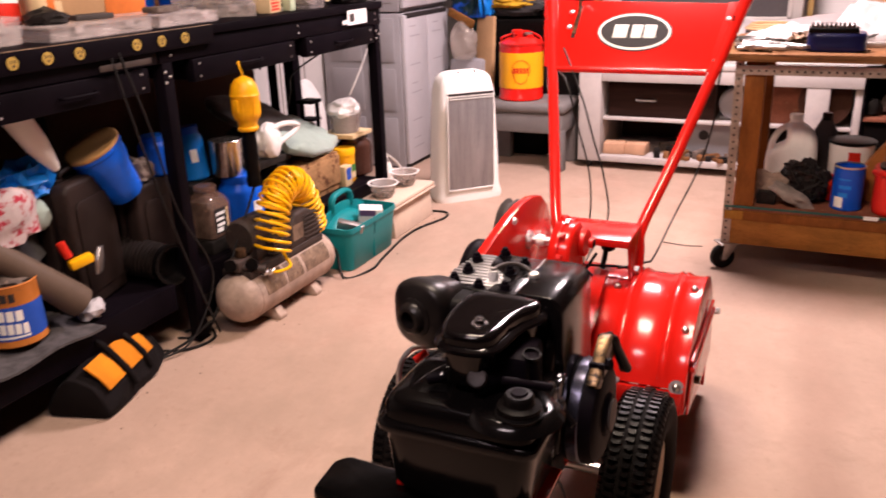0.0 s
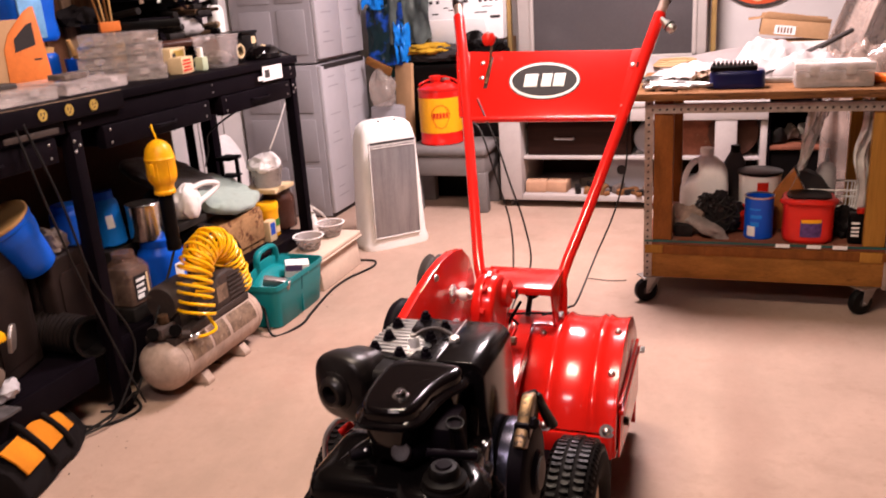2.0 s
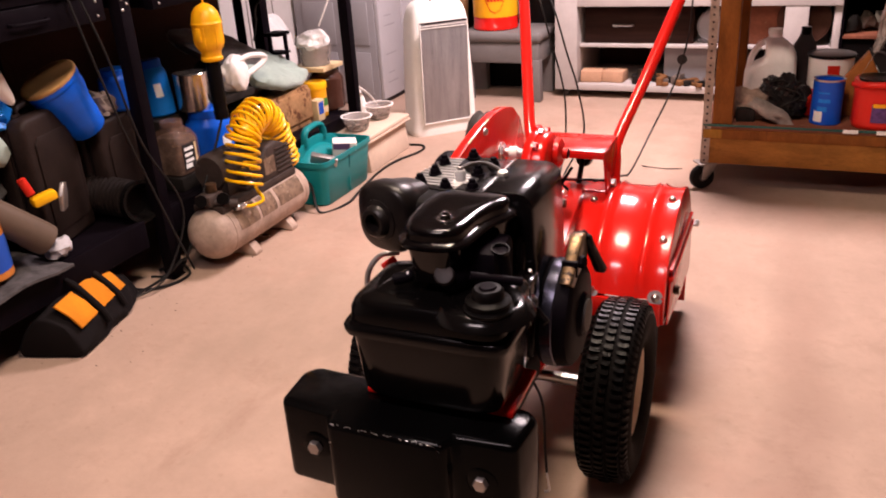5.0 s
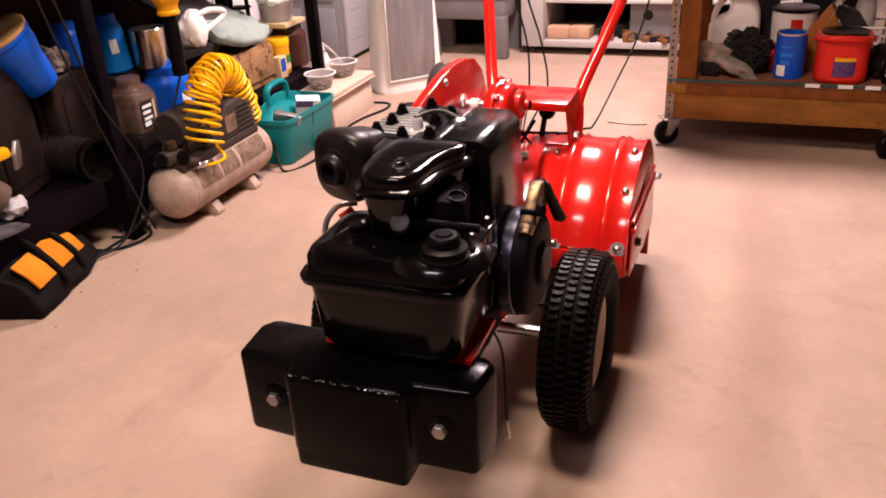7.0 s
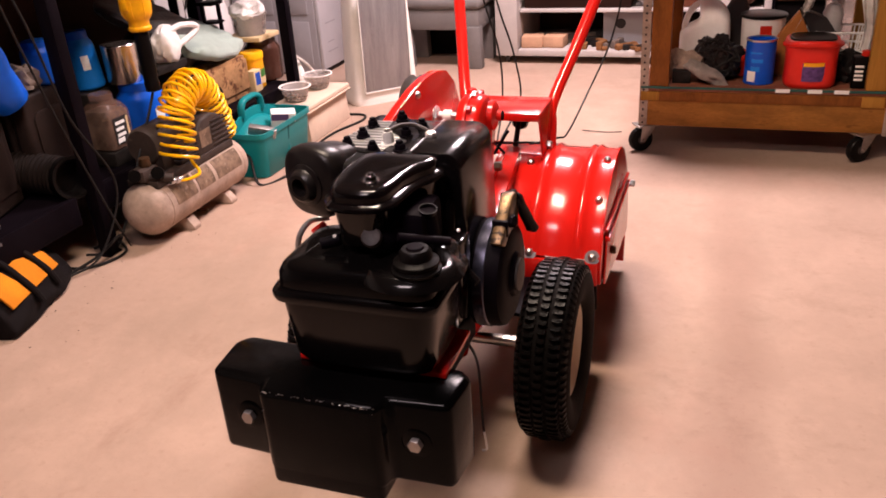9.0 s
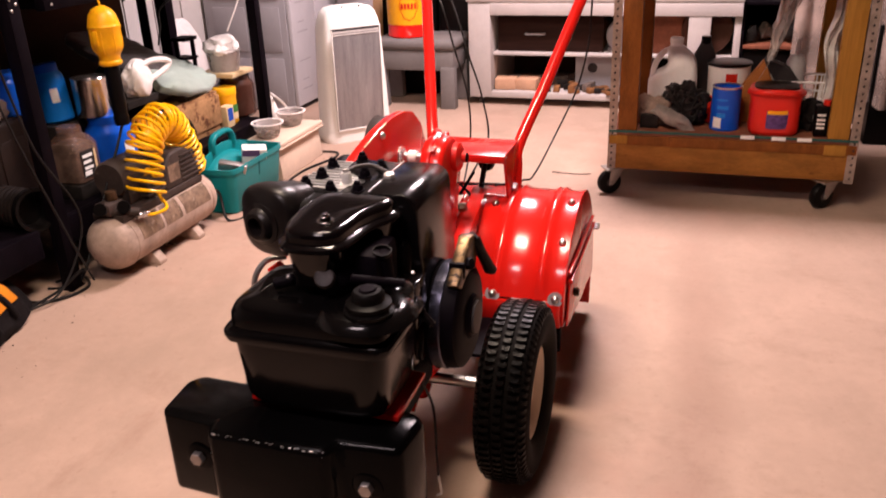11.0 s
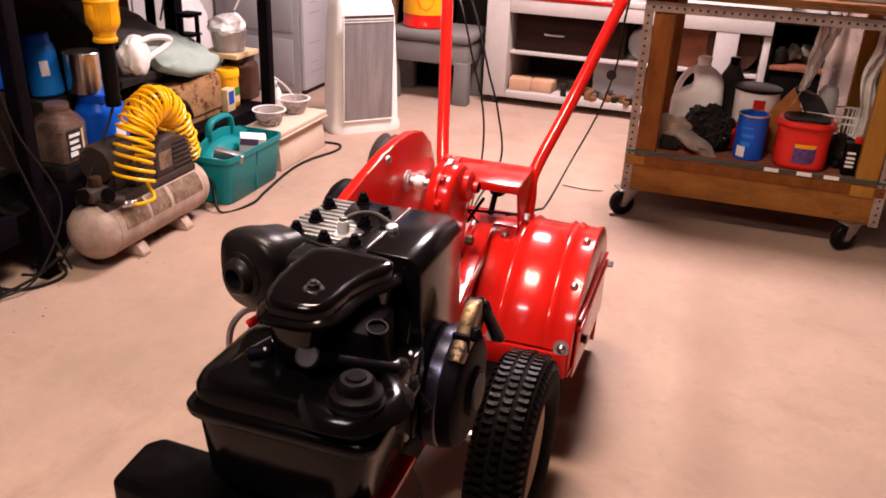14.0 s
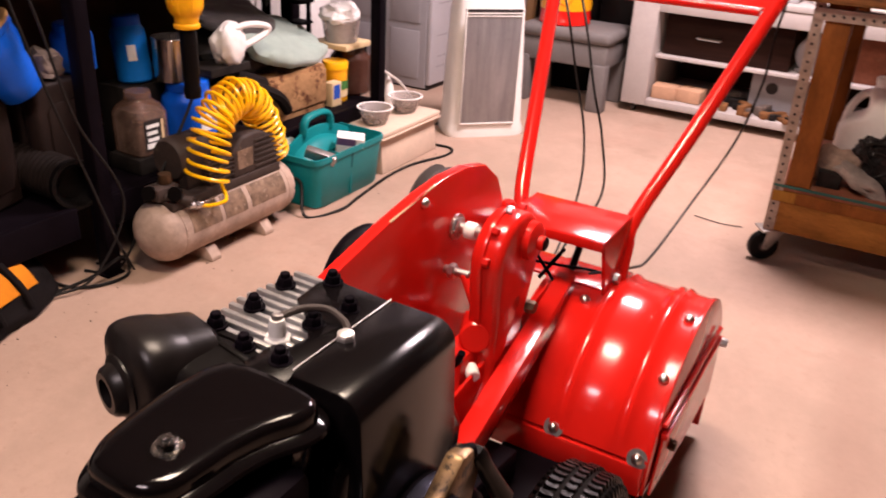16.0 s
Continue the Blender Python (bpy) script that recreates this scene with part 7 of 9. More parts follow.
    solid("steel_pole", box(-2.20, -2.14, 3.50, 3.56, 0, 1.9, 0.004), BLACK_STEEL, "dark steel upright at the bench end", "post")
    for k, yy in enumerate((1.55, 1.68, 1.30)):
        solid("bench_clutter", crumpled((-2.0, yy, z + 0.05), (0.09, 0.07, 0.06), 90 + k, 0.5, 5), (SCRAP, BLUE_PALE, WHITE_PLASTIC)[k], ("mixed small parts heaped on the bench", "crumpled light blue packing on the bench", "white plastic packing on the bench")[k], "clutter")
    # packets and small boxes crowded on the near end
    pk = clear_case("parts_case", -1.95, -1.74, 1.42, 1.68, 0.075, "clear plastic case of packaged parts", 4)
    part("label", box(-1.7398, -1.7392, 1.52, 1.58, z + 0.012, z + 0.042, 0), PAPER, pk)
    solid("red_carton", moved(box(-0.04, 0.04, -0.05, 0.05, 0, 0.06, 0.003), pose(-1.88, 1.73, z + 0.041, 0, 0, 20)), INK_RED, "small red carton on a parts tray", "carton")
    solid("blue_packet", moved(crumpled((0, 0, 0.012), (0.06, 0.11, 0.016), 301, 0.3, 3), pose(-1.84, 1.54, z + 0.076, 0, 0, -12)), BLUE_PALE, "light blue packet lying on a parts case", "packet")
    solid("black_grip", moved(merged(box(-0.05, 0.05, -0.016, 0.016, 0, 0.024, 0.008), rod((0.04, 0, 0.012), (0.09, 0.02, 0.012), 0.010)), pose(-1.82, 1.50, z + 0.101, 0, 0, 30)), BLACK_PLASTIC, "black tool grip on a packet", "hand tool")
    sp = thing("trigger_sprayer", (-1.84, 1.83, z + 0.041), "cream trigger sprayer standing on a tray", "sprayer")
    part("bottle", lathe([(0, 0), (0.026, 0), (0.028, 0.004), (0.028, 0.09), (0.014, 0.13), (0.012, 0.15), (0, 0.15)], (-1.84, 1.83, z + 0.041)), SIGN_CREAM, sp)
    part("head", moved(merged(box(-0.018, 0.05, -0.012, 0.012, 0, 0.03, 0.005), rod((0.035, 0, 0.0), (0.045, 0, -0.045), 0.005)), pose(-1.84, 1.83, z + 0.19, 0, 0, -40)), SIGN_CREAM, sp)
    for k, (x, y, w, d, h, mt, lab) in enumerate(((-1.92, 1.90, 0.05, 0.03, 0.10, ORANGE_PAPER, "orange printed carton standing on the bench"), (-2.06, 1.72, 0.06, 0.04, 0.16, CARDBOARD, "brown carton standing at the back of the bench"), (-2.08, 1.88, 0.05, 0.05, 0.12, PAPER, "white carton standing at the back of the bench"),
                                                   (-2.05, 2.03, 0.05, 0.04, 0.09, SIGN_CREAM, "cream carton standing at the back of the bench"), (-1.79, 2.27, 0.035, 0.05, 0.018, SCRAP, "greasy machine part lying on a tray"), (-1.84, 2.36, 0.03, 0.04, 0.015, ZINC, "bare metal bracket lying on a tray"), (-1.80, 1.98, 0.03, 0.06, 0.016, CHARCOAL, "dark tool lying on a tray"))):
        lift = 0.041 if x > -2.0 else 0.0
        solid("small_box" if h > 0.05 else "machine_part", moved(box(-w, w, -d, d, 0, h, 0.003), pose(x, y, z + lift, 0, 0, 15 * ((k % 3) - 1))), mt, lab, "carton" if h > 0.05 else "part")
    solid("brown_cloth", crumpled((-1.80, 1.82, z + 0.055), (0.05, 0.06, 0.03), 97, 0.4), DARK_SCRAP, "dark tool head on a parts tray", "tool")


compressor()
coil_hose()
tote()
step_box()
tool_bag()
work_light()
lower_shelf_things()
bench_top_things()


# ---- heater, cabinet and the back of the garage ----
def heater():
    t = thing("tower_heater", (-1.42, 4.0, 0), "white plastic tower quartz heater with a grey grille", "heater")
    n = Vector((0.717, -0.697, 0))
    side = Vector((0.697, 0.717, 0))  # to the heater's own left when facing out
    o = Vector((-1.39, 3.95, 0))

    def M():
        return Matrix(((side.x, -n.x, 0, o.x), (side.y, -n.y, 0, o.y), (0, 0, 1, 0), (0, 0, 0, 1)))

    m = M()
    # local: x across the front, y back into the body, z up
    def ring(z, w, d, back=0.0):
        return [(p[0], p[1] + back, z) for p in oval(0, d, 0, w, d, 5, 40)]

    body = loft([ring(0.0, 0.185, 0.105), ring(0.012, 0.190, 0.11), ring(0.03, 0.188, 0.11), ring(0.06, 0.176, 0.102, 0.004), ring(0.30, 0.168, 0.098, 0.010), ring(0.56, 0.155, 0.090, 0.017), ring(0.60, 0.146, 0.085, 0.021), ring(0.635, 0.134, 0.077, 0.029), ring(0.657, 0.112, 0.062, 0.043), ring(0.666, 0.08, 0.045, 0.06), ring(0.669, 0.03, 0.02, 0.085)])
    part("body", moved(body, m), WHITE_PLASTIC, t)
    # framed window, leaning with the front
    lean = Matrix.Rotation(radians(1.6), 4, "X")
    w = Matrix.Translation((-0.008, -0.003, 0.070)) @ lean

    def fr(x0, x1, z0, z1, y0, y1, b=0.003):
        return moved(box(x0, x1, y0, y1, z0, z1, b), m @ w)

    part("recess", fr(-0.124, 0.124, 0.0, 0.492, -0.0015, 0.004, 0.001), REFLECTOR, t, "streaky grey reflector")
    part("window_frame", merged(fr(-0.129, -0.124, -0.004, 0.500, -0.006, 0.008, 0.002), fr(0.124, 0.129, -0.004, 0.500, -0.006, 0.008, 0.002), fr(-0.129, 0.129, -0.009, 0.0, -0.006, 0.008, 0.003)), WHITE_PLASTIC, t)
    part("vent_slot", fr(-0.129, 0.129, 0.492, 0.500, -0.004, 0.006, 0.001), INK, t, "dark slot above the window")
    for z0 in (0.470, 0.482):
        part("vent_bar", fr(-0.1235, 0.1235, z0, z0 + 0.004, -0.0055, -0.0020, 0.001), WHITE_PLASTIC, t)
    grille = [fr(-0.1235 + 0.247 * i / 52 - 0.0005, -0.1235 + 0.247 * i / 52 + 0.0005, 0.0, 0.468, -0.0050, -0.0040, 0) for i in range(53)]
    grille += [fr(-0.1235, 0.1235, 0.468 * i / 3 - 0.0004, 0.468 * i / 3 + 0.0004, -0.0040, -0.0034, 0) for i in range(4)]
    part("grille", merged(*grille), GRILLE, t, "fine grey wire grille")
    for x in (-0.045, 0.045):
        part("control_knob", moved(lathe([(0, 0), (0.022, 0), (0.020, 0.008), (0, 0.009)], (x, 0.062, 0.655), m=Vector((0, -0.5, 1)).to_track_quat("Z", "Y").to_matrix().to_4x4()), m), WHITE_PLASTIC, t)
        part("pointer", moved(box(x - 0.004, x + 0.004, 0.040, 0.060, 0.662, 0.668, 0.002), m), CHARCOAL_LIGHT, t)
    part("cord", tube([m @ Vector((-0.15, 0.19, 0.03)), (-1.64, 3.83, 0.006), (-1.55, 3.70, 0.006), (-1.43, 3.69, 0.006), (-1.40, 3.60, 0.006), (-1.45, 3.42, 0.006), (-1.455, 3.25, 0.006), (-1.42, 3.0, 0.006), (-1.40, 2.86, 0.006), (-1.46, 2.74, 0.006), (-1.53, 2.80, 0.10), (-1.60, 2.76, 0.10), (-1.75, 2.74, 0.02)], 0.0055, 8), CABLE, t)


def cabinet():
    t = thing("utility_cabinet", (-2.3, 4.75, 0), "tall grey resin utility cabinet with embossed doors", "cabinet")
    x0, x1, y0, y1 = -2.56, -2.0, 4.44, 5.06
    for nm, z0, z1 in (("lower_body", 0.01, 0.915), ("upper_body", 0.925, 1.83)):
        b = part(nm, box(x0, x1 - 0.03, y0, y1, z0, z1, 0.006), GREY_DARK_PLASTIC, t)
        for yy0, yy1 in ((y0 + 0.004, (y0 + y1) / 2 - 0.003), ((y0 + y1) / 2 + 0.003, y1 - 0.004)):
            d = part("door", box(x1 - 0.03, x1, yy0, yy1, z0 + 0.02, z1 - 0.01, 0.008), GREY_PLASTIC, b, "light grey resin door")
            for k in range(5):
                zz = z0 + 0.11 + 0.165 * k
                part("groove", box(x1 - 0.004, x1 + 0.0006, yy0 + 0.06, yy0 + 0.19, zz, zz + 0.006, 0), GREY_DARK_PLASTIC, d)
                if k % 2 == 0:
                    part("groove", box(x1 - 0.004, x1 + 0.0006, yy0 + 0.07, yy0 + 0.15, zz + 0.055, zz + 0.061, 0), GREY_DARK_PLASTIC, d)
        for px0, px1 in ((x0 + 0.06, x0 + 0.27), (x0 + 0.31, x1 - 0.07)):
            for k in range(3):
                part("side_panel", box(px0, px1, y0 - 0.006, y0 + 0.002, z0 + 0.05 + 0.29 * k, z0 + 0.30 + 0.29 * k, 0.005), GREY_DARK_PLASTIC, b)
    part("pull_recess", box(x1 - 0.02, x1 + 0.001, y0 + 0.03, y1 - 0.03, 0.885, 0.912, 0.002), INK, t)
    part("foot_rail", box(x0, x1 - 0.02, y0 + 0.01, y1 - 0.01, 0.0, 0.03, 0.002), INK, t)


def fuel_can():
    s = thing("plastic_stool", (-1.33, 4.82, 0), "grey plastic step stool standing against the wall", "stool")
    part("top", box(-1.60, -1.10, 4.64, 5.0, 0.335, 0.398, 0.025, 3), CHARCOAL_LIGHT, s)
    part("apron", box(-1.585, -1.115, 4.655, 4.985, 0.22, 0.335, 0.008), CHARCOAL_LIGHT, s)
    for x in (-1.57, -1.15):
        for y in (4.68, 4.95):
            part("leg", prism([(x - 0.045, 0.0), (x + 0.045, 0.0), (x + 0.04, 0.24), (x - 0.04, 0.24)], "y", y - 0.035, y + 0.035, 0.008), CHARCOAL_LIGHT, s)
    t = thing("fuel_can", (-1.41, 4.80, 0.4), "vintage red and yellow round fuel can with a red emblem", "fuel can")
    c = (-1.415, 4.80, 0.399)
    r = 0.132
    part("body", lathe([(0, 0), (r - 0.006, 0), (r, 0.005), (r, 0.02), (r - 0.003, 0.024), (r - 0.003, 0.075), (0, 0.075)], c, segs=44), RED, t, "red painted can base")
    part("band", lathe([(r - 0.004, 0.072), (r - 0.002, 0.074), (r - 0.002, 0.276), (r - 0.004, 0.278)], c, segs=44), YELLOW_PAINT, t, "yellow painted band")
    part("shoulder", lathe([(0, 0.277), (r - 0.003, 0.277), (r - 0.003, 0.315), (r + 0.001, 0.320), (r + 0.001, 0.330), (r - 0.008, 0.334), (0.085, 0.357), (0.05, 0.362), (0, 0.362)], c, segs=44), RED, t)
    part("spout", merged(lathe([(0, 0), (0.028, 0), (0.030, 0.03), (0.036, 0.034), (0.036, 0.055), (0.028, 0.06), (0, 0.06)], (c[0] - 0.01, c[1] - 0.04, c[2] + 0.345)), lathe([(0, 0), (0.02, 0), (0.02, 0.03), (0, 0.03)], (c[0] + 0.06, c[1] - 0.02, c[2] + 0.345))), RED, t)
    part("cap", lathe([(0, 0), (0.026, 0), (0.026, 0.012), (0, 0.014)], (c[0] + 0.045, c[1] - 0.01, c[2] + 0.372)), ZINC, t)
    part("handle", tube([(c[0] - 0.12, c[1], c[2] + 0.33), (c[0] - 0.10, c[1] - 0.04, c[2] + 0.36), (c[0], c[1] + 0.06, c[2] + 0.385), (c[0] + 0.10, c[1] + 0.03, c[2] + 0.36), (c[0] + 0.125, c[1], c[2] + 0.33)], 0.006), RED, t)

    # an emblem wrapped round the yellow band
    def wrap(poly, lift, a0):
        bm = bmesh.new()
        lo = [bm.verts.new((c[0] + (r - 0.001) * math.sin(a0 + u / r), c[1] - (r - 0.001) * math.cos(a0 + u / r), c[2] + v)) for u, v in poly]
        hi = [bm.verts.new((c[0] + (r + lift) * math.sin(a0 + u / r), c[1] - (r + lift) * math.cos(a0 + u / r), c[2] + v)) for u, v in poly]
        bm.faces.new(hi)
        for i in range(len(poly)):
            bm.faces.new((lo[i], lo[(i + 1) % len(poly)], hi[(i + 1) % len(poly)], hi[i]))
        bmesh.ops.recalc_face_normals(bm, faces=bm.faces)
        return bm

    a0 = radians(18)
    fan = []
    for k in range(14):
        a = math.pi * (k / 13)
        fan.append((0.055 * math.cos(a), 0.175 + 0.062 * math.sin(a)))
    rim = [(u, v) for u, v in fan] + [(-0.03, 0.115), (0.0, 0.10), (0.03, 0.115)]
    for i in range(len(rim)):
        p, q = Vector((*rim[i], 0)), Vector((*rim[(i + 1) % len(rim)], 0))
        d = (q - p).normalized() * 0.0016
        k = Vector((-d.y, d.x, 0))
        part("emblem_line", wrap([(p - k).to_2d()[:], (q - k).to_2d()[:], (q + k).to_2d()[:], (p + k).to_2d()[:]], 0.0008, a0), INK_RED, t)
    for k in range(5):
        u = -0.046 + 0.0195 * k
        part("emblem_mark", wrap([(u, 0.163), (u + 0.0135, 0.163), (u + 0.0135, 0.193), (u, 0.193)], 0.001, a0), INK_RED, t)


def back_clutter():
    b = thing("storage_bin", (-1.5, 5.15, 0), "black plastic bin stuffed with black and yellow cloth", "bin")
    part("bin", loft([oval(-1.50, 5.17, z, 0.21 * k, 0.17 * k, 7, 40) for z, k in ((0.0, 0.82), (0.01, 0.85), (0.78, 1.0), (0.80, 1.05), (0.83, 1.05), (0.84, 1.0))]), BLACK_PLASTIC, b)
    solid("jacket", crumpled((-1.52, 5.14, 0.90), (0.20, 0.15, 0.06), 101, 0.3, 3, 4), DARK_CLOTH, "black jacket heaped on the bin", "jacket")
    solid("yellow_cloth", crumpled((-1.58, 5.06, 0.935), (0.14, 0.09, 0.04), 103, 0.35, 3.5, 4), mat("ochre_cloth", (0.42, 0.24, 0.02), 0.8, vary=0.25, bump=0.2), "ochre yellow cloth on the black jacket", "cloth")
    solid("black_bag", crumpled((-1.22, 5.12, 0.90), (0.16, 0.10, 0.10), 105, 0.6, 4, 4), BLACK_PLASTIC, "crumpled black plastic bag beside the bin", "bag")
    solid("dark_bin_lid", box(-1.30, -1.08, 4.98, 5.38, 0.0, 0.80, 0.02), BLACK_PLASTIC, "black storage tote standing by the bench", "tote")
    c = thing("white_carton", (-1.35, 5.3, 0.85), "white shipping carton with dark printed bars", "carton")
    part("carton", box(-1.62, -1.12, 5.22, 5.44, 0.97, 1.24, 0.004), PAPER, c)
    for k, (x0, x1, z0, z1) in enumerate(((-1.595, -1.575, 1.195, 1.215), (-1.55, -1.53, 1.195, 1.215), (-1.50, -1.47, 1.165, 1.172), (-1.47, -1.40, 1.150, 1.157), (-1.38, -1.34, 1.195, 1.212), (-1.27, -1.25, 1.195, 1.212), (-1.235, -1.215, 1.195, 1.212), (-1.20, -1.18, 1.195, 1.212), (-1.165, -1.145, 1.195, 1.212), (-1.25, -1.18, 1.165, 1.170), (-1.58, -1.54, 1.13, 1.137), (-1.30, -1.22, 1.13, 1.137), (-1.20, -1.135, 1.095, 1.112))):
        part("mark", box(x0, x1, 5.2185, 5.2196, z0, z1, 0), INK, c)
    part("flap", moved(box(-0.20, 0.16, -0.004, 0.004, 0, 0.16, 0.001), pose(-1.38, 5.20, 0.95, 18, 0, 4)), PAPER, c)
    solid("riser_box", box(-1.64, -1.10, 5.36, 5.46, 0.0, 0.968, 0.004), CARDBOARD, "brown cardboard box behind the bins", "box")
    solid("brown_satchel", crumpled((-1.38, 5.30, 1.30), (0.18, 0.08, 0.07), 109, 0.4), mat("brown_leather", (0.10, 0.05, 0.03), 0.5, vary=0.3), "brown leather bag on the carton", "bag")
    solid("brass_frame", box(-1.115, -1.09, 5.30, 5.34, 0.6, 1.6, 0.003), mat("gilt_frame", (0.40, 0.26, 0.10), 0.35, 0.5), "gilt picture frame edge standing on the bench", "frame")
    # blue and clear sheeting by the cabinet
    def hung(x0, x1, z0, z1, y, seed, amp=0.02, lean=0.0):
        def fn(u, v):
            p = Vector((u * 2.3 + seed, v * 1.6, seed * 0.7))
            return (x0 + (x1 - x0) * u + 0.008 * noise.noise(p * 2), y + lean * v + amp * math.sin(9 * u + 3 * v + seed) + amp * 1.4 * noise.noise(p * 3.1), z1 + (z0 - z1) * v + 0.03 * noise.noise(p * 2.2))
        return sheet(30, 30, fn, 0.002)

    solid("blue_tarpaulin", hung(-1.95, -1.70, 0.84, 1.22, 5.02, 1.0, 0.012), mat("blue_tarp", (0.004, 0.016, 0.020), 0.3, vary=0.3, scale=2.2, bump=0.5, bump_scale=26, alt=(0.008, 0.05, 0.30), alt_at=0.50), "dark teal and blue tarpaulin hanging beside the cabinet", "tarpaulin")
    solid("blue_tarpaulin", hung(-1.95, -1.82, 1.20, 1.46, 4.99, 2.3, 0.014), BLUE_PALE, "bright blue tarpaulin corner hanging by the cabinet", "tarpaulin")
    solid("blue_tarpaulin", hung(-1.76, -1.66, 0.88, 1.10, 5.0, 3.9, 0.012), BLUE_PALE, "bright blue tarpaulin fold beside the sheet", "tarpaulin")
    solid("teal_sheet", hung(-1.95, -1.58, 0.75, 1.40, 5.10, 5.2, 0.01), mat("dark_teal_film", (0.006, 0.04, 0.045), 0.25, vary=0.4, bump=0.4, bump_scale=24), "dark teal plastic sheet hanging by the wall", "sheet")
    solid("grey_sheet", hung(-1.80, -1.53, 0.98, 1.56, 5.04, 7.7, 0.018), mat("grey_green_film", (0.07, 0.085, 0.08), 0.2, vary=0.4, bump=0.5, bump_scale=18), "grey-green plastic sheeting hanging in folds", "sheet")
    solid("leaning_board", moved(box(-0.012, 0.012, -0.08, 0.08, 0, 0.86, 0.003), pose(-1.74, 4.98, 0.0, 0, 3, 60)), CARDBOARD, "cardboard strip leaning by the cabinet", "board")
    solid("leaning_board", moved(box(-0.01, 0.01, -0.10, 0.10, 0, 0.05, 0.003), pose(-1.86, 4.93, 0.83, 22, 0, 75)), WOOD, "short wooden board laid aslant by the cabinet", "board")
    solid("white_bag", crumpled((-1.84, 4.93, 0.70), (0.085, 0.05, 0.13), 119, 0.22, 3.5, 4), FILM, "cloudy plastic bag hanging by the cabinet", "bag")
    solid("grey_tote", box(-1.95, -1.72, 4.95, 5.40, 0.0, 0.60, 0.02), GREY_DARK_PLASTIC, "grey storage tote beside the cabinet", "tote")


def white_bench():
    t = thing("rolling_bench", (-0.3, 5.1, 0), "white painted rolling workbench with open shelves", "workbench")
    y0, y1 = 4.80, 5.42
    part("top", box(-1.07, 0.43, y0 - 0.01, y1, 0.590, 0.618, 0.004), WHITE_PAINT, t)
    part("apron", box(-0.929, 0.425, y0 - 0.004, y0 - 0.0005, 0.515, 0.589, 0.003), WHITE_PAINT, t)
    part("end_panel", box(-1.06, -0.93, y0, y1 - 0.02, 0.045, 0.589, 0.004), WHITE_PAINT, t)
    part("end_panel", box(0.158, 0.272, y0, y0 + 0.055, 0.081, 0.589, 0.004), WHITE_PAINT, t)
    part("end_panel", box(0.391, 0.4265, y0 + 0.02, y1 - 0.02, 0.085, 0.589, 0.004), WHITE_PAINT, t)
    part("end_panel", box(1.03, 1.14, y0, y1 - 0.02, 0.045, 0.589, 0.004), WHITE_PAINT, t)
    part("bottom_shelf", box(-0.929, 1.029, y0, y1 - 0.02, 0.045, 0.080, 0.003), WHITE_PAINT, t)
    part("mid_shelf", box(-0.929, 0.390, y0 + 0.056, y1 - 0.03, 0.282, 0.298, 0.002), WHITE_PAINT, t)
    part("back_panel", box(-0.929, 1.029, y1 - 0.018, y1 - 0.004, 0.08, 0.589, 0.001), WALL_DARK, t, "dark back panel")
    for x in (-1.0, 0.28, 1.08):
        for y in (y0 + 0.05, y1 - 0.08):
            cst = part("caster", lathe([(0, -0.011), (0.020, -0.011), (0.022, -0.006), (0.022, 0.006), (0.020, 0.011), (0, 0.011)], (x, y, 0.022), "x", 20), CHARCOAL, t)
            part("fork", box(x - 0.018, x + 0.018, y - 0.014, y + 0.014, 0.030, 0.046, 0.003), ZINC, cst)
    d = thing("storage_chest", (-0.65, 5.0, 0.3), "dark wooden chest with a metal pull on the shelf", "chest")
    part("front", box(-0.91, -0.30, 4.90, 4.92, 0.30, 0.50, 0.003), mat("dark_walnut", (0.026, 0.011, 0.008), 0.5, spec=0.1, vary=0.3, stretch=(0.5, 6, 8)), d)
    part("body", box(-0.90, -0.31, 4.92, 5.36, 0.302, 0.49, 0.002), WOOD, d)
    part("pull", tube([(-0.74, 4.90, 0.40), (-0.735, 4.88, 0.40), (-0.64, 4.88, 0.40), (-0.635, 4.90, 0.40)], 0.006, 8, 4), STEEL, d)
    m = thing("electric_motor", (-0.3, 5.05, 0.3), "grey electric motor housing on the shelf", "motor")
    part("housing", lathe([(0, 0), (0.08, 0), (0.09, 0.01), (0.09, 0.22), (0.07, 0.24), (0, 0.24)], (-0.20, 4.92, 0.392), "y"), GREY_DARK_PLASTIC, m)
    part("base", box(-0.28, -0.12, 4.95, 5.15, 0.299, 0.32, 0.003), GREY_DARK_PLASTIC, m)
    g = thing("metal_box", (-0.34, 5.0, 0.08), "grey metal box with a round hole", "box")
    part("case", box(-0.46, -0.20, 4.94, 5.25, 0.081, 0.275, 0.006), GREY_DARK_PLASTIC, g)
    part("hole", lathe([(0, 0), (0.028, 0), (0.028, 0.003), (0, 0.003)], (-0.36, 4.9365, 0.205), "y"), INK, g)
    for x, y, a in ((-0.86, 4.90, 4), (-0.73, 4.91, -6)):
        solid("fire_brick", moved(box(-0.062, 0.062, -0.055, 0.055, 0, 0.066, 0.006), pose(x, y, 0.081, 0, 0, a)), BRICK, "tan block lying on the bottom shelf", "brick", "tan blocks")
    rnd = random.Random(8)
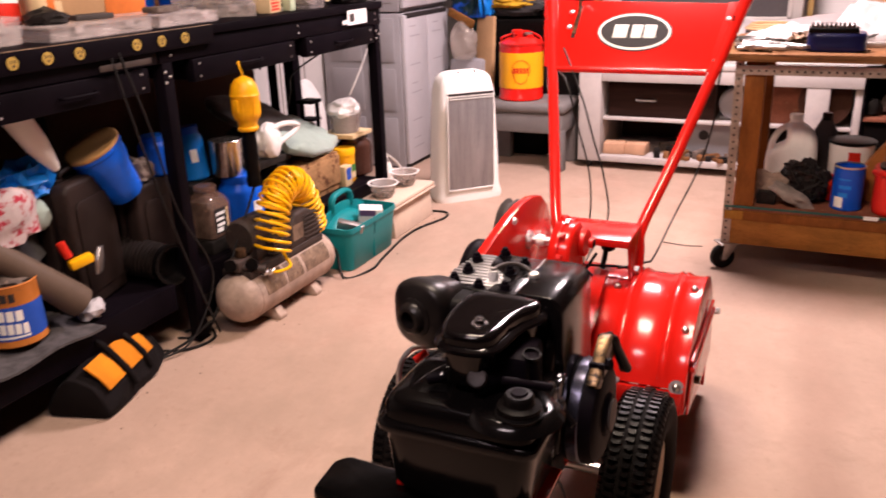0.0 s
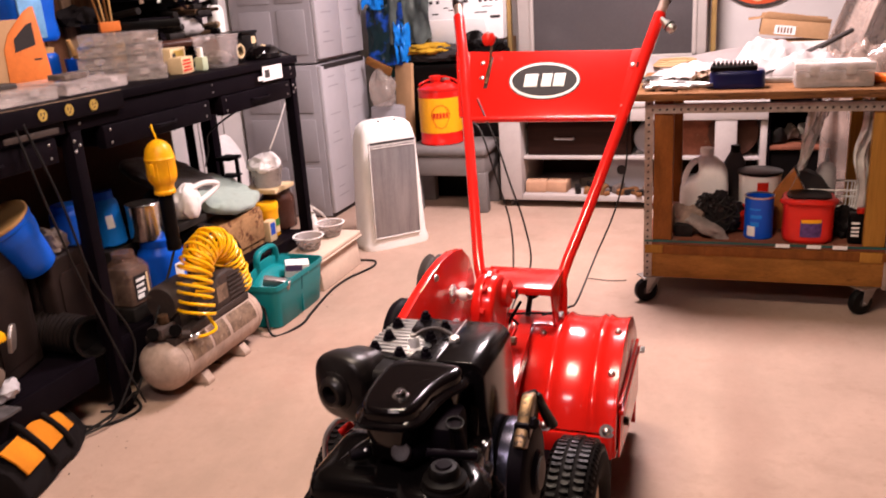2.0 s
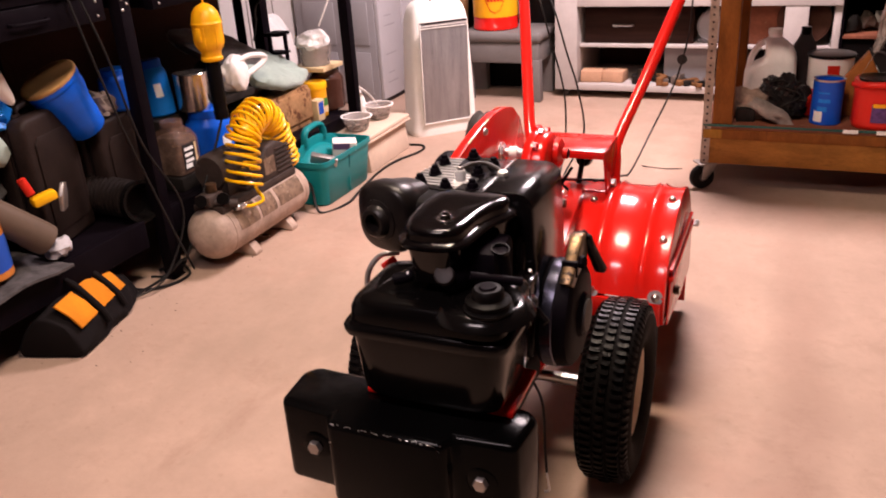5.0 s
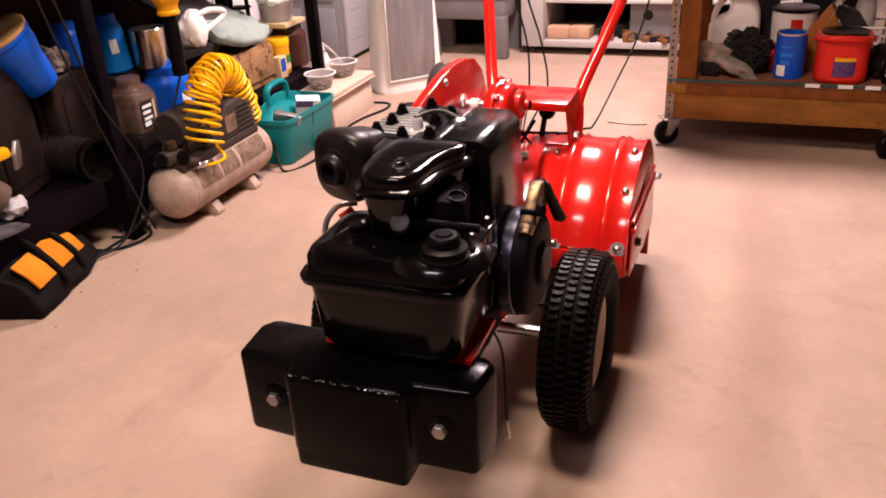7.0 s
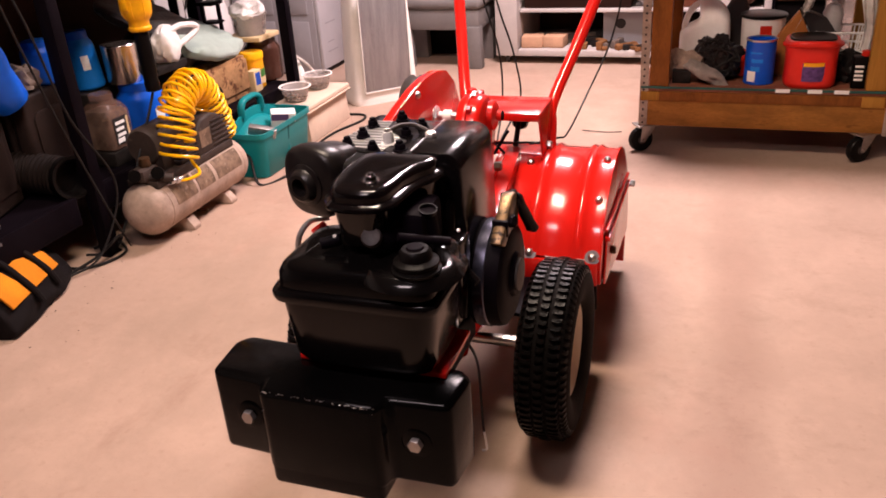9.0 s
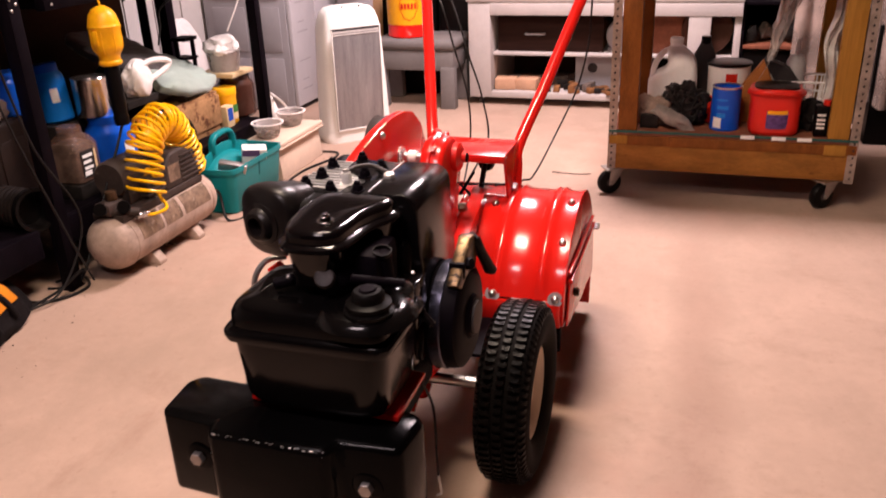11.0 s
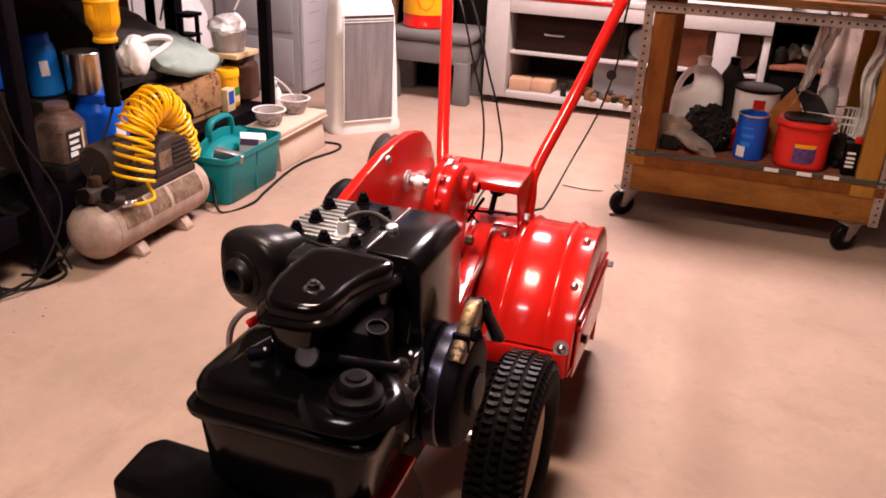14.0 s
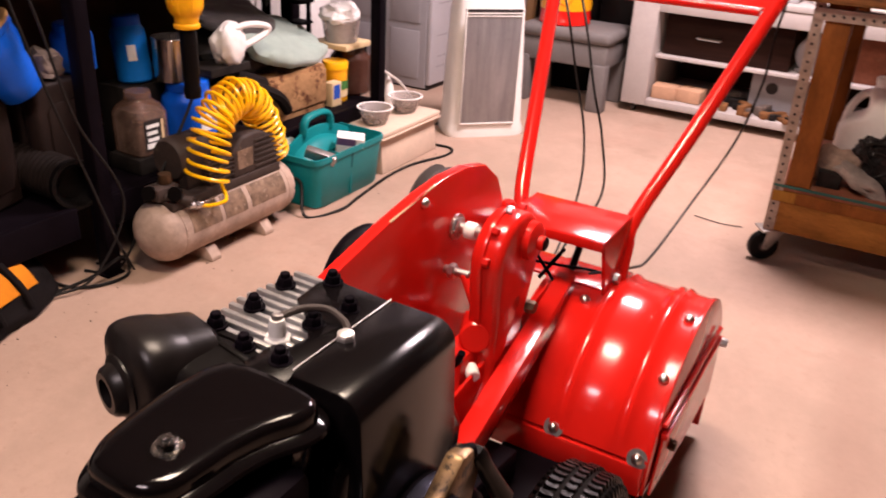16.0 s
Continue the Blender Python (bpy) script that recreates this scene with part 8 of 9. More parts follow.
    for k in range(40):
        x, y = -0.62 + 0.72 * rnd.random(), 4.84 + 0.22 * rnd.random()
        if -0.47 < x < -0.19 and y > 4.92:
            y = 4.86
        L, a = 0.03 + 0.05 * rnd.random(), 180 * rnd.random()
        solid("scrap_block", moved(box(-L, L, -0.016, 0.016, 0, 0.02 + 0.03 * rnd.random(), 0.003), pose(x, y, 0.081, 0, 0, a)), (PLY, SCRAP, DARK_SCRAP)[k % 3], ("short wood offcut on the bottom shelf", "grimy metal offcut on the bottom shelf", "dark scrap on the bottom shelf")[k % 3], "offcut", "shelf offcuts")
    # right bay
    solid("saw_disc", lathe([(0, 0), (0.130, 0), (0.133, 0.004), (0.130, 0.009), (0, 0.009)], (0.252, 4.892, 0.432), m=Vector((0.02, -1, 0.06)).to_track_quat("Z", "Y").to_matrix().to_4x4(), segs=44), mat("brown_disc", (0.07, 0.03, 0.02), 0.5, vary=0.3), "dark brown disc standing in the bench bay", "disc")
    solid("plywood_board", box(-0.08, 0.30, 4.912, 4.93, 0.299, 0.55, 0.002), SHELF_PAINT, "brown wooden panel in the bench", "board")
    c = thing("black_cabinet", (0.70, 5.0, 0.08), "open black cabinet with one shelf in the bench bay", "cabinet")
    part("body", merged(box(0.428, 0.44, 4.83, 5.36, 0.081, 0.588, 0.002), box(0.93, 0.942, 4.83, 5.36, 0.081, 0.588, 0.002), box(0.4405, 0.9295, 5.34, 5.36, 0.081, 0.588, 0.002)), BLACK_STEEL, c)
    part("top", box(0.4405, 0.9295, 4.83, 5.338, 0.57, 0.588, 0.002), BLACK_STEEL, c)
    part("shelf", box(0.4405, 0.9295, 4.83, 5.338, 0.345, 0.363, 0.002), SHELF_PAINT, c, "thin wooden shelf")
    part("drawer", box(0.445, 0.925, 4.85, 5.30, 0.09, 0.335, 0.004), BLACK_PLASTIC, c)
    solid("brown_board", box(0.73, 0.89, 4.74, 4.76, 0.0, 0.62, 0.003), WALL_DARK, "dark brown board standing before the bench", "board")
    for k in range(7):
        solid("dark_tool", crumpled((0.49 + 0.062 * k, 4.92 + 0.05 * (k % 3), 0.404 + 0.012 * (k % 2)), (0.04, 0.04, 0.05), 130 + k, 0.6, 5, 2), (DARK_SCRAP, SCRAP, ZINC)[k % 3], "dark hand tool on the black cabinet", "tool", "shelf tools")
    # television and its neighbours on top
    v = thing("television", (-0.45, 5.25, 0.618), "old silver-framed television with a dark screen", "television")
    part("cabinet", box(-1.03, 0.085, 5.22, 5.40, 0.75, 1.62, 0.012), SILVER, v)
    part("screen", box(-0.925, 0.005, 5.212, 5.222, 0.84, 1.52, 0.004), SCREEN, v, "dark grey screen")
    part("bezel", merged(box(-0.95, -0.925, 5.205, 5.222, 0.82, 1.54, 0.004), box(0.005, 0.03, 5.205, 5.222, 0.82, 1.54, 0.004), box(-0.95, 0.03, 5.205, 5.222, 0.815, 0.84, 0.004)), SILVER, v)
    part("stand", box(-0.80, -0.15, 5.24, 5.40, 0.619, 0.75, 0.01), CHARCOAL, v)
    solid("gilt_strip", box(0.105, 0.135, 5.30, 5.33, 0.619, 1.62, 0.002), mat("gilt_edge", (0.42, 0.27, 0.10), 0.4, 0.4, vary=0.2), "gilt frame edge beside the television", "frame")
    # things on the white bench
    k = thing("metal_toolbox", (-0.5, 4.95, 0.618), "flat grey metal toolbox on the white bench", "toolbox")
    part("box", box(-0.80, -0.32, 4.86, 5.10, 0.619, 0.665, 0.006), GREY_PLASTIC, k)
    part("lid", box(-0.805, -0.315, 4.855, 5.105, 0.666, 0.684, 0.005), GREY_PLASTIC, k)
    solid("small_tray", box(-0.98, -0.86, 4.86, 5.0, 0.619, 0.650, 0.004), WHITE_PLASTIC, "small white tray on the bench corner", "tray")
    solid("white_cover", sheet(24, 10, lambda u, v: (-0.28 + 0.80 * u, 4.88 + 0.32 * v, 0.70 + 0.13 * v + 0.02 * math.sin(7 * u + 3 * v)), 0.012), FILM_WHITE, "white plastic cover draped on the bench", "cover")
    solid("cover_box", box(-0.26, 0.50, 4.90, 5.18, 0.619, 0.69, 0.01), WHITE_PLASTIC, "white box under the plastic cover", "box")
    solid("cable_coil", merged(*[lathe([(0.10, -0.008), (0.108, 0), (0.10, 0.008), (0.092, 0), (0.10, -0.008)], (-0.085 + 0.012 * i, 4.98 + 0.008 * i, 0.800 + 0.010 * i), segs=32) for i in range(3)]), mat("tan_cord", (0.50, 0.32, 0.16), 0.5), "tan cord coil on the white cover", "cord")


def sign():
    t = thing("round_sign", (0.375, 5.49, 1.335), "round orange-red wall sign with a dark rim and cream letters", "sign")
    front = Matrix(((1, 0, 0, 0.375), (0, 0, -1, 5.498), (0, 1, 0, 1.345), (0, 0, 0, 1)))
    part("disc", moved(lathe([(0, 0), (0.262, 0), (0.262, 0.014), (0, 0.014)], segs=64), front), SIGN_RED, t)
    part("rim", moved(lathe([(0.262, 0), (0.276, 0), (0.276, 0.018), (0.262, 0.018), (0.262, 0)], segs=64), front), CHARCOAL, t)
    part("inner_ring", moved(lathe([(0.155, 0.0142), (0.165, 0.0142), (0.165, 0.0155), (0.155, 0.0155), (0.155, 0.0142)], segs=64), front), SIGN_CREAM, t)
    for ch, a in (("T", -36.0), ("O", -4.0), ("R", 30.0)):
        th = radians(-90 + a)
        m = front @ Matrix.Translation((0.208 * math.cos(th), 0.208 * math.sin(th), 0.0145)) @ Matrix.Rotation(radians(a), 4, "Z")
        part("letter", lettering(ch, 0.112, 0.001, m, 0.0045), SIGN_CREAM, t, "cream painted letter")


# ---- the rolling cart ----
def caster_big(t, x, y, turn):
    m = pose(x, y, 0, 0, 0, turn)
    w = part("caster", moved(lathe([(0, -0.017), (0.032, -0.017), (0.046, -0.014), (0.050, -0.006), (0.050, 0.006), (0.046, 0.014), (0.032, 0.017), (0, 0.017)], (0, 0.030, 0.050), "x", 32), m), RUBBER, t, "black rubber caster")
    part("hub", moved(lathe([(0, -0.0185), (0.014, -0.0185), (0.018, -0.017), (0.018, 0.017), (0.014, 0.0185), (0, 0.0185)], (0, 0.030, 0.050), "x", 20), m), CHARCOAL, w)
    side = [(-0.022, 0.106), (0.034, 0.106), (0.038, 0.075), (0.040, 0.042), (0.022, 0.042), (-0.004, 0.075)]
    part("fork", moved(merged(prism(side, "x", 0.021, 0.0245, 0.001), prism(side, "x", -0.0245, -0.021, 0.001), box(-0.035, 0.035, -0.032, 0.055, 0.1045, 0.1118, 0.002), rod((-0.031, 0.030, 0.050), (0.031, 0.030, 0.050), 0.006)), m), ZINC, w)


def angle_iron(p, q, flange_a, flange_b, holes=True, width=0.04):
    """Slotted angle between p and q: two flanges in the given directions; the holes are shown as dark plugs by the caller."""
    p, q, a, b = Vector(p), Vector(q), Vector(flange_a), Vector(flange_b)
    bm = bmesh.new()
    t = 0.003
    prof = [Vector((0, 0, 0)), a * width, a * width + b * t, a * t + b * t, a * t + b * width, b * width]
    lo = [bm.verts.new(p + v) for v in prof]
    hi = [bm.verts.new(q + v) for v in prof]
    bm.faces.new(lo)
    bm.faces.new(hi[::-1])
    for i in range(6):
        bm.faces.new((lo[i], lo[(i + 1) % 6], hi[(i + 1) % 6], hi[i]))
    bmesh.ops.recalc_face_normals(bm, faces=bm.faces)
    return bm


def cart():
    t = thing("rolling_cart", (0.37, 3.7, 0), "home-made wooden rolling cart with slotted steel angle corners", "cart")
    x0, x1, y0, y1 = -0.075, 0.83, 3.36, 4.02
    part("top", box(x0 - 0.06, x1 + 0.16, y0 - 0.03, y1 + 0.05, 0.835, 0.857, 0.003), PLY, t, "worn plywood top")
    part("top_edge", box(x0 - 0.06, x1 + 0.16, y0 - 0.042, y0 - 0.031, 0.830, 0.858, 0.003), PLY_EDGE, t, "worn layered plywood edge")
    for x, y, fx, fy in ((x0, y0, 1, 1), (x1, y0, -1, 1), (x0, y1, 1, -1), (x1, y1, -1, -1)):
        iron = part("corner_angle", angle_iron((x, y, 0.105), (x, y, 0.832), (fx, 0, 0), (0, fy, 0), width=0.032), ANGLE_STEEL, t, "slotted galvanised steel angle")
        if fy > 0:
            for k in range(27):
                part("slot", moved(lathe([(0, 0), (0.0045, 0), (0.0045, 0.0008), (0, 0.0008)], segs=8), Matrix.Translation((x + fx * 0.015, y - 0.0007, 0.125 + 0.0265 * k)) @ Vector((0, -1, 0)).to_track_quat("Z", "Y").to_matrix().to_4x4()), INK, iron)
        post = (x + fx * 0.035, x + fx * 0.108)
        if x == x0:
            part("post", box(min(post), max(post), y + fy * 0.004 if fy > 0 else y - 0.045, y + 0.045 if fy > 0 else y - 0.004, 0.27, 0.83, 0.004), WOOD_Z, t)
        else:
            part("post", box(min(post), max(post), y + fy * 0.004 if fy > 0 else y - 0.045, y + 0.045 if fy > 0 else y - 0.004, 0.27, 0.83, 0.004), WOOD_YELLOW, t)
    rail = part("top_angle", angle_iron((x0 + 0.003, y0 - 0.006, 0.812), (x1 - 0.003, y0 - 0.006, 0.812), (0, 0, -1), (0, 1, 0), width=0.034), ANGLE_STEEL, t, "slotted galvanised steel angle")
    for k in range(33):
        part("slot", moved(lathe([(0, 0), (0.0048, 0), (0.0048, 0.0008), (0, 0.0008)], segs=8), Matrix.Translation((x0 + 0.03 + 0.0262 * k, y0 - 0.0072, 0.793)) @ Vector((0, -1, 0)).to_track_quat("Z", "Y").to_matrix().to_4x4()), INK, rail)
    part("shelf", box(x0 + 0.004, x1 - 0.004, y0 + 0.004, y1 - 0.004, 0.252, 0.268, 0.002), SHELF_PAINT, t, "worn red-brown shelf board")
    part("front_beam", box(x0 + 0.004, x1 - 0.004, y0 + 0.004, y0 + 0.04, 0.112, 0.2515, 0.004), WOOD_X, t, "pine beam")
    part("back_beam", box(x0 + 0.004, x1 - 0.004, y1 - 0.04, y1 - 0.004, 0.112, 0.2515, 0.004), WOOD_X, t)
    part("edge_trim", box(x0 + 0.003, x1 - 0.003, y0 - 0.0005, y0 + 0.0035, 0.262, 0.271, 0.001), GREEN_EDGE, t)
    part("side_beam", box(x1 - 0.04, x1 - 0.004, y0 + 0.042, y1 - 0.042, 0.112, 0.2515, 0.004), WOOD, t)
    part("side_beam", box(x0 + 0.004, x0 + 0.04, y0 + 0.042, y1 - 0.042, 0.112, 0.2515, 0.004), WOOD, t)
    part("upper_rail", box(x0 + 0.004, x1 - 0.004, y0 - 0.001, y0 + 0.0025, 0.214, 0.2505, 0.001), WOOD_Z, t)
    part("patch", box(x0 + 0.006, x0 + 0.075, y0 - 0.0025, y0 - 0.0012, 0.216, 0.250, 0.0004), WOOD_YELLOW, t, "pale wood patch")
    part("patch", box(x1 - 0.115, x1 - 0.040, y0 - 0.0025, y0 - 0.0012, 0.210, 0.250, 0.0004), WOOD_YELLOW, t, "pale wood patch")
    for x in (0.42, 0.53, 0.62):
        part("tape", box(x, x + 0.05, y0 - 0.0015, y0 - 0.0007, 0.258, 0.272, 0), PAPER, t)
    caster_big(t, x0 + 0.035, y0 + 0.035, 122)
    caster_big(t, x1 - 0.075, y0 + 0.03, 128)
    caster_big(t, x0 + 0.05, y1 - 0.05, -15)
    caster_big(t, x1 - 0.05, y1 - 0.05, 10)


def cart_things():
    z = 0.2685
    # milk jug
    j = thing("plastic_jug", (0.16, 3.66, z), "translucent white gallon jug with a moulded handle", "jug")
    c = (0.142, 3.715)
    part("body", loft([oval(c[0] + dx, c[1], z + zz, 0.098 * k, 0.085 * ky, pw, 40) for zz, k, ky, dx, pw in ((0.0, 0.86, 0.86, 0, 6), (0.006, 0.95, 0.95, 0, 6), (0.02, 1.0, 1.0, 0, 7), (0.14, 1.0, 1.0, 0, 6), (0.160, 0.90, 1.0, 0.008, 6), (0.185, 0.66, 0.96, 0.030, 5), (0.205, 0.58, 0.92, 0.034, 5),
                                                                                                                     (0.235, 0.52, 0.78, 0.026, 4), (0.262, 0.42, 0.52, 0.010, 2.6), (0.276, 0.26, 0.29, 0.006, 2), (0.292, 0.25, 0.28, 0.006, 2))]), MILKY, j)
    part("handle", tube([(c[0] - 0.010, c[1], z + 0.262), (c[0] - 0.044, c[1] - 0.01, z + 0.248), (c[0] - 0.068, c[1] - 0.015, z + 0.215), (c[0] - 0.080, c[1] - 0.015, z + 0.175), (c[0] - 0.080, c[1] - 0.015, z + 0.140)], 0.0125, 12), MILKY, j)
    part("cap", lathe([(0, 0), (0.027, 0), (0.027, 0.017), (0.024, 0.020), (0, 0.020)], (c[0] + 0.006, c[1], z + 0.288)), WHITE_PLASTIC, j)
    q = thing("oil_bottle", (0.265, 3.72, z), "dark plastic bottle with a black cap", "bottle")
    part("bottle", loft([oval(0.262, 3.83, z + zz, 0.045 * k, 0.03 * k, 4, 24) for zz, k in ((0, 0.9), (0.01, 1), (0.22, 1), (0.255, 0.6), (0.27, 0.45))]), CHARCOAL, q)
    part("cap", rod((0.262, 3.83, z + 0.265), (0.262, 3.83, z + 0.297), 0.020), BLACK_PLASTIC, q)
    # blue can
    b = thing("coffee_can", (0.355, 3.47, z), "open blue steel can with a white label block", "can")
    cc = (0.358, 3.47, z)
    part("body", lathe([(0, 0), (0.0530, 0), (0.0555, 0.004), (0.0540, 0.008), (0.0540, 0.158), (0.0555, 0.162), (0.0530, 0.165), (0.0500, 0.162), (0.0500, 0.012), (0, 0.012)], cc, segs=40), BLUE_PAINT, b)
    part("rim", lathe([(0.0520, 0.160), (0.0565, 0.162), (0.0565, 0.168), (0.0510, 0.168), (0.0500, 0.12), (0.0520, 0.160)], cc, segs=40), STEEL, b)

    def band(centre, r, a0, a1, z0, z1):
        pts = [((r + 0.0012) * math.sin(radians(a)), -(r + 0.0012) * math.cos(radians(a))) for a in range(a0, a1 + 1, 5)] + [((r - 0.004) * math.sin(radians(a)), -(r - 0.004) * math.cos(radians(a))) for a in range(a1, a0 - 1, -5)]
        return moved(prism(pts, "z", z0, z1, 0), Matrix.Translation(centre))

    part("label", band(cc, 0.0540, -50, -15, 0.012, 0.052), INK_WHITE, b)
    part("mark", band(cc, 0.0540, -35, 10, 0.085, 0.098), BLUE_PALE, b)
    part("mark", band(cc, 0.0540, -35, 0, 0.0520, 0.070), BLUE_PALE, b)
    part("mark", band(cc, 0.0540, -40, 5, 0.118, 0.124), BLUE_PALE, b)
    # red tub
    r = thing("red_tub", (0.53, 3.45, z), "red plastic coffee tub with a black lid and purple label", "tub")
    rc = (0.535, 3.46, z)
    part("body", loft([oval(rc[0], rc[1], z + zz, 0.092 * k, 0.085 * k, 3, 44) for zz, k in ((0, 0.9), (0.006, 0.97), (0.02, 1.0), (0.055, 0.985), (0.12, 0.985), (0.14, 1.02), (0.165, 1.03), (0.172, 0.98))]), RED_PLASTIC, r)
    part("lid", loft([oval(rc[0], rc[1], z + zz, 0.093 * k, 0.086 * k, 3, 44) for zz, k in ((0.150, 0.86), (0.172, 0.86), (0.178, 0.84), (0.180, 0.74))]), BLACK_PLASTIC, r)
    part("grip", tube([(rc[0] - 0.094, rc[1] - 0.02, z + 0.155), (rc[0] - 0.06, rc[1] - 0.086, z + 0.165), (rc[0], rc[1] - 0.098, z + 0.168), (rc[0] + 0.06, rc[1] - 0.086, z + 0.165), (rc[0] + 0.094, rc[1] - 0.02, z + 0.155)], 0.012, 10), RED_PLASTIC, r)
    part("label", band((rc[0], rc[1], z), 0.0905, -20, 35, 0.030, 0.095), mat("purple_label", (0.10, 0.05, 0.16), 0.45, vary=0.4, scale=30), r)
    part("mark", band((rc[0], rc[1], z), 0.0915, -18, 30, 0.085, 0.098), YELLOW_PAINT, r)
    # white tub behind
    w = thing("white_tub", (0.36, 3.7, z), "white plastic pail with a black lid and a red label", "pail")
    part("body", lathe([(0, 0), (0.072, 0), (0.076, 0.005), (0.083, 0.212), (0, 0.212)], (0.362, 3.68, z), segs=40), WHITE_PLASTIC, w)
    part("lid", lathe([(0, 0.222), (0.084, 0.222), (0.088, 0.220), (0.088, 0.211), (0.084, 0.209), (0, 0.209)], (0.362, 3.68, z), segs=40), BLACK_PLASTIC, w)
    part("label", band((0.362, 3.68, z), 0.0818, -8, 26, 0.140, 0.186), INK_RED, w)
    # dark bundle, heap and boots
    wb = thing("wire_tangle", (0.215, 3.50, z), "tangle of black wire and hose on the cart shelf", "wire")
    part("core", crumpled((0.205, 3.51, z + 0.075), (0.085, 0.060, 0.085), 201, 0.42, 4, 4), CRUMPLED_BLACK, wb, "crumpled black plastic")
    part("lump", crumpled((0.170, 3.49, z + 0.125), (0.045, 0.040, 0.040), 207, 0.45, 4, 4), CRUMPLED_BLACK, wb)
    rnd0 = random.Random(31)
    for k in range(9):
        pts = [(0.135 + 0.15 * rnd0.random(), 3.44 + 0.035 * rnd0.random(), z + 0.02 + 0.14 * rnd0.random()) for _ in range(4)]
        part("wire", tube(pts, 0.0030 + 0.002 * rnd0.random(), 6, 6), CABLE, wb)
    solid("work_glove", crumpled((0.085, 3.50, z + 0.05), (0.07, 0.05, 0.065), 203, 0.5), mat("grubby_cloth", (0.28, 0.20, 0.16), 0.8, vary=0.35, scale=20), "grubby work glove on the cart shelf", "glove")
    solid("work_glove", moved(crumpled((0, 0, 0), (0.085, 0.04, 0.03), 205, 0.4), pose(0.165, 3.43, z + 0.04, 0, 28, -10)), mat("grey_suede", (0.25, 0.21, 0.19), 0.8, vary=0.3, scale=20), "grey work glove on the cart shelf", "glove")
    solid("dark_block", box(0.04, 0.11, 3.42, 3.47, z, z + 0.05, 0.004), DARK_SCRAP, "dark block on the cart shelf", "block")
    p = thing("wooden_wedge", (0.5, 3.75, z), "orange-brown wooden wedge box standing open", "wooden box")
    part("wedge", prism([(0.400, z), (0.548, z), (0.548, z + 0.120), (0.486, z + 0.243), (0.400, z + 0.125)], "y", 3.58, 3.64, 0.003), WOOD_ORANGE, p)
    part("dark_side", prism([(0.489, z + 0.246), (0.552, z + 0.123), (0.60, z + 0.105), (0.650, z + 0.125), (0.585, z + 0.215), (0.53, z + 0.236)], "y", 3.58, 3.66, 0.002), INK, p)
    k = thing("wire_basket", (0.64, 3.66, z), "white plastic basket with an open lattice", "basket")
    bars = []
    for zz, kk in ((0.10, 0.95), (0.165, 1.0)):
        ring = oval(0.640, 3.66, z + zz, 0.115 * kk, 0.085 * kk, 6, 40)
        bars.append(tube(ring + [ring[0]], 0.0045, 6, 1))
    for i in range(40):
        a, bb = oval(0.640, 3.66, z, 0.10, 0.072, 6, 40)[i], oval(0.640, 3.66, z + 0.165, 0.115, 0.085, 6, 40)[i]
        bars.append(rod(a, bb, 0.003, 6))
    part("lattice", merged(*bars), WHITE_PLASTIC, k)
    part("base", box(0.55, 0.73, 3.60, 3.72, z, z + 0.006, 0.002), WHITE_PLASTIC, k)
    s = thing("squeeze_bottle", (0.608, 3.65, z), "small cloudy squeeze bottle in the basket", "bottle")
    part("bottle", lathe([(0, 0), (0.034, 0), (0.036, 0.01), (0.036, 0.225), (0.024, 0.250), (0.010, 0.256), (0.006, 0.310), (0, 0.310)], (0.608, 3.65, z + 0.007)), CLOUDY, s)
    o = thing("oil_tin", (0.705, 3.43, z), "small black tin with a red cap and white print", "tin")
    part("tin", box(0.675, 0.735, 3.40, 3.45, z, z + 0.115, 0.005), BLACK_PLASTIC, o)
    part("cap", rod((0.715, 3.425, z + 0.115), (0.715, 3.425, z + 0.135), 0.016), INK_RED, o)
    for kz in (0.03, 0.045, 0.06, 0.078):
        part("mark", box(0.682, 0.682 + 0.028 + 0.01 * ((kz * 1000) % 3), 3.3985, 3.3996, z + kz, z + kz + 0.008, 0), INK_WHITE, o)
    solid("tool_roll", crumpled((0.66, 3.52, z + 0.045), (0.07, 0.06, 0.06), 211, 0.7, 5), DARK_SCRAP, "dark tools heaped on the cart shelf", "tools")
    solid("red_rag", crumpled((0.285, 3.55, z + 0.05), (0.04, 0.04, 0.06), 213, 0.5), INK_RED, "red rag behind the blue can", "rag")
    # top of the cart
    z = 0.858
    pl = thing("locking_pliers", (0.05, 3.45, z), "pile of silver pliers and hand tools on the cart top", "pliers", "hand tools")
    rnd = random.Random(3)
    for k2 in range(6):
        x, y, a = (-0.005, 0.03, 0.01, 0.07, 0.05, -0.03)[k2], (3.40, 3.43, 3.50, 3.47, 3.56, 3.54)[k2], (176, 8, 24, 150, 12, 40)[k2] + 8 * rnd.random()
        m = pose(x, y, z + 0.012 + 0.007 * (k2 % 3), 4 * rnd.random(), 5 * rnd.random(), a)
        jaw = merged(tube([(-0.095, 0.014, 0), (-0.03, 0.018, 0.004), (0.02, 0.004, 0.004), (0.075, 0.006, 0)], (0.010, 0.011, 0.009, 0.006), 10, 4), tube([(-0.09, -0.018, 0), (-0.03, -0.022, 0.004), (0.02, -0.004, 0.004), (0.07, -0.008, 0)], (0.009, 0.011, 0.009, 0.006), 10, 4))
        part("pliers", moved(jaw, m), (ALU, ZINC, CAN_STEEL)[k2 % 3], pl)
        part("rivet", moved(lathe([(0.006, -0.008), (0.017, -0.008), (0.017, 0.012), (0.006, 0.012), (0.006, -0.008)], (0.02, 0, 0)), m), STEEL, pl)
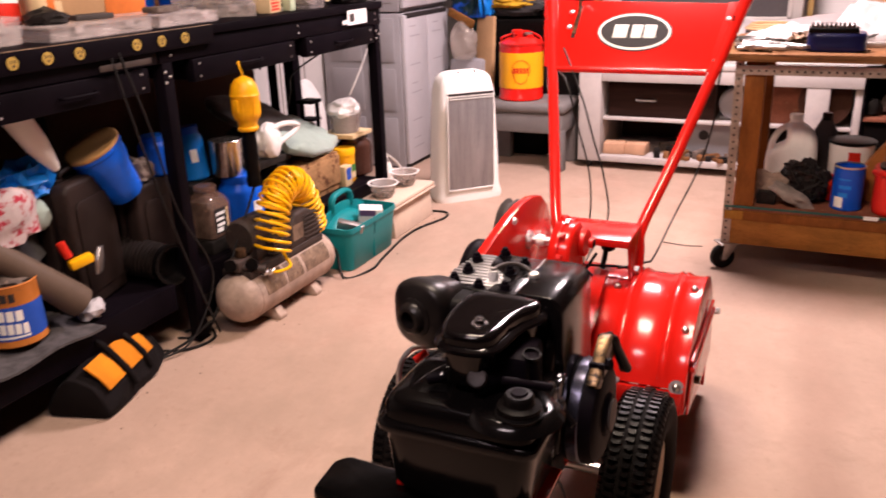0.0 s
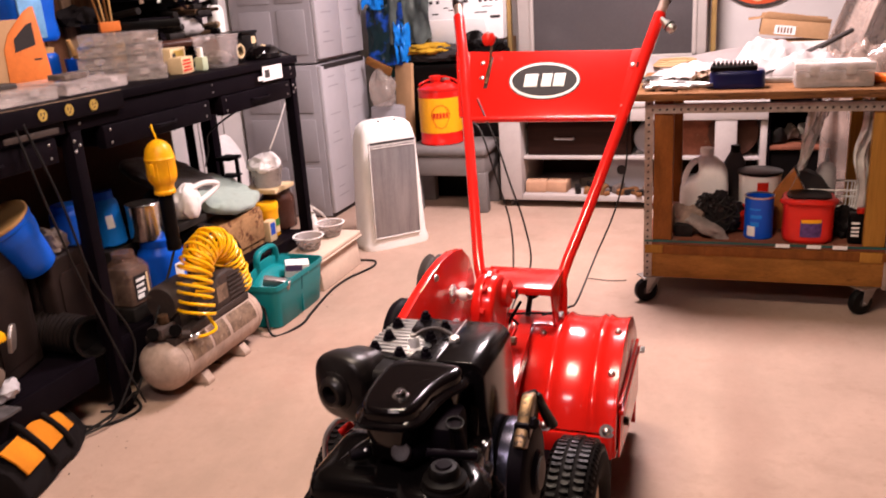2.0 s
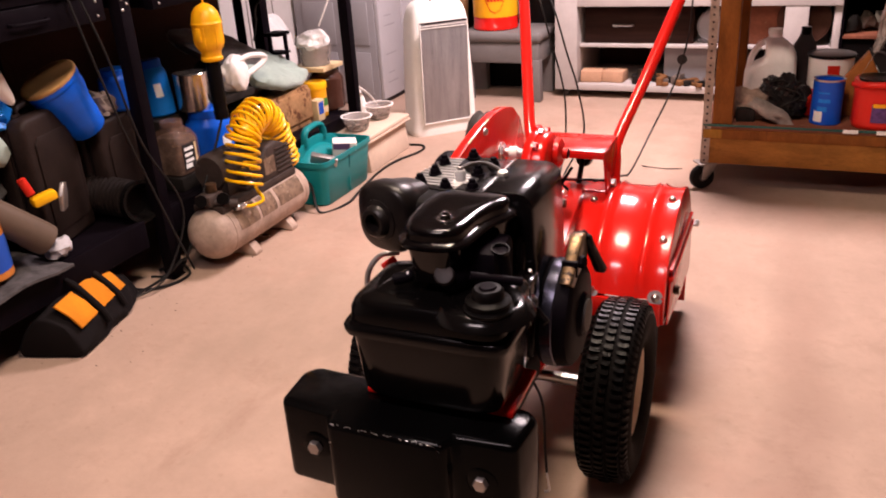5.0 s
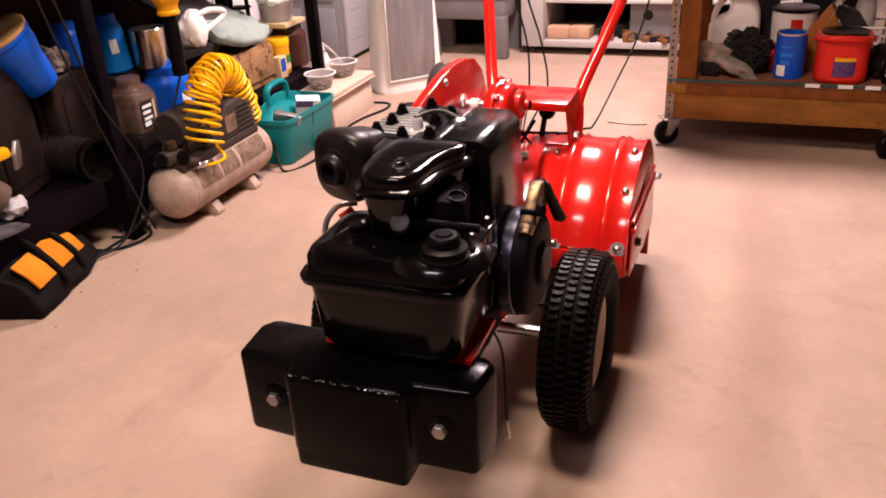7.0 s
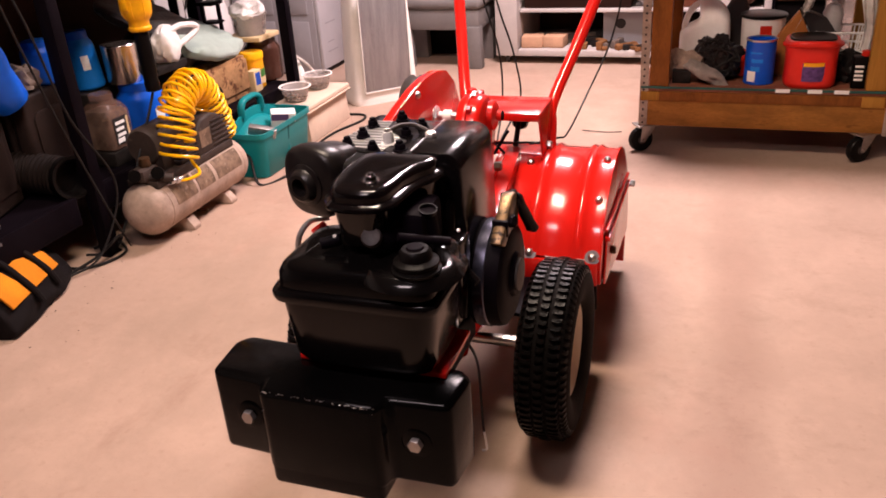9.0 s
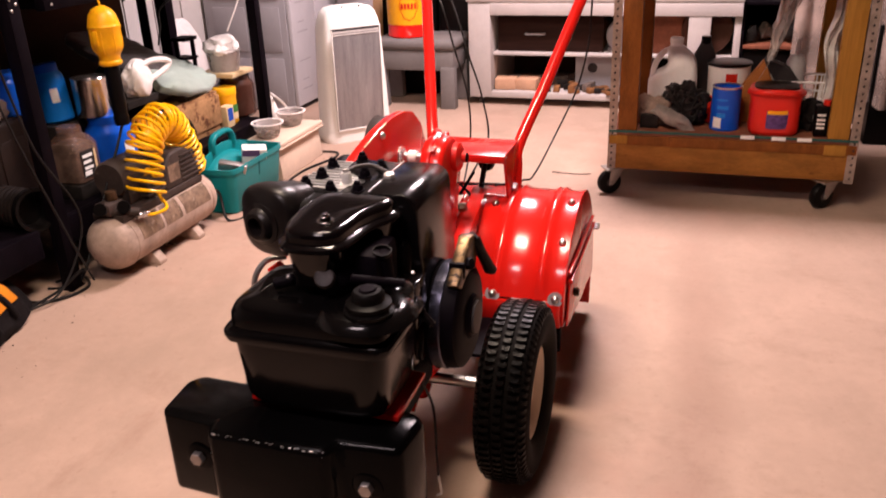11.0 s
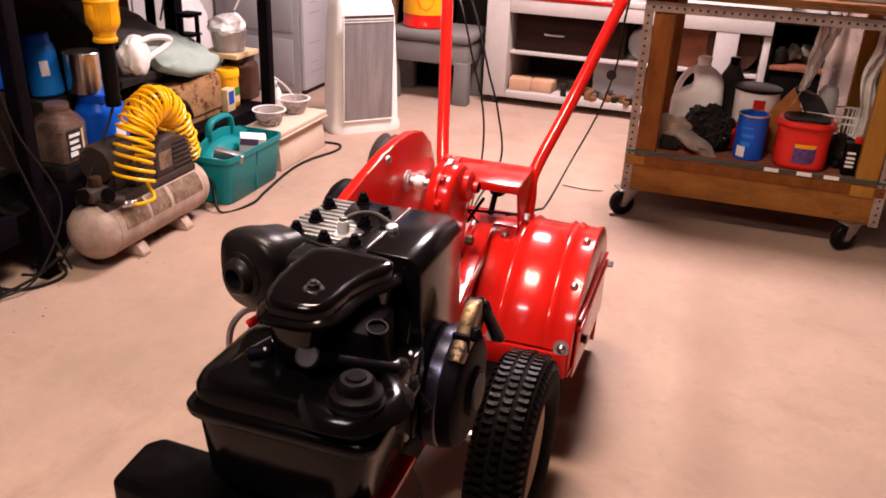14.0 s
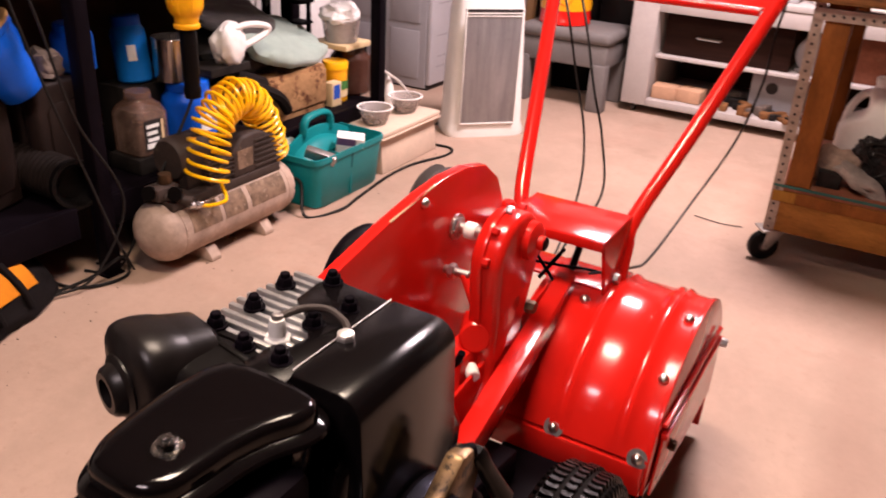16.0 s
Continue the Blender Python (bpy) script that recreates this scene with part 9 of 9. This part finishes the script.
        part("eye", moved(lathe([(0.006, -0.004), (0.014, -0.004), (0.014, 0.006), (0.006, 0.006), (0.006, -0.004)], (-0.105, 0.014, 0)), m), STEEL, pl)
    e = thing("battery_charger", (0.25, 3.46, z), "dark blue plastic charger with a black clip on top", "charger")
    part("case", loft([oval(0.255, 3.465, z + zz, 0.100 * k, 0.062 * k, 4.5, 44) for zz, k in ((0, 0.93), (0.006, 1.0), (0.022, 1.0), (0.026, 0.98), (0.050, 1.0), (0.060, 0.98), (0.066, 0.92))]), NAVY, e)
    part("deck", box(0.158, 0.325, 3.41, 3.52, z + 0.0665, z + 0.084, 0.004), BLACK_PLASTIC, e)
    for i in range(10):
        part("rib", box(0.166 + 0.0150 * i, 0.176 + 0.0150 * i, 3.43, 3.50, z + 0.0845, z + 0.098, 0.002), CHARCOAL_MID, e)
    g = thing("parts_case", (0.58, 3.46, z), "clear plastic parts case with a pale lid on the cart", "organiser")
    part("case", box(0.455, 0.715, 3.40, 3.56, z, z + 0.058, 0.005), CASE_WHITE, g)
    part("lid", box(0.452, 0.718, 3.397, 3.563, z + 0.059, z + 0.086, 0.005), CASE_WHITE, g)
    for i in range(6):
        part("contents", crumpled((0.48 + 0.042 * i, 3.48, z + 0.030), (0.018, 0.06, 0.020), 220 + i, 0.4, 6, 2), SCRAP, g)
    part("paper", box(0.56, 0.70, 3.42, 3.54, z + 0.0865, z + 0.0872, 0), PAPER, g)
    for x in (0.50, 0.62):
        part("latch", box(x, x + 0.035, 3.391, 3.3968, z + 0.045, z + 0.080, 0.001), CASE_WHITE, g)
    u = thing("orange_clamp", (0.76, 3.5, z), "orange plastic clamp lying on the cart edge", "clamp")
    part("handle", moved(merged(box(-0.11, 0.11, -0.018, 0.018, 0, 0.03, 0.008, 3), box(-0.11, -0.02, 0.018, 0.045, 0, 0.028, 0.006)), pose(0.775, 3.50, z, 0, 0, -38)), ORANGE, u)
    solid("brown_fittings", crumpled((0.135, 3.50, z + 0.03), (0.04, 0.04, 0.035), 231, 0.6, 6), RUSTY, "rusty fittings beside the pliers", "fittings")
    solid("welding_rods", merged(*[rod((0.36, 3.60 + 0.01 * i, z + 0.03 + 0.004 * i), (0.66, 3.80 + 0.008 * i, z + 0.16), 0.003, 6) for i in range(5)], rod((0.56, 3.735, z + 0.115), (0.68, 3.82, z + 0.17), 0.010)), CHARCOAL, "dark rods leaning over a heap on the cart", "rods")
    def film_heap(cx, cy, rx, ry, h, seed):
        def fn(u, v):
            a, b = 2 * u - 1, 2 * v - 1
            p = Vector((a * 2.4 + seed, b * 2.4, seed))
            edge = max(0.0, 1 - max(abs(a), abs(b)) ** 3)
            return (cx + rx * a * (1 + 0.12 * noise.noise(p)), cy + ry * b * (1 + 0.15 * noise.noise(p * 1.3)), z + 0.004 + edge * (h * (0.70 + 0.8 * noise.noise(p * 0.8)) + 0.28 * h * abs(noise.noise(p * 2.2))))
        return sheet(44, 34, fn, 0.0015)

    solid("plastic_film", film_heap(0.42, 3.77, 0.25, 0.17, 0.125, 2.4), FILM_WHITE, "crumpled white plastic film heaped on the cart", "plastic film")
    solid("plastic_film", film_heap(0.12, 3.80, 0.22, 0.14, 0.06, 6.1), FILM_WHITE, "white plastic film spread flat on the cart", "plastic film")
    solid("clear_film", film_heap(0.76, 3.80, 0.20, 0.15, 0.12, 8.8), FILM_HANG, "crumpled clear film on the cart", "plastic film")
    solid("paper_sheet", moved(box(-0.11, 0.11, -0.08, 0.08, 0, 0.002, 0), pose(0.02, 3.62, z + 0.001, 0, 0, 24)), PAPER, "white paper sheet lying on the cart", "paper")
    rnd2 = random.Random(12)
    for q in range(14):
        x, y, a = -0.08 + 0.82 * rnd2.random(), 3.365 + 0.05 * rnd2.random() + (0.16 if q % 2 else 0.0), 180 * rnd2.random()
        if 0.12 < x < 0.38 and y < 3.56 or 0.44 < x < 0.73 and y < 3.58:
            y = 3.585
        w = 0.018 + 0.03 * rnd2.random()
        solid("small_tool", moved(merged(box(-w, w, -0.007, 0.007, 0, 0.010, 0.002), lathe([(0, 0), (0.012, 0), (0.012, 0.012), (0, 0.012)], (w, 0, 0), segs=12)), pose(x, y, z, 0, 0, a)), (ZINC, DARK_SCRAP, RUSTY)[q % 3], ("small bare steel tool on the cart top", "small black tool on the cart top", "small rusty tool on the cart top")[q % 3], "hand tool", "small tools")
    solid("steel_rail", box(0.33, 0.50, 3.57, 3.60, z, z + 0.02, 0.002), ZINC, "short steel rail on the cart", "rail")
    c2 = thing("cardboard_tray", (0.5, 4.9, 0.62), "open cardboard tray with a white label on the bench", "carton")
    tip = Matrix.Translation((0.36, 5.0, 0.902)) @ Matrix.Rotation(radians(7), 4, "Y") @ Matrix.Translation((-0.36, -5.0, -0.902))
    part("tray", moved(merged(box(0.36, 0.70, 4.98, 5.20, 0.945, 0.949, 0.001), box(0.36, 0.70, 4.98, 4.984, 0.949, 1.03, 0.001), box(0.36, 0.70, 5.196, 5.20, 0.949, 1.05, 0.001), box(0.36, 0.364, 4.984, 5.196, 0.949, 1.03, 0.001), box(0.696, 0.70, 4.984, 5.196, 0.949, 1.03, 0.001)), tip), CARDBOARD, c2)
    part("flap", moved(prism([(-0.17, 0), (0.17, 0), (0.17, 0.020), (0.02, 0.034), (-0.15, 0.040)], "y", -0.002, 0.002, 0.0005), tip @ pose(0.53, 4.98, 1.03, 24, 0, 0)), CARDBOARD, c2)
    part("flap", moved(box(-0.07, 0.0, -0.10, 0.10, -0.002, 0.002, 0.0005), tip @ pose(0.36, 5.09, 1.03, 0, -12, 0)), CARDBOARD, c2)
    part("inner_card", moved(box(0.37, 0.69, 5.02, 5.18, 0.95, 1.0, 0.002), tip), BRICK, c2)
    part("label", moved(box(0.43, 0.535, 4.9785, 4.9796, 0.955, 1.0, 0), tip), PAPER, c2)
    for k in range(5):
        part("mark", moved(box(0.445 + 0.016 * k, 0.454 + 0.016 * k, 4.9778, 4.9784, 0.962, 0.992, 0), tip), LABEL_DIRTY, c2)
    solid("tray_packing", box(0.36, 0.72, 4.99, 5.19, 0.9, 0.902, 0.0005), CARDBOARD, "cardboard sheet under the open tray", "cardboard")
    solid("tray_stack", box(0.34, 0.80, 4.96, 5.30, 0.619, 0.899, 0.006), WHITE_PLASTIC, "white box stacked on the bench", "box")

    def hang(u, v):
        p = Vector((u * 3.0, v * 1.4, 4.2))
        fold = 0.05 * math.sin(15 * u + 2.5 * v) + 0.035 * math.sin(37 * u - 3 * v) + 0.03 * noise.noise(p * 2.1) + 0.016 * noise.noise(Vector((u * 22, v * 9, 1.0)))
        left = 0.98 - 0.34 * min(1.0, 1.65 * v) ** 1.3
        return (left + (1.38 - left) * u, 4.32 + fold, 2.1 - 1.9 * v + 0.02 * math.sin(20 * u))

    solid("plastic_sheet", sheet(110, 70, hang, 0.0015), FILM_HANG, "clear plastic sheet hanging down beside the cart", "plastic sheet")
    def drape(u, v):
        w = 0.058 - 0.028 * v
        p = Vector((u * 2.0, v * 3.0, 1.7))
        fold = 0.022 * math.sin(17 * u + 6 * v) + 0.012 * math.sin(31 * u - 9 * v) + 0.022 * noise.noise(p * 2.3)
        return (0.575 - 0.060 * v + w * (u - 0.5) * 1.6 + 0.012 * noise.noise(p * 1.9), 3.55 + fold * 0.7, 0.81 - 0.27 * v - 0.03 * math.sin(5 * u) + 0.02 * noise.noise(p * 1.5))

    def wisp(u, v):
        return (0.715 + 0.05 * (u - 0.5) + 0.012 * math.sin(9 * v), 3.47 + 0.018 * math.sin(11 * u + 7 * v) + 0.012 * math.sin(17 * v), 0.81 - 0.42 * v)

    solid("clear_film", sheet(14, 26, wisp, 0.001), FILM_BRIGHT, "strip of clear film hanging by the cart post", "plastic film")
    solid("clear_bag", sheet(26, 20, drape, 0.001), FILM_BRIGHT, "clear plastic bag hanging under the cart top", "bag")
    # right of the cart
    solid("dark_crate", box(1.0, 1.7, 4.3, 5.2, 0.0, 0.55, 0.01), BLACK_PLASTIC, "black storage crate by the wall", "crate")
    solid("white_bucket", lathe([(0, 0), (0.13, 0), (0.15, 0.36), (0.145, 0.36), (0.125, 0.01), (0, 0.01)], (1.25, 4.0, 0), segs=36), WHITE_PLASTIC, "white plastic bucket on the floor", "bucket")


heater()
cabinet()
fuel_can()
back_clutter()
white_bench()
sign()
cart()
cart_things()
solid("floor_wire", tube([(-0.34, 3.60, 0.004), (-0.24, 3.585, 0.004), (-0.17, 3.60, 0.004)], 0.002), CABLE, "thin dark wire lying on the floor", "wire")
rnd = random.Random(77)
grit = []
for k in range(70):
    x, y = -1.64 + 0.26 * rnd.random() ** 1.8, 1.45 + 2.2 * rnd.random()
    r = 0.0010 + 0.0022 * rnd.random() ** 3
    grit.append(crumpled((x, y, r * 0.7), (r * (1 + rnd.random()), r, r * 0.7), 600 + k, 0.5, 5, 1))
solid("floor_grit", merged(*grit), DUSTY_BLACK, "dark crumbs of dirt scattered on the floor by the bench", "grit", kind="stuff")
